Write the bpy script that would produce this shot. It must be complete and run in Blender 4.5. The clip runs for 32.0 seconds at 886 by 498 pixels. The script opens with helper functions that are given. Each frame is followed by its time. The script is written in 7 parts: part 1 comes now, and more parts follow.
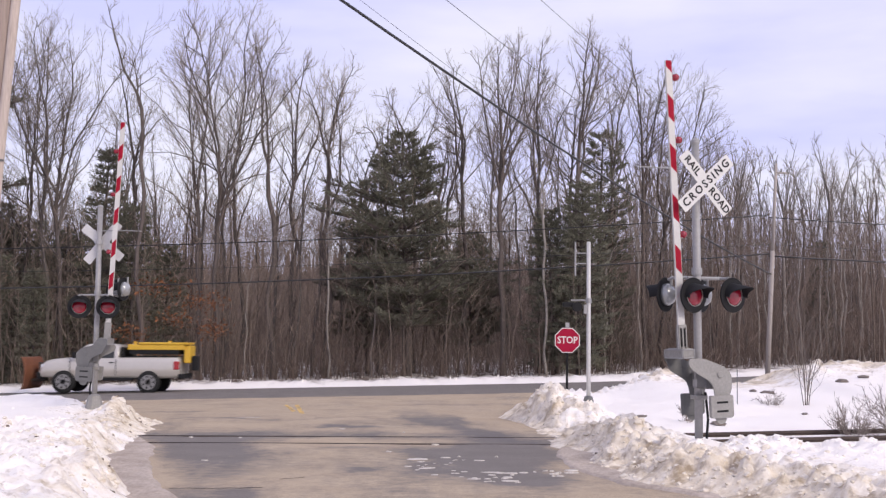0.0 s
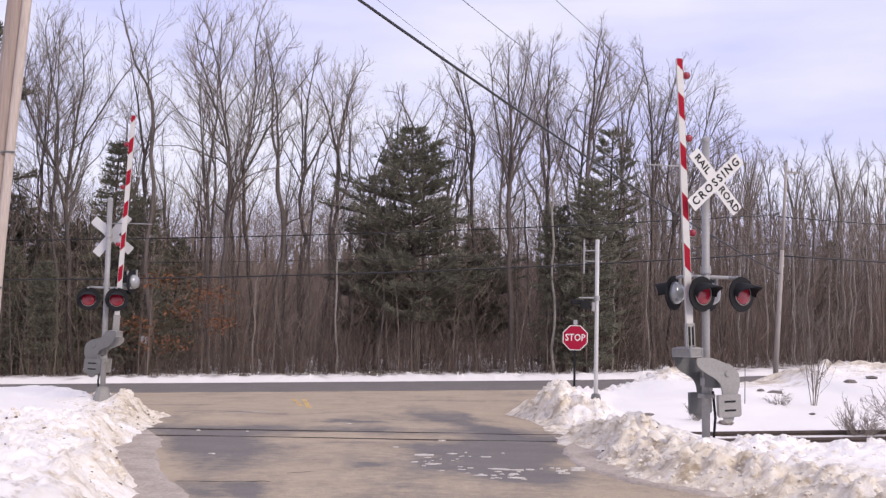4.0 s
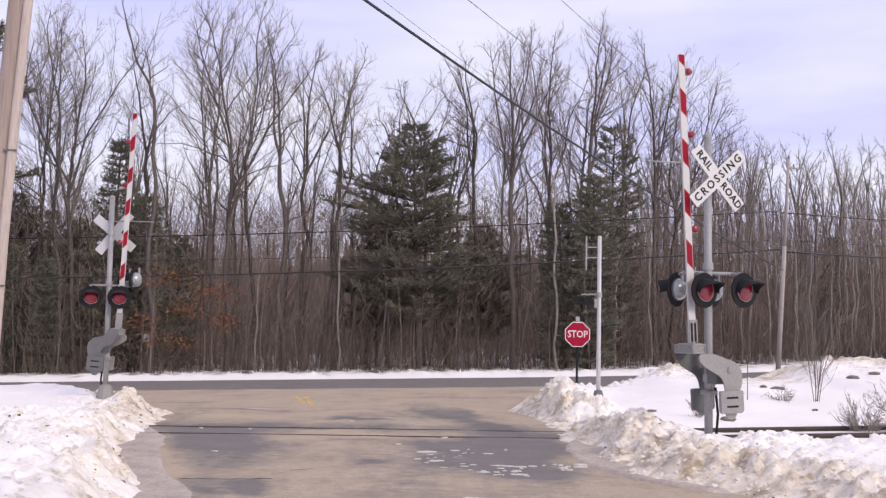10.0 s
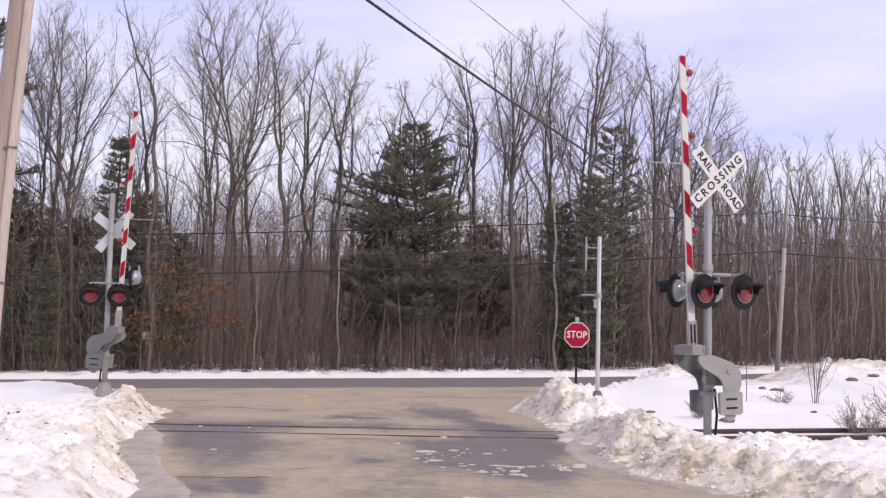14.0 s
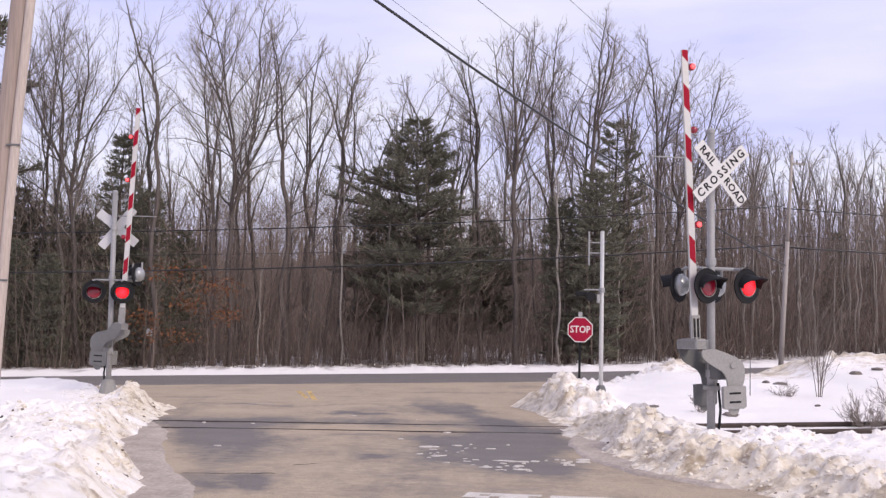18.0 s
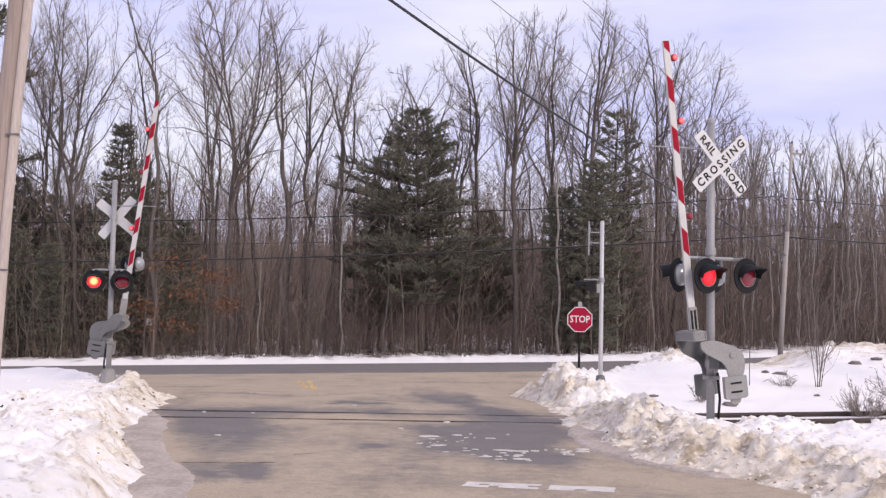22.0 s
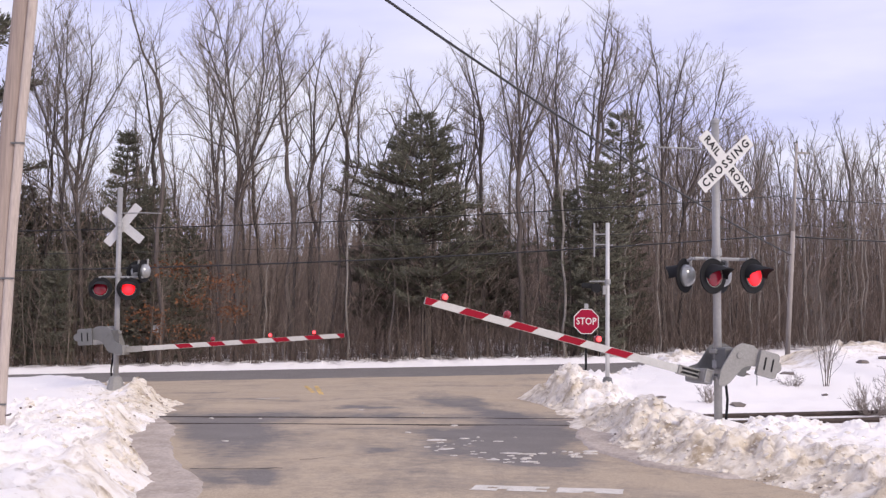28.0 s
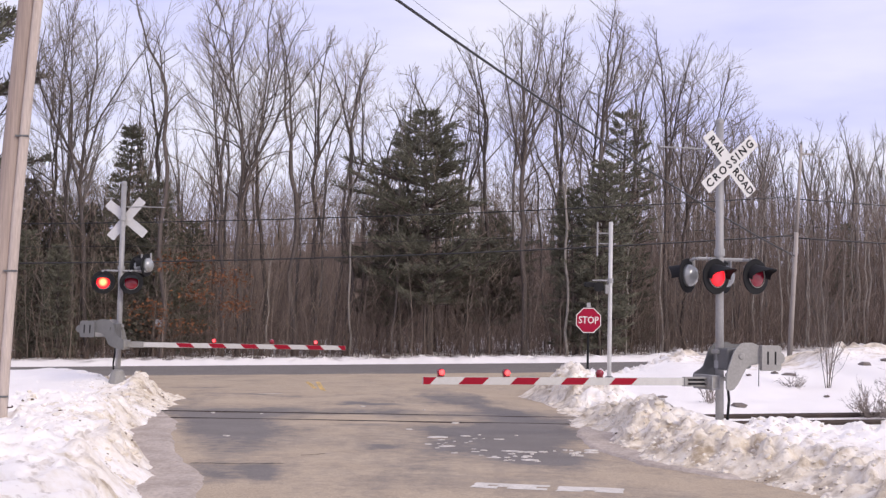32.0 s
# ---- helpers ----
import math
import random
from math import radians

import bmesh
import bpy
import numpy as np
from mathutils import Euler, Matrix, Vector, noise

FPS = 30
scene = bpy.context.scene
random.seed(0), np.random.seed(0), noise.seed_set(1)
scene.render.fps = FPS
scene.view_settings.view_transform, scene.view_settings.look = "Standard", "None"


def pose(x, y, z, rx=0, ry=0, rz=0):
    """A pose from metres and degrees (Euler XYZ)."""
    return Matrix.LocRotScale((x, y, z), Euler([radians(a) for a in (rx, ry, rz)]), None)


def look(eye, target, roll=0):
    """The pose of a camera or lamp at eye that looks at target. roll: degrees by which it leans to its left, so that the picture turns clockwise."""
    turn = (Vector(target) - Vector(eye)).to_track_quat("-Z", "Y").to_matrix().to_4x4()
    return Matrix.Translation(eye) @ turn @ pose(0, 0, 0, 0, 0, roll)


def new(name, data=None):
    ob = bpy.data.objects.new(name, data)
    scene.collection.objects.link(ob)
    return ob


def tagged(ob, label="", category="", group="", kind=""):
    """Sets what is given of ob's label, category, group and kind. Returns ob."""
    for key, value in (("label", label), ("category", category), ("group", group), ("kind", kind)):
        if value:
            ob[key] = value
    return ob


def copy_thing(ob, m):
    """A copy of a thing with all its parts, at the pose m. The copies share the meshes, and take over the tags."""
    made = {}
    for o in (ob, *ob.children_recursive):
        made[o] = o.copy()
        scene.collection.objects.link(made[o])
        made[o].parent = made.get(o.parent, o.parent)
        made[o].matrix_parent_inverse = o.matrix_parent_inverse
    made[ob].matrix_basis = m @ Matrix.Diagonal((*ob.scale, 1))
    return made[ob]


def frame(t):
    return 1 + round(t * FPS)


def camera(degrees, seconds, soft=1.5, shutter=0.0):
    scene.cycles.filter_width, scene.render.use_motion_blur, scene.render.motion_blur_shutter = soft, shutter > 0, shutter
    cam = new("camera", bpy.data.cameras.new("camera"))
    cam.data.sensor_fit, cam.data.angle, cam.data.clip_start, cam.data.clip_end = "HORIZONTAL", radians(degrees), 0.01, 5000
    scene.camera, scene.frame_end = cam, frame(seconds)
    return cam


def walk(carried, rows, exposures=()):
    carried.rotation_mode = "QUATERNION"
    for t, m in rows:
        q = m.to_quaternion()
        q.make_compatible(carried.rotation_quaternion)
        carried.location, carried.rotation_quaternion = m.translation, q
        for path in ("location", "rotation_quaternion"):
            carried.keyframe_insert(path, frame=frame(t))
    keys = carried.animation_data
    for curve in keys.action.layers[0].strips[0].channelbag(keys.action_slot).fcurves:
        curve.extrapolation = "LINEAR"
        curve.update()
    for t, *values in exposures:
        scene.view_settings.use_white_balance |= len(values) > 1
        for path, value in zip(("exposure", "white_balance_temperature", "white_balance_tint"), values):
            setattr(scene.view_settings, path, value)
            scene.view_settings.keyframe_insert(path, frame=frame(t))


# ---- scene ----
cam = camera(42.81, 32.0, soft=1.35, shutter=0.12)
CAM_ROWS = [
    (0, pose(0, 0, 1.82, 94.779, -0.361, -0.492)),
    (0.5, pose(0, 0, 1.82, 94.864, -0.482, -0.468)),
    (1, pose(0, 0, 1.82, 94.818, -0.705, -0.458)),
    (1.5, pose(0, 0, 1.82, 94.804, -1.154, -0.577)),
    (2, pose(0, 0, 1.82, 94.8, -1.073, -0.629)),
    (2.5, pose(0, 0, 1.82, 94.797, -0.853, -0.587)),
    (3, pose(0, 0, 1.82, 94.742, -0.768, -0.526)),
    (3.5, pose(0, 0, 1.82, 94.559, -0.958, -0.273)),
    (5.5, pose(0, 0, 1.82, 94.666, -0.899, 0.233)),
    (6, pose(0, 0, 1.82, 94.645, -1.087, 0.279)),
    (6.5, pose(0, 0, 1.82, 94.62, -0.932, 0.312)),
    (7, pose(0, 0, 1.82, 94.713, -0.994, 0.23)),
    (7.5, pose(0, 0, 1.82, 94.657, -1.329, 0.068)),
    (8, pose(0, 0, 1.82, 94.664, -1.521, 0.138)),
    (8.5, pose(0, 0, 1.82, 94.7, -1.468, -0.028)),
    (9, pose(0, 0, 1.82, 94.597, -0.825, -0.025)),
    (9.5, pose(0, 0, 1.82, 94.567, -0.754, 0.059)),
    (10, pose(0, 0, 1.82, 94.421, -0.835, 0.018)),
    (10.5, pose(0, 0, 1.82, 94.345, -0.738, 0.094)),
    (11, pose(0, 0, 1.82, 94.192, -0.832, -0.002)),
    (11.5, pose(0, 0, 1.82, 94.234, -0.835, -0.117)),
    (12, pose(0, 0, 1.82, 94.445, -0.719, -0.195)),
    (12.5, pose(0, 0, 1.82, 94.559, -1.088, -0.121)),
    (13, pose(0, 0, 1.82, 94.575, -1.196, -0.096)),
    (13.5, pose(0, 0, 1.82, 94.453, -1.113, 0.021)),
    (14, pose(0, 0, 1.82, 94.407, -1.168, -0.013)),
    (14.5, pose(0, 0, 1.82, 94.286, -1.129, 0.013)),
    (16.5, pose(0, 0, 1.82, 94.224, -1.159, 0.066)),
    (17, pose(0, 0, 1.82, 94.26, -1.023, 0.08)),
    (17.5, pose(0, 0, 1.82, 94.257, -0.751, 0.125)),
    (18, pose(0, 0, 1.82, 94.171, -0.919, 0.151)),
    (18.5, pose(0, 0, 1.82, 94.213, -0.788, 0.046)),
    (19, pose(0, 0, 1.82, 94.091, -0.76, 0.101)),
    (19.5, pose(0, 0, 1.82, 93.996, -0.766, 0.064)),
    (20, pose(0, 0, 1.82, 93.929, -0.854, 0.017)),
    (20.5, pose(0, 0, 1.82, 93.862, -0.76, 0.115)),
    (21, pose(0, 0, 1.82, 93.742, -0.941, 0.15)),
    (21.5, pose(0, 0, 1.82, 93.713, -0.972, 0.149)),
    (22, pose(0, 0, 1.82, 93.655, -0.938, 0.139)),
    (22.5, pose(0, 0, 1.82, 93.545, -0.935, 0.221)),
    (23, pose(0, 0, 1.82, 93.542, -0.745, 0.195)),
    (23.5, pose(0, 0, 1.82, 93.527, -0.701, 0.261)),
    (24, pose(0, 0, 1.82, 93.655, -0.569, 0.222)),
    (24.5, pose(0, 0, 1.82, 93.705, -0.67, 0.204)),
    (25, pose(0, 0, 1.82, 93.596, -0.782, 0.389)),
    (25.5, pose(0, 0, 1.82, 93.713, -0.562, 0.385)),
    (27.5, pose(0, 0, 1.82, 93.975, -0.34, 0.302)),
    (28, pose(0, 0, 1.82, 93.83, -0.298, 0.458)),
    (28.5, pose(0, 0, 1.82, 93.815, -0.244, 0.514)),
    (29, pose(0, 0, 1.82, 93.87, -0.377, 0.578)),
    (29.5, pose(0, 0, 1.82, 93.948, -0.541, 0.521)),
    (30, pose(0, 0, 1.82, 93.998, -0.58, 0.445)),
    (30.5, pose(0, 0, 1.82, 94.145, -0.829, 0.476)),
    (31, pose(0, 0, 1.82, 94.038, -0.934, 0.646)),
    (31.5, pose(0, 0, 1.82, 93.955, -0.91, 0.607)),
    (32, pose(0, 0, 1.82, 93.692, -0.933, 0.571)),
]
walk(cam, CAM_ROWS)

# ---- world and sun ----
world = bpy.data.worlds.new("winter_sky")
scene.world = world
world.use_nodes = True
wn, wl = world.node_tree.nodes, world.node_tree.links
wn.clear()
sky = wn.new("ShaderNodeTexSky")
sky.sky_type = "NISHITA"
sky.sun_disc = False
sky.sun_elevation = radians(32)
sky.sun_rotation = radians(130)
sky.air_density, sky.dust_density, sky.ozone_density = 1.0, 0.6, 2.0
coord = wn.new("ShaderNodeTexCoord")
stretch = wn.new("ShaderNodeMapping")
stretch.inputs["Scale"].default_value = (2.2, 2.2, 9.0)
stretch.inputs["Rotation"].default_value = (0.06, 0.05, 0.0)
clouds = wn.new("ShaderNodeTexNoise")
clouds.inputs["Scale"].default_value = 1.6
clouds.inputs["Detail"].default_value = 5.0
clouds.inputs["Roughness"].default_value = 0.5
ramp = wn.new("ShaderNodeValToRGB")
ramp.color_ramp.elements[0].position, ramp.color_ramp.elements[0].color = 0.36, (0.0, 0.0, 0.0, 1)
ramp.color_ramp.elements[1].position, ramp.color_ramp.elements[1].color = 0.66, (1, 1, 1, 1)
veil = wn.new("ShaderNodeMixRGB")
veil.inputs["Color1"].default_value = (6.3, 6.2, 9.45, 1)
veil.inputs["Color2"].default_value = (8.4, 8.05, 9.35, 1)
over = wn.new("ShaderNodeMixRGB")
over.inputs["Fac"].default_value = 0.86
back = wn.new("ShaderNodeBackground")
back.inputs["Strength"].default_value = 0.113
wout = wn.new("ShaderNodeOutputWorld")
wl.new(coord.outputs["Generated"], stretch.inputs["Vector"])
wl.new(stretch.outputs["Vector"], clouds.inputs["Vector"])
wl.new(clouds.outputs["Fac"], ramp.inputs["Fac"])
wl.new(ramp.outputs["Color"], veil.inputs["Fac"])
wl.new(sky.outputs["Color"], over.inputs["Color1"])
wl.new(veil.outputs["Color"], over.inputs["Color2"])
wl.new(over.outputs["Color"], back.inputs["Color"])
wl.new(back.outputs["Background"], wout.inputs["Surface"])

sun = new("sun", bpy.data.lights.new("sun", "SUN"))
sun.data.energy, sun.data.angle, sun.data.color = 1.98, radians(18), (1.0, 0.88, 0.76)
sun.matrix_basis = look((26, -20, 24), (0, 10, 0))
scene.view_settings.exposure = 0.06


# ---- materials ----
def ramp_node(nt, stops):
    r = nt.nodes.new("ShaderNodeValToRGB")
    els = r.color_ramp.elements
    while len(els) < len(stops):
        els.new(0.5)
    for e, (p, c) in zip(els, stops):
        e.position, e.color = p, (*c, 1)
    return r


def noise_node(nt, scale, detail=4, rough=0.55, stretch=None, space="Object"):
    tc = nt.nodes.new("ShaderNodeTexCoord")
    n = nt.nodes.new("ShaderNodeTexNoise")
    n.inputs["Scale"].default_value = scale
    n.inputs["Detail"].default_value = detail
    n.inputs["Roughness"].default_value = rough
    if stretch:
        m = nt.nodes.new("ShaderNodeMapping")
        m.inputs["Scale"].default_value = stretch
        nt.links.new(tc.outputs[space], m.inputs["Vector"])
        nt.links.new(m.outputs["Vector"], n.inputs["Vector"])
    else:
        nt.links.new(tc.outputs[space], n.inputs["Vector"])
    return n


def mix_node(nt, fac, a, b, mode="MIX"):
    m = nt.nodes.new("ShaderNodeMixRGB")
    m.blend_type = mode
    for sock, v in (("Fac", fac), ("Color1", a), ("Color2", b)):
        if isinstance(v, (int, float)):
            m.inputs[sock].default_value = v
        elif isinstance(v, tuple):
            m.inputs[sock].default_value = (*v, 1)
        else:
            nt.links.new(v, m.inputs[sock])
    return m.outputs["Color"]


def material(name, dark, light, scale=6.0, rough=0.6, metal=0.0, bump=0.0, bump_scale=40.0, stretch=None,
             fine=None, per_object=0.0, coat=0.0, speck=0.18, island=0.0):
    """A surface between two colours, mixed at two scales, with a fine relief."""
    m = bpy.data.materials.new(name)
    m.use_nodes = True
    nt = m.node_tree
    b = nt.nodes["Principled BSDF"]
    big = noise_node(nt, scale, 4, 0.6, stretch)
    small = noise_node(nt, fine or scale * 9, 3, 0.6, stretch)
    col = mix_node(nt, big.outputs["Fac"], dark, light)
    r = ramp_node(nt, [(0.3, (1 - speck,) * 3), (0.7, (1 + speck * 0.6,) * 3)])
    nt.links.new(small.outputs["Fac"], r.inputs["Fac"])
    col = mix_node(nt, 1.0, col, r.outputs["Color"], "MULTIPLY")
    if per_object:
        info = nt.nodes.new("ShaderNodeObjectInfo")
        pr = ramp_node(nt, [(0.0, (1 - per_object,) * 3), (1.0, (1 + per_object,) * 3)])
        nt.links.new(info.outputs["Random"], pr.inputs["Fac"])
        col = mix_node(nt, 1.0, col, pr.outputs["Color"], "MULTIPLY")
    if island:
        geo_in = nt.nodes.new("ShaderNodeNewGeometry")
        ir = ramp_node(nt, [(0.0, (1 - island,) * 3), (0.7, (1.0, 1.0, 1.0)), (1.0, (1 + 1.6 * island,) * 3)])
        nt.links.new(geo_in.outputs["Random Per Island"], ir.inputs["Fac"])
        col = mix_node(nt, 1.0, col, ir.outputs["Color"], "MULTIPLY")
    nt.links.new(col, b.inputs["Base Color"])
    b.inputs["Roughness"].default_value = rough
    b.inputs["Metallic"].default_value = metal
    b.inputs["Coat Weight"].default_value = coat
    if rough >= 0.75:
        b.inputs["Specular IOR Level"].default_value = 0.2
    if bump:
        bn = noise_node(nt, bump_scale, 4, 0.6, stretch)
        bu = nt.nodes.new("ShaderNodeBump")
        bu.inputs["Strength"].default_value = bump
        bu.inputs["Distance"].default_value = 0.02
        nt.links.new(bn.outputs["Fac"], bu.inputs["Height"])
        nt.links.new(bu.outputs["Normal"], b.inputs["Normal"])
    return m


def lamp_glow(name, core, strength, reach, rim=(1.6, 0.03, 0.045)):
    """A lit lens: a hot core that fades to plain red at its rim."""
    m = bpy.data.materials.new(name)
    m.use_nodes = True
    nt = m.node_tree
    b = nt.nodes["Principled BSDF"]
    tc = nt.nodes.new("ShaderNodeTexCoord")
    ln = nt.nodes.new("ShaderNodeVectorMath")
    ln.operation = "LENGTH"
    mr = nt.nodes.new("ShaderNodeMapRange")
    mr.inputs["From Min"].default_value, mr.inputs["From Max"].default_value = 0.03, reach
    nt.links.new(tc.outputs["Object"], ln.inputs[0])
    nt.links.new(ln.outputs["Value"], mr.inputs["Value"])
    col = mix_node(nt, mr.outputs["Result"], tuple(c * strength for c in core), rim)
    b.inputs["Base Color"].default_value = (0.5, 0.01, 0.02, 1)
    nt.links.new(col, b.inputs["Emission Color"])
    b.inputs["Emission Strength"].default_value = 1.0
    return m


def attribute(nt, name):
    a = nt.nodes.new("ShaderNodeAttribute")
    a.attribute_name = name
    return a.outputs["Fac"]


def snow_material():
    m = bpy.data.materials.new("snow")
    m.use_nodes = True
    nt = m.node_tree
    b = nt.nodes["Principled BSDF"]
    clean = mix_node(nt, noise_node(nt, 1.1, 4).outputs["Fac"], (0.93, 0.88, 0.825), (0.98, 0.94, 0.89))
    grit = ramp_node(nt, [(0.35, (0.38, 0.30, 0.205)), (0.50, (0.73, 0.64, 0.505)), (0.70, (0.93, 0.87, 0.77))])
    nt.links.new(noise_node(nt, 2.6, 6, 0.68).outputs["Fac"], grit.inputs["Fac"])
    # the grime gathers in patches on the ploughed banks
    patch = nt.nodes.new("ShaderNodeMath")
    patch.operation = "MULTIPLY_ADD"
    nt.links.new(noise_node(nt, 1.5, 5, 0.7).outputs["Fac"], patch.inputs[0])
    patch.inputs[1].default_value = 5.2
    patch.inputs[2].default_value = -3.05
    tot = nt.nodes.new("ShaderNodeMath")
    tot.operation = "MULTIPLY_ADD"
    nt.links.new(attribute(nt, "dirt"), tot.inputs[0])
    tot.inputs[1].default_value = 1.15
    nt.links.new(patch.outputs[0], tot.inputs[2])
    lim = nt.nodes.new("ShaderNodeMath")
    lim.operation = "MULTIPLY"
    lim.use_clamp = True
    nt.links.new(tot.outputs[0], lim.inputs[0])
    lim.inputs[1].default_value = 0.95
    gate = nt.nodes.new("ShaderNodeMath")
    gate.operation = "MULTIPLY"
    gate.use_clamp = True
    dd = nt.nodes.new("ShaderNodeMath")
    dd.operation = "MULTIPLY"
    dd.use_clamp = True
    nt.links.new(attribute(nt, "dirt"), dd.inputs[0])
    dd.inputs[1].default_value = 2.5
    nt.links.new(lim.outputs[0], gate.inputs[0])
    nt.links.new(dd.outputs[0], gate.inputs[1])
    col = mix_node(nt, gate.outputs[0], clean, grit.outputs["Color"])
    # grey-brown flecks: shade of small hollows put into the colour, with grit
    fleck = nt.nodes.new("ShaderNodeMath")
    fleck.operation = "MULTIPLY_ADD"
    fleck.use_clamp = True
    nt.links.new(noise_node(nt, 6.5, 4, 0.6, (1, 0.7, 1)).outputs["Fac"], fleck.inputs[0])
    fleck.inputs[1].default_value = 9.0
    fleck.inputs[2].default_value = -5.15
    hold = nt.nodes.new("ShaderNodeMath")
    hold.operation = "MULTIPLY"
    nt.links.new(fleck.outputs[0], hold.inputs[0])
    nt.links.new(dd.outputs[0], hold.inputs[1])
    part_in = nt.nodes.new("ShaderNodeMath")
    part_in.operation = "MULTIPLY"
    nt.links.new(hold.outputs[0], part_in.inputs[0])
    part_in.inputs[1].default_value = 0.7
    col = mix_node(nt, part_in.outputs[0], col, (0.43, 0.365, 0.305))
    woods = mix_node(nt, noise_node(nt, 1.4, 5).outputs["Fac"], (0.085, 0.064, 0.052), (0.23, 0.18, 0.145))
    cover = nt.nodes.new("ShaderNodeMath")
    cover.operation = "MULTIPLY_ADD"
    cover.use_clamp = True
    nt.links.new(noise_node(nt, 0.55, 5, 0.65).outputs["Fac"], cover.inputs[0])
    cover.inputs[1].default_value = -4.0
    cover.inputs[2].default_value = 2.55
    cov = nt.nodes.new("ShaderNodeMath")
    cov.operation = "MULTIPLY"
    nt.links.new(cover.outputs[0], cov.inputs[0])
    nt.links.new(attribute(nt, "litter"), cov.inputs[1])
    col = mix_node(nt, cov.outputs[0], col, woods)
    nt.links.new(col, b.inputs["Base Color"])
    b.inputs["Roughness"].default_value = 0.75
    bu = nt.nodes.new("ShaderNodeBump")
    bu.inputs["Strength"].default_value = 0.55
    bu.inputs["Distance"].default_value = 0.06
    nt.links.new(noise_node(nt, 13, 7, 0.72).outputs["Fac"], bu.inputs["Height"])
    nt.links.new(bu.outputs["Normal"], b.inputs["Normal"])
    return m


def asphalt_material(name, sand_bias):
    """Worn asphalt with a pale tan film of road sand and salt, in streaks along the way."""
    m = bpy.data.materials.new(name)
    m.use_nodes = True
    nt = m.node_tree
    b = nt.nodes["Principled BSDF"]
    tar = mix_node(nt, noise_node(nt, 1.3, 5).outputs["Fac"], (0.15, 0.134, 0.12), (0.24, 0.217, 0.198))
    sand = mix_node(nt, noise_node(nt, 0.9, 5).outputs["Fac"], (0.36, 0.283, 0.198), (0.52, 0.425, 0.31))
    streak = noise_node(nt, 1.0, 6, 0.62, (0.62, 0.16, 1))
    blot = noise_node(nt, 0.33, 5, 0.6)
    addn = nt.nodes.new("ShaderNodeMath")
    addn.operation = "ADD"
    nt.links.new(streak.outputs["Fac"], addn.inputs[0])
    nt.links.new(blot.outputs["Fac"], addn.inputs[1])
    film = nt.nodes.new("ShaderNodeMath")
    film.operation = "MULTIPLY_ADD"
    nt.links.new(noise_node(nt, 4.5, 6, 0.7).outputs["Fac"], film.inputs[0])
    film.inputs[1].default_value = 0.9
    nt.links.new(addn.outputs[0], film.inputs[2])
    add2 = nt.nodes.new("ShaderNodeMath")
    add2.operation = "ADD"
    nt.links.new(film.outputs[0], add2.inputs[0])
    nt.links.new(attribute(nt, "sand"), add2.inputs[1])
    r = ramp_node(nt, [(0.0, (0, 0, 0)), (1.0, (1, 1, 1))])
    ma = nt.nodes.new("ShaderNodeMapRange")
    ma.inputs["From Min"].default_value = 1.22 + sand_bias
    ma.inputs["From Max"].default_value = 1.72 + sand_bias
    nt.links.new(add2.outputs[0], ma.inputs["Value"])
    nt.links.new(ma.outputs["Result"], r.inputs["Fac"])
    col = mix_node(nt, r.outputs["Color"], tar, sand)
    speck = ramp_node(nt, [(0.35, (0.8, 0.8, 0.8)), (0.65, (1.15, 1.15, 1.15))])
    nt.links.new(noise_node(nt, 45, 3, 0.7).outputs["Fac"], speck.inputs["Fac"])
    col = mix_node(nt, 1.0, col, speck.outputs["Color"], "MULTIPLY")
    nt.links.new(col, b.inputs["Base Color"])
    b.inputs["Roughness"].default_value = 0.88
    b.inputs["Specular IOR Level"].default_value = 0.25
    bu = nt.nodes.new("ShaderNodeBump")
    bu.inputs["Strength"].default_value = 0.35
    bu.inputs["Distance"].default_value = 0.01
    nt.links.new(noise_node(nt, 60, 3, 0.6).outputs["Fac"], bu.inputs["Height"])
    nt.links.new(bu.outputs["Normal"], b.inputs["Normal"])
    return m


SNOW = snow_material()
ASPHALT = asphalt_material("sanded_asphalt", -0.02)
HIGHWAY = asphalt_material("salted_highway_asphalt", 0.42)
BARK_GREY = material("grey_hardwood_bark", (0.095, 0.082, 0.077), (0.19, 0.167, 0.156), 2.2, 0.9, 0, 0.5, 30, (1, 1, 0.25), per_object=0.3)
BARK_DARK = material("dark_hardwood_bark", (0.069, 0.057, 0.052), (0.145, 0.121, 0.11), 2.2, 0.9, 0, 0.5, 30, (1, 1, 0.25), per_object=0.3)
BARK_PALE = material("pale_birch_bark", (0.20, 0.175, 0.155), (0.38, 0.35, 0.32), 3.0, 0.8, 0, 0.3, 30, (1, 1, 2.5), per_object=0.15)
TWIG = material("winter_twigs", (0.185, 0.155, 0.131), (0.335, 0.287, 0.247), 1.5, 0.9, per_object=0.3)
THICKET = material("woodland_stems", (0.108, 0.085, 0.070), (0.24, 0.193, 0.162), 0.6, 0.95, island=0.30)
TWIGLET = material("woodland_twigs", (0.19, 0.145, 0.117), (0.37, 0.295, 0.240), 0.6, 0.95, island=0.22)
BRUSH = material("brown_underbrush", (0.108, 0.080, 0.066), (0.225, 0.170, 0.140), 0.7, 0.95, island=0.25)
NEEDLE = material("pine_needles", (0.124, 0.121, 0.091), (0.188, 0.182, 0.138), 0.9, 0.95, per_object=0.15, island=0.12)
DEADLEAF = material("dry_orange_leaves", (0.13, 0.053, 0.026), (0.24, 0.108, 0.055), 2.0, 0.85, island=0.3)
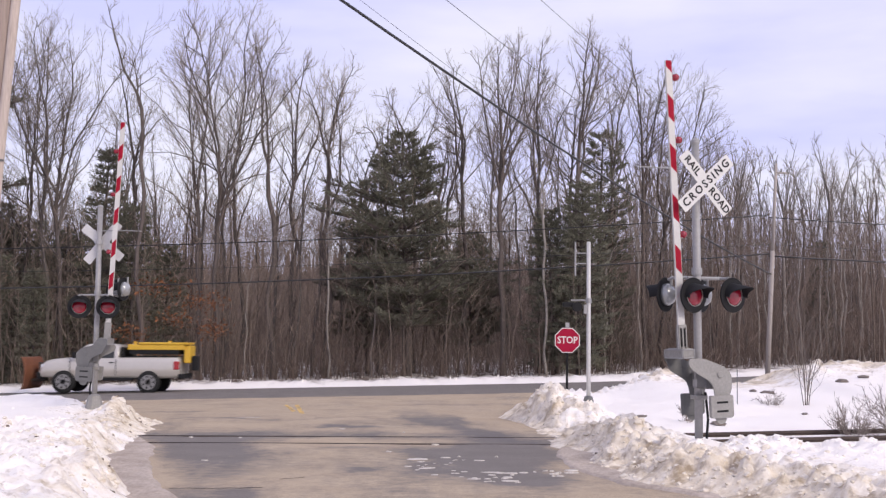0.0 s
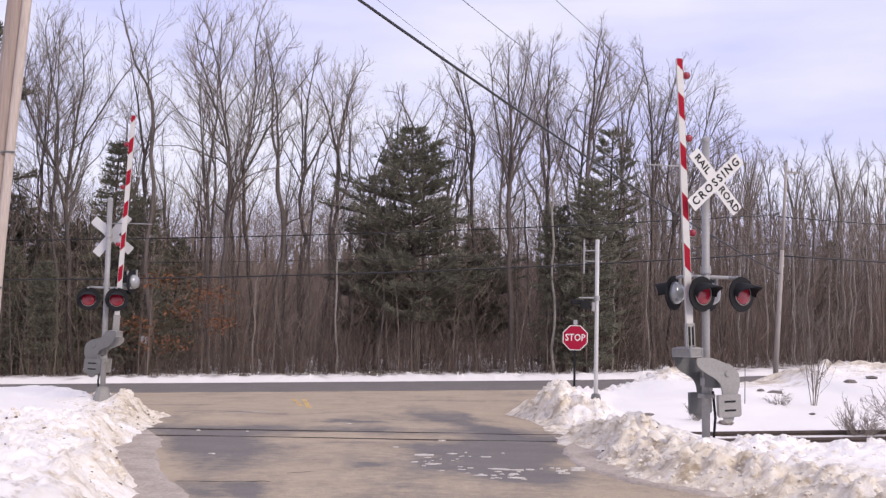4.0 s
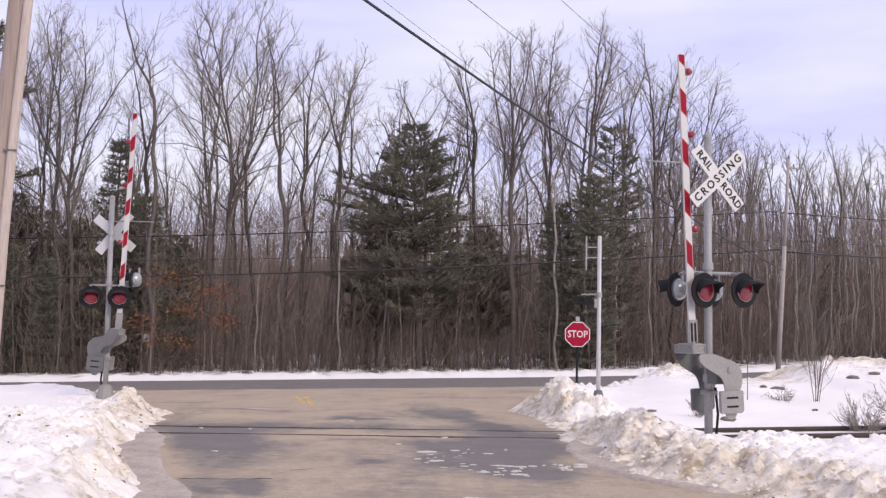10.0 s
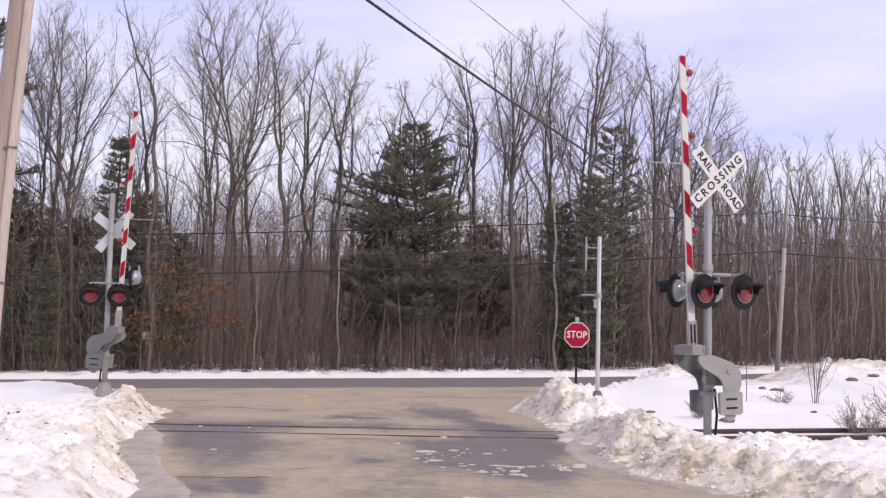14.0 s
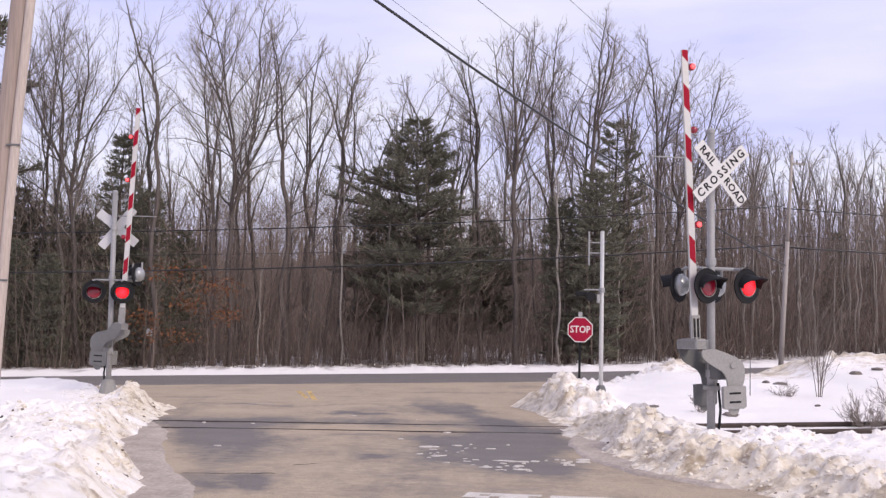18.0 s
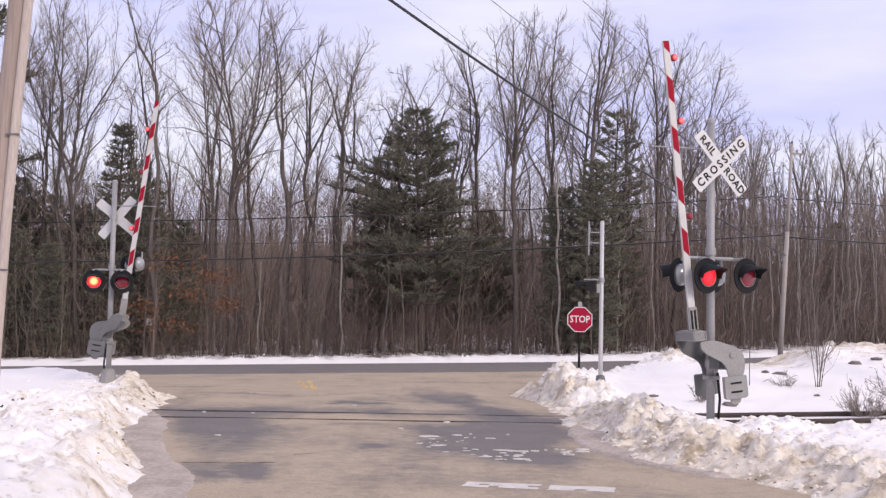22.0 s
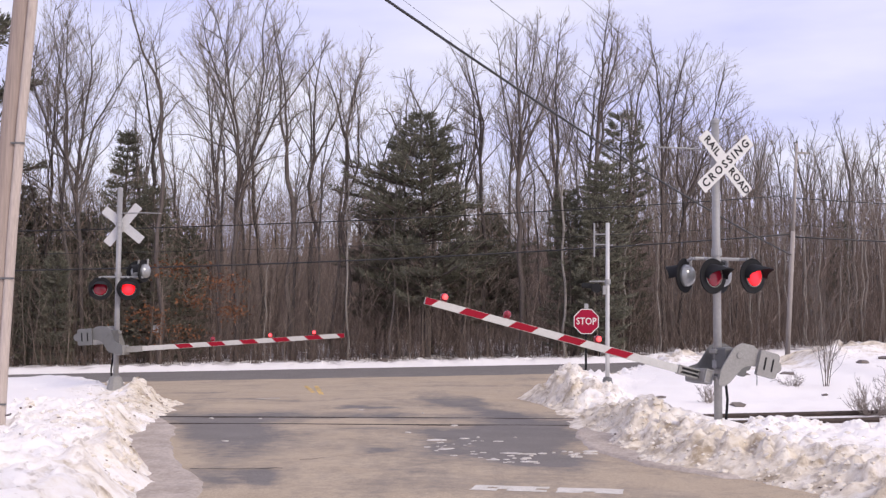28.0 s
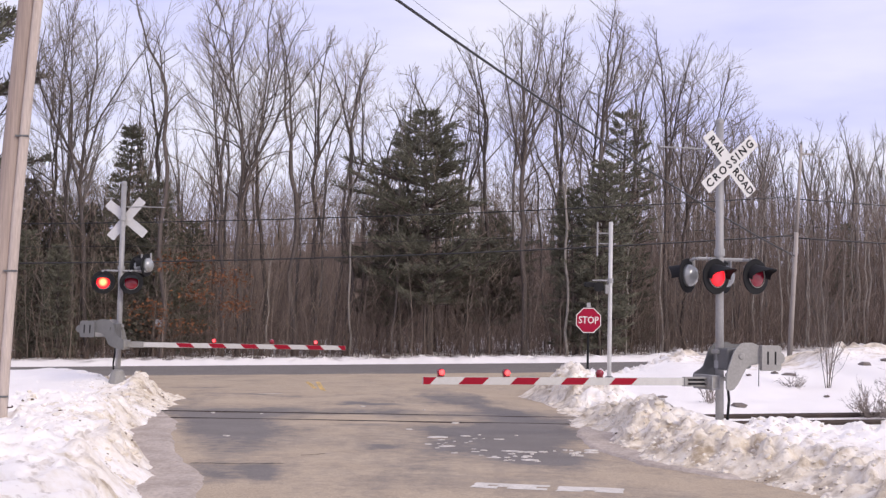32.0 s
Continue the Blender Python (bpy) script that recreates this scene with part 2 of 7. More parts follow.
GALV = material("galvanised_steel", (0.26, 0.26, 0.26), (0.39, 0.385, 0.385), 5.0, 0.55, 0.3, 0.05, 50, speck=0.08)
ALU = material("brushed_aluminium_mast", (0.26, 0.255, 0.255), (0.36, 0.355, 0.355), 2.0, 0.55, 0.2, 0.03, 60, speck=0.1)
SIGNBACK = material("bare_sign_metal", (0.44, 0.435, 0.43), (0.58, 0.575, 0.57), 3.0, 0.55, 0.1, speck=0.08)
GREY = material("grey_painted_casting", (0.235, 0.228, 0.216), (0.325, 0.315, 0.30), 3.0, 0.6, 0.1, 0.08, 40, speck=0.14)
# dark grey iron; on the far gate plates a shaded copy of GREY
GREYDK = material("dark_or_shaded_grey_iron", (0.10, 0.10, 0.10), (0.17, 0.17, 0.17), 4.0, 0.6, 0.15, 0.08, 40, speck=0.08)
WHITE = material("white_reflective_sheeting", (0.55, 0.54, 0.525), (0.67, 0.66, 0.645), 3.0, 0.5, speck=0.05)
# off-white of the gate arms, darkened a little for the shade on their faces
ARMWHITE = material("shaded_white_gate_sheeting", (0.46, 0.45, 0.43), (0.60, 0.59, 0.57), 3.0, 0.5, speck=0.07)
RED = material("red_reflective_sheeting", (0.25, 0.006, 0.020), (0.33, 0.009, 0.028), 4.0, 0.78, speck=0.06)
BLACK = material("matt_black_paint", (0.010, 0.010, 0.011), (0.022, 0.022, 0.024), 5.0, 0.78, speck=0.08)
LENS = material("red_lens_glass", (0.19, 0.006, 0.018), (0.30, 0.012, 0.03), 8.0, 0.2, 0, 0.12, 60, coat=0.4, speck=0.08)
LAMPON = lamp_glow("lit_red_lamp", (1.0, 0.018, 0.03), 2.6, 0.12, (1.0, 0.012, 0.02))
LAMPHOT = lamp_glow("bright_red_lamp", (1.0, 0.44, 0.15), 3.2, 0.11)
ARMGLOW = lamp_glow("lit_arm_lamp", (1.0, 0.10, 0.10), 2.2, 0.055, (1.0, 0.010, 0.020))
STEEL = material("rusty_rail_steel", (0.045, 0.036, 0.034), (0.105, 0.075, 0.06), 9.0, 0.6, 0.4, 0.3, 60)
POLEWOOD = material("weathered_pole_wood", (0.24, 0.18, 0.15), (0.44, 0.365, 0.32), 1.6, 0.9, 0, 0.6, 22, (3, 3, 0.12))
GUARD = material("pale_cable_guard", (0.40, 0.335, 0.29), (0.56, 0.48, 0.43), 2.5, 0.75, 0, 0.25, 18, (2, 2, 0.2))
POLEGREY = material("grey_pole_wood", (0.30, 0.265, 0.245), (0.48, 0.435, 0.405), 1.6, 0.9, 0, 0.5, 22, (3, 3, 0.12))
CABLE = material("black_cable", (0.012, 0.012, 0.014), (0.03, 0.03, 0.034), 6.0, 0.5)
SIGNRED = material("stop_sign_red", (0.27, 0.005, 0.030), (0.33, 0.009, 0.038), 4.0, 0.78, speck=0.05)
CRUST = material("packed_gritty_snow_crust", (0.24, 0.195, 0.155), (0.66, 0.575, 0.50), 2.2, 0.9, 0, 0.5, 16, (1, 0.7, 1), speck=0.2)
YELLOWLINE = material("worn_yellow_line", (0.60, 0.40, 0.13), (0.80, 0.57, 0.24), 6.0, 0.8)
WHITELINE = material("worn_white_line", (0.50, 0.455, 0.38), (0.86, 0.82, 0.75), 6.0, 0.85, speck=0.3)
GLASSBALL = material("grey_lamp_back", (0.26, 0.27, 0.275), (0.44, 0.45, 0.455), 4.0, 0.2, 0.3, speck=0.05)
# far woods, their colour lightened to stand for the haze of distance
RIDGE = material("haze_paled_bare_woods", (0.16, 0.120, 0.102), (0.26, 0.203, 0.175), 0.25, 1.0, stretch=(1, 1, 0.2))


# ---- geometry helpers ----
class Geo:
    """Collects vertices and faces of one mesh."""

    def __init__(self):
        self.v, self.f = [], []

    def add(self, verts, faces):
        o = len(self.v)
        self.v.extend(verts)
        self.f.extend([tuple(i + o for i in f) for f in faces])

    def tube(self, pts, radii, sides=6, cap=True):
        pts = [Vector(p) for p in pts]
        n = len(pts)
        rings = []
        ref = Vector((0.31, 0.95, 0.07))
        for i, p in enumerate(pts):
            d = (pts[min(i + 1, n - 1)] - pts[max(i - 1, 0)]).normalized()
            a = d.cross(ref)
            if a.length < 0.05:
                a = d.cross(Vector((1, 0, 0.2)))
            a.normalize()
            b = d.cross(a)
            r = radii[i]
            rings.append([tuple(p + (a * math.cos(k * 2 * math.pi / sides) + b * math.sin(k * 2 * math.pi / sides)) * r) for k in range(sides)])
        verts = [q for ring in rings for q in ring]
        faces = []
        for i in range(n - 1):
            for k in range(sides):
                k2 = (k + 1) % sides
                faces.append((i * sides + k, i * sides + k2, (i + 1) * sides + k2, (i + 1) * sides + k))
        if cap:
            faces.append(tuple(range(sides))[::-1])
            faces.append(tuple((n - 1) * sides + k for k in range(sides)))
        self.add(verts, faces)
        return self

    def box(self, x0, y0, z0, x1, y1, z1, c=0.0, m=None):
        """A box between two corners; c chamfers its edges."""
        if c <= 0:
            verts = [(x, y, z) for z in (z0, z1) for y in (y0, y1) for x in (x0, x1)]
            faces = [(0, 2, 3, 1), (4, 5, 7, 6), (0, 1, 5, 4), (2, 6, 7, 3), (0, 4, 6, 2), (1, 3, 7, 5)]
        else:
            bm = bmesh.new()
            bmesh.ops.create_cube(bm, size=1.0)
            for v in bm.verts:
                v.co = Vector(((x0 + x1) / 2 + v.co.x * (x1 - x0), (y0 + y1) / 2 + v.co.y * (y1 - y0), (z0 + z1) / 2 + v.co.z * (z1 - z0)))
            bmesh.ops.bevel(bm, geom=list(bm.edges), offset=c, segments=2, profile=0.5, affect="EDGES")
            bm.verts.index_update()
            verts = [tuple(v.co) for v in bm.verts]
            faces = [tuple(v.index for v in f.verts) for f in bm.faces]
            bm.free()
        if m:
            verts = [tuple(m @ Vector(v)) for v in verts]
        self.add(verts, faces)
        return self

    def prism(self, poly, t0, t1, m):
        """A flat polygon (u, w) pulled from t0 to t1 along the third axis, set by m (u, w, t to space)."""
        n = len(poly)
        verts = [tuple(m @ Vector((u, w, t))) for t in (t0, t1) for u, w in poly]
        faces = [tuple(range(n))[::-1], tuple(range(n, 2 * n))]
        faces += [(i, (i + 1) % n, n + (i + 1) % n, n + i) for i in range(n)]
        self.add(verts, faces)
        return self

    def lathe(self, profile, m, sides=20):
        """Profile of (radius, height) turned round the third axis of m."""
        verts, faces = [], []
        for r, h in profile:
            for k in range(sides):
                a = 2 * math.pi * k / sides
                verts.append(tuple(m @ Vector((r * math.cos(a), r * math.sin(a), h))))
        for i in range(len(profile) - 1):
            for k in range(sides):
                k2 = (k + 1) % sides
                faces.append((i * sides + k, i * sides + k2, (i + 1) * sides + k2, (i + 1) * sides + k))
        faces.append(tuple(range(sides))[::-1])
        faces.append(tuple((len(profile) - 1) * sides + k for k in range(sides)))
        self.add(verts, faces)
        return self

    def mesh(self, name, mat, smooth=False):
        me = bpy.data.meshes.new(name)
        me.from_pydata(self.v, [], self.f)
        me.materials.append(mat)
        if smooth:
            me.polygons.foreach_set("use_smooth", [True] * len(me.polygons))
        me.update()
        return me


XZ = Matrix(((1, 0, 0, 0), (0, 0, -1, 0), (0, 1, 0, 0), (0, 0, 0, 1)))   # u to x, w to z, t to -y


def part(name, geo, mat, parent=None, label="", smooth=False, m=None):
    ob = new(name, geo.mesh(name, mat, smooth))
    if parent:
        ob.parent = parent
    if m is not None:
        ob.matrix_basis = m
    return tagged(ob, label)


def smoothstep(a, b, x):
    t = min(1.0, max(0.0, (x - a) / (b - a)))
    return t * t * (3 - 2 * t)


def lerp_table(table, x):
    if x <= table[0][0]:
        return table[0][1]
    for (a, va), (b, vb) in zip(table, table[1:]):
        if x <= b:
            return va + (vb - va) * (x - a) / (b - a)
    return table[-1][1]


def fbm(x, y, z=0.0, octaves=4):
    return noise.fractal(Vector((x, y, z)), 1.0, 2.0, octaves)


# ---- the lie of the land ----
ROAD_LEFT = [(-60, -3.3), (8, -2.4), (12.77, -3.40), (14.8, -4.04), (17.5, -4.88), (21.1, -5.45), (23.5, -5.66), (25.5, -5.98), (28.3, -7.3), (30, -8.6), (32, -9.8), (36, -11.5), (39, -16), (41, -26)]
ROAD_RIGHT = [(-60, 4.6), (8, 4.5), (12.5, 3.8), (13.67, 3.27), (14.7, 2.72), (16.6, 2.32), (20, 2.31), (23, 2.08), (28, 1.77), (31, 2.2), (34, 3.2), (37, 5.5), (39, 9), (41, 16)]
TRACK_A, TRACK_SLOPE = 21.30, 0.006


def track_rise(x):
    """The rails climb a little east of the road."""
    return 0.0285 * max(0.0, min(6.0, x - 5.0))



def highway_y(x):
    """The centre line of the highway: straight, then bending away."""
    if x <= 3:
        return 44.9
    if x <= 20:
        return 44.9 + 0.022 * (x - 3) ** 2
    return 44.9 + 0.022 * 289 + 0.748 * (x - 20)


def grade(x, y):
    """The land falls a little to the west and rises to the east beyond the track."""
    return 0.024 * max(-30.0, min(26.0, x)) * smoothstep(25, 41, y)


def highway_off(x, y):
    """Distance from the centre line of the highway, negative on the near side."""
    s = 0.0 if x <= 3 else min(0.748, 0.044 * (x - 3))
    return (y - highway_y(x)) / math.sqrt(1 + s * s)


def track_off(x, y):
    return y - (TRACK_A + TRACK_SLOPE * x)


def in_road(x, y):
    """How far inside the side road's edges (positive inside)."""
    return min(x - lerp_table(ROAD_LEFT, y), lerp_table(ROAD_RIGHT, y) - x)


def snow_height(x, y):
    """Height of the snow over the bare ground, how grimy it is, and how much forest litter lies on it."""
    wob = 0.30 * fbm(x * 0.7, y * 0.7, 1.3, 3)
    if x < -1 and y < 24:
        wob = 0.6 * wob + 0.11 * fbm(x * 1.7, y * 1.7, 5.3, 3)
    d = in_road(x, y) + wob if y < 41 else -9.0
    ho = highway_off(x, y)
    left = x < -1
    dirt = 0.0
    if left:
        h = 0.20 + 0.10 * smoothstep(29, 33, y) + 0.26 * smoothstep(23, 18, y) + 0.05 * fbm(x * 0.35, y * 0.35, 4.1, 4)
    else:
        h = 0.14 + 0.16 * smoothstep(23, 29, y) + 0.06 * fbm(x * 0.5, y * 0.5, 4.1, 4) + 0.2 * smoothstep(17, 14, y)
    h += 0.015 * fbm(x * 2.3, y * 2.3, 0.7, 3)
    # ploughed banks along the side road
    if y < 41 and d < 0:
        u = -d
        if left:
            crest, width, high = 1.15, 0.75, 0.13
            if 21.5 < y < 29:
                k = smoothstep(21.5, 24.0, y) * smoothstep(29, 26.5, y)
                crest, width, high = 1.15 - 0.35 * k, 0.75 - 0.20 * k, 0.13 + 0.26 * k
            high *= smoothstep(40, 30, y)
        elif y > 23.5:
            crest, width, high = 1.0, 0.85, 0.42 * smoothstep(23.5, 25, y) * smoothstep(34, 30, y)
        else:
            crest, width, high = 0.75, 0.8, (0.22 + 0.26 * math.exp(-((y - 19.1) / 0.9) ** 2)) * smoothstep(13, 16, y) * smoothstep(21.6, 20.2, y)
        lump = 0.7 + 0.8 * abs(fbm(x * 1.1, y * 1.1, 7.7, 4)) + 0.3 * fbm(x * 0.5, y * 0.5, 2.2, 2)
        h += high * lump * math.exp(-((u - crest) / width) ** 2)
        rough = math.exp(-((u - crest * 0.75) / (width * 1.25)) ** 2)
        if left:
            rough = max(0.6 * rough, smoothstep(2.5, 1.7, u) * smoothstep(0.0, 0.5, u) * smoothstep(24.5, 22, y))
        cell = 1 - min(1.0, noise.voronoi(Vector((x * 2.3 + wob, y * 2.3, 3.3)))[0][0] * 1.5)
        cell += 0.5 * (1 - min(1.0, noise.voronoi(Vector((x * 4.6, y * 4.6 + wob, 1.3)))[0][0] * 1.5))
        if left:
            # refrozen plough spoil: broad swells, lumps and crumbs, no sharp crests
            lumps = 0.07 * fbm(x * 1.6, y * 1.3, 3.3, 3) + 0.09 * fbm(x * 4.2, y * 3.4, 9.1, 3) + 0.075 * fbm(x * 7.5, y * 6.5, 2.1, 2)
            crumb = 0.0
            for f, amp in ((3.4, 0.085), (6.2, 0.06)):
                spot = Vector((x * f + 0.3 * fbm(x * 3, y * 3, 1.7, 2), y * f * 0.8, 2.9 * f))
                near_d, near_p = noise.voronoi(spot)[0][0], noise.voronoi(spot)[1][0]
                crumb += amp * max(0.0, 1 - (1.75 * near_d) ** 2) * (0.25 + 0.75 * noise.cell(near_p * 7.3))
            h += rough * (0.75 * lumps + crumb - 0.03)
        else:
            h += rough * (0.19 * (cell - 0.55) + 0.07 * fbm(x * 2.4, y * 2.4, 3.3, 3) + 0.13 * fbm(x * 5.5, y * 5.5, 9.1, 3) + 0.07 * fbm(x * 9, y * 9, 2.1, 2))
        if left:
            foot = smoothstep(20.5, 23.0, y) * smoothstep(30, 27.5, y)
            dirt = (0.70 + 0.60 * foot) * math.exp(-((u - 0.3) / (0.6 + 0.7 * foot)) ** 2) + (0.20 + 0.22 * foot) * rough
        else:
            dirt = (1.5 if y < 22 else 1.25) * math.exp(-((u - 0.2) / (1.2 if y < 22 else 1.0)) ** 2) + 0.24 * rough
        h *= smoothstep(-0.1, (0.62 if y < 22 else 0.62 + 0.38 * smoothstep(22, 24, y)) if left else 0.95, u)
    # the wing of ploughed snow that runs east along the near side of the track
    if x > 1.5 and y < 20.0:
        ridge = 16.6 - 0.16 * (x - 4)
        s = (y - ridge) / (0.85 if y > ridge else 1.9)
        k = math.exp(-s * s) * smoothstep(2.9, 5.0, x)
        lump = abs(fbm(x * 1.3, y * 1.3, 5.5, 4))
        bump = 1 - min(1.0, noise.voronoi(Vector((x * 2.1, y * 2.1, 8.3)))[0][0] * 1.5)
        h += k * 0.11 * (bump - 0.4)
        h += k * (0.20 + 0.20 * lump + 0.11 * fbm(x * 4, y * 4, 6.6, 3) + 0.08 * fbm(x * 8.5, y * 8.5, 3.6, 2))
        dirt = max(dirt, (0.18 + 0.6 * smoothstep(5.2, 3.4, x)) * k * (0.5 + 1.4 * lump))
    # the cleared track
    to = track_off(x, y)
    if d < 0.2:
        k = smoothstep(2.4, 1.3, abs(to))
        if x > 2:
            k *= smoothstep(4.4, 5.5, x)
            h = h * (1 - k) + (0.03 + track_rise(x)) * k
            h += 0.13 * smoothstep(2.6, 1.2, abs(to)) * smoothstep(5.0, 4.2, x) * smoothstep(2.6, 3.4, x)
        elif x < -3:
            h = h * (1 - 0.3 * k)
    # heaped snow along the near side of the highway, east of the junction
    if x > 1.5 and y > 24:
        k = math.exp(-((ho + 7.2) / 3.2) ** 2) * smoothstep(11.0, 12.8, x)
        h += k * (0.40 + 0.24 * fbm(x * 0.7, y * 0.7, 8.8, 4) + 0.06 * fbm(x * 2.2, y * 2.2, 1.8, 3))
        h += 0.22 * smoothstep(26, 33, y) * smoothstep(5, 7, x) * (1 - 0.85 * smoothstep(8.2, 9.2, x) * smoothstep(12.2, 11.2, x)) * smoothstep(-4.5, -6, ho)
        heap = math.exp(-((x - 7.4) / 0.75) ** 2 - ((y - 37.3) / 1.0) ** 2)
        h += 0.36 * heap * (0.8 + 0.9 * fbm(x * 1.8, y * 1.8, 6.1, 4))
        dirt = max(dirt, 1.3 * math.sqrt(heap))
        h += k * 0.22 * (0.5 - min(1.0, noise.voronoi(Vector((x * 1.2, y * 1.0, 4.3)))[0][0] * 1.5))
        dirt = max(dirt, 1.5 * math.exp(-((ho + 6.4) / 3.0) ** 2) * smoothstep(5.5, 8.0, x))
    # the highway itself is bare, with a low ridge of snow on its far side
    edge = abs(ho) - 4.4 + 0.25 * fbm(x * 0.4, 3.0, 0.5, 2)
    h *= smoothstep(-0.1, 0.8, edge)
    litter = 0.0
    if ho > 4:
        h = 0.22 * smoothstep(4.4, 5.6, ho) * (0.7 + 0.8 * abs(fbm(x * 0.9, y * 0.9, 2.9, 3))) + 0.06 * fbm(x * 2, y * 2, 1, 2) * smoothstep(5, 6, ho)
        litter = smoothstep(5.9, 7.6, ho + 2.0 * fbm(x * 0.9, y * 0.6, 6, 4))
    h *= 1 - 0.25 * math.exp(-((x - 3.95) / 0.7) ** 2 - ((y - 27.6) / 1.6) ** 2)
    h += 0.16 * math.exp(-((x - 4.4) / 0.5) ** 2 - ((y - 18.6) / 0.5) ** 2)
    # a hollow scooped round the foot of the western signal
    h *= 1 - 0.95 * math.exp(-((x + 8.2) / 0.8) ** 2 - ((y - 27.4) / 1.6) ** 2)
    if d > 0 and y < 41:
        h = -0.05
    return max(-0.05, h), dirt, litter


def spaced(lo, hi, step_at):
    out, x = [], lo
    while x < hi:
        out.append(x)
        x += step_at(x)
    return out + [hi]


def make_ground():
    xs = [-900, -400, -200, -120, -80, -55, -40] + spaced(-30, 34, lambda x: 0.056 if -8.6 < x < 7.6 else 0.2 if -14 < x < 22 else 0.6) + [42, 55, 80, 120, 200, 400, 900]
    ys = [-300, -120, -60, -30, -15, -6, 0, 4, 8] + spaced(9.0, 75, lambda y: 0.2 if y < 9.6 else 0.055 if y < 20 else 0.12 if y < 29 else 0.25 if y < 38 else 0.4 if y < 54 else 2.5) + [90, 120, 180, 300, 600, 1400]
    nx = len(xs)
    verts, dirt, litter = [], [], []
    for y in ys:
        for x in xs:
            h, g, lt = snow_height(x, y)
            litter.append(lt)
            verts.append((x, y, grade(x, y) + h))
            dirt.append(g)
    faces = [(j * nx + i, j * nx + i + 1, (j + 1) * nx + i + 1, (j + 1) * nx + i) for j in range(len(ys) - 1) for i in range(nx - 1)]
    me = bpy.data.meshes.new("ground")
    me.from_pydata(verts, [], faces)
    a = me.attributes.new("dirt", "FLOAT", "POINT")
    a.data.foreach_set("value", dirt)
    me.attributes.new("litter", "FLOAT", "POINT").data.foreach_set("value", litter)
    me.materials.append(SNOW)
    me.polygons.foreach_set("use_smooth", [True] * len(me.polygons))
    ob = new("ground", me)
    tagged(ob, "white snow cover with grimy ploughed banks beside the road", "snow", kind="structure")


def road_top(x, y):
    return grade(x, y) + 0.015 + 0.012 * fbm(x * 0.8, y * 0.8, 0.2, 3)


def road_z(x, y):
    return grade(x, y) + 0.015


def make_shoulder(name, edge, side, lo, hi, reach):
    """A thin crust of packed grey snow and grit between the bank and the bare asphalt; reach is its width at y."""
    rows = spaced(lo, hi, lambda y: 0.07)
    n = 16
    verts, faces = [], []
    for y in rows:
        a = lerp_table(edge, y) - side * 0.5
        b = lerp_table(edge, y) + side * (reach(y) + 0.10 * fbm(y * 0.6, 2.0, 0.4, 2) + 0.05 * fbm(y * 2.1, 1.0, 3.4, 4))
        for k in range(n + 1):
            x = a + (b - a) * k / n
            lift = (0.05 + 0.016 * fbm(x * 6, y * 4, 1.9, 3)) * smoothstep(lo, lo + 0.8, y) * smoothstep(hi, hi - 0.4, y) - 0.02
            verts.append((x, y, road_top(x, y) + (lift if k < n else -0.01)))
    for j in range(len(rows) - 1):
        for k in range(n):
            i = j * (n + 1) + k
            f = (i, i + 1, i + n + 2, i + n + 1)
            faces.append(f if side > 0 else f[::-1])
    me = bpy.data.meshes.new(name)
    me.from_pydata(verts, [], faces)
    me.materials.append(CRUST)
    me.polygons.foreach_set("use_smooth", [True] * len(me.polygons))
    tagged(new(name, me), "grey crust of packed gritty snow along the road edge", "road shoulder", kind="structure")


# bare dark patches in the film of sand: centre, half sizes, slant, strength
WORN = ((-3.9, 19.4, 1.3, 3.7, -0.25, 0.55), (-1.9, 22.4, 1.8, 0.9, 0, 0.42), (-1.9, 25.0, 0.8, 0.34, 0, 0.60), (0.35, 26.0, 0.45, 5.0, -0.195, 0.48), (1.3, 20.6, 1.1, 2.7, -0.05, 0.55),
        (0.9, 17.0, 1.1, 2.3, -0.1, 0.50), (0.1, 18.6, 0.7, 1.5, -0.2, 0.34), (1.1, 15.3, 0.6, 0.8, -0.4, 0.42), (-2.25, 13.5, 0.40, 0.8, -0.1, 0.55), (-3.1, 13.2, 0.35, 0.9, -0.3, 0.40),
        (-0.93, 16.3, 0.34, 0.36, 0, 0.46), (-0.5, 14.3, 0.30, 0.32, 0, 0.40), (-1.5, 19.7, 0.5, 0.40, 0, 0.36), (-7.1, 30.4, 0.9, 0.45, 0, 0.36), (-4.6, 27.0, 1.5, 0.32, 0.1, 0.34),
        (-5.9, 29.2, 1.3, 0.28, 0.1, 0.30), (-2.2, 27.6, 1.2, 0.22, 0, 0.24), (0.6, 33.5, 2.6, 0.5, 0, 0.22))


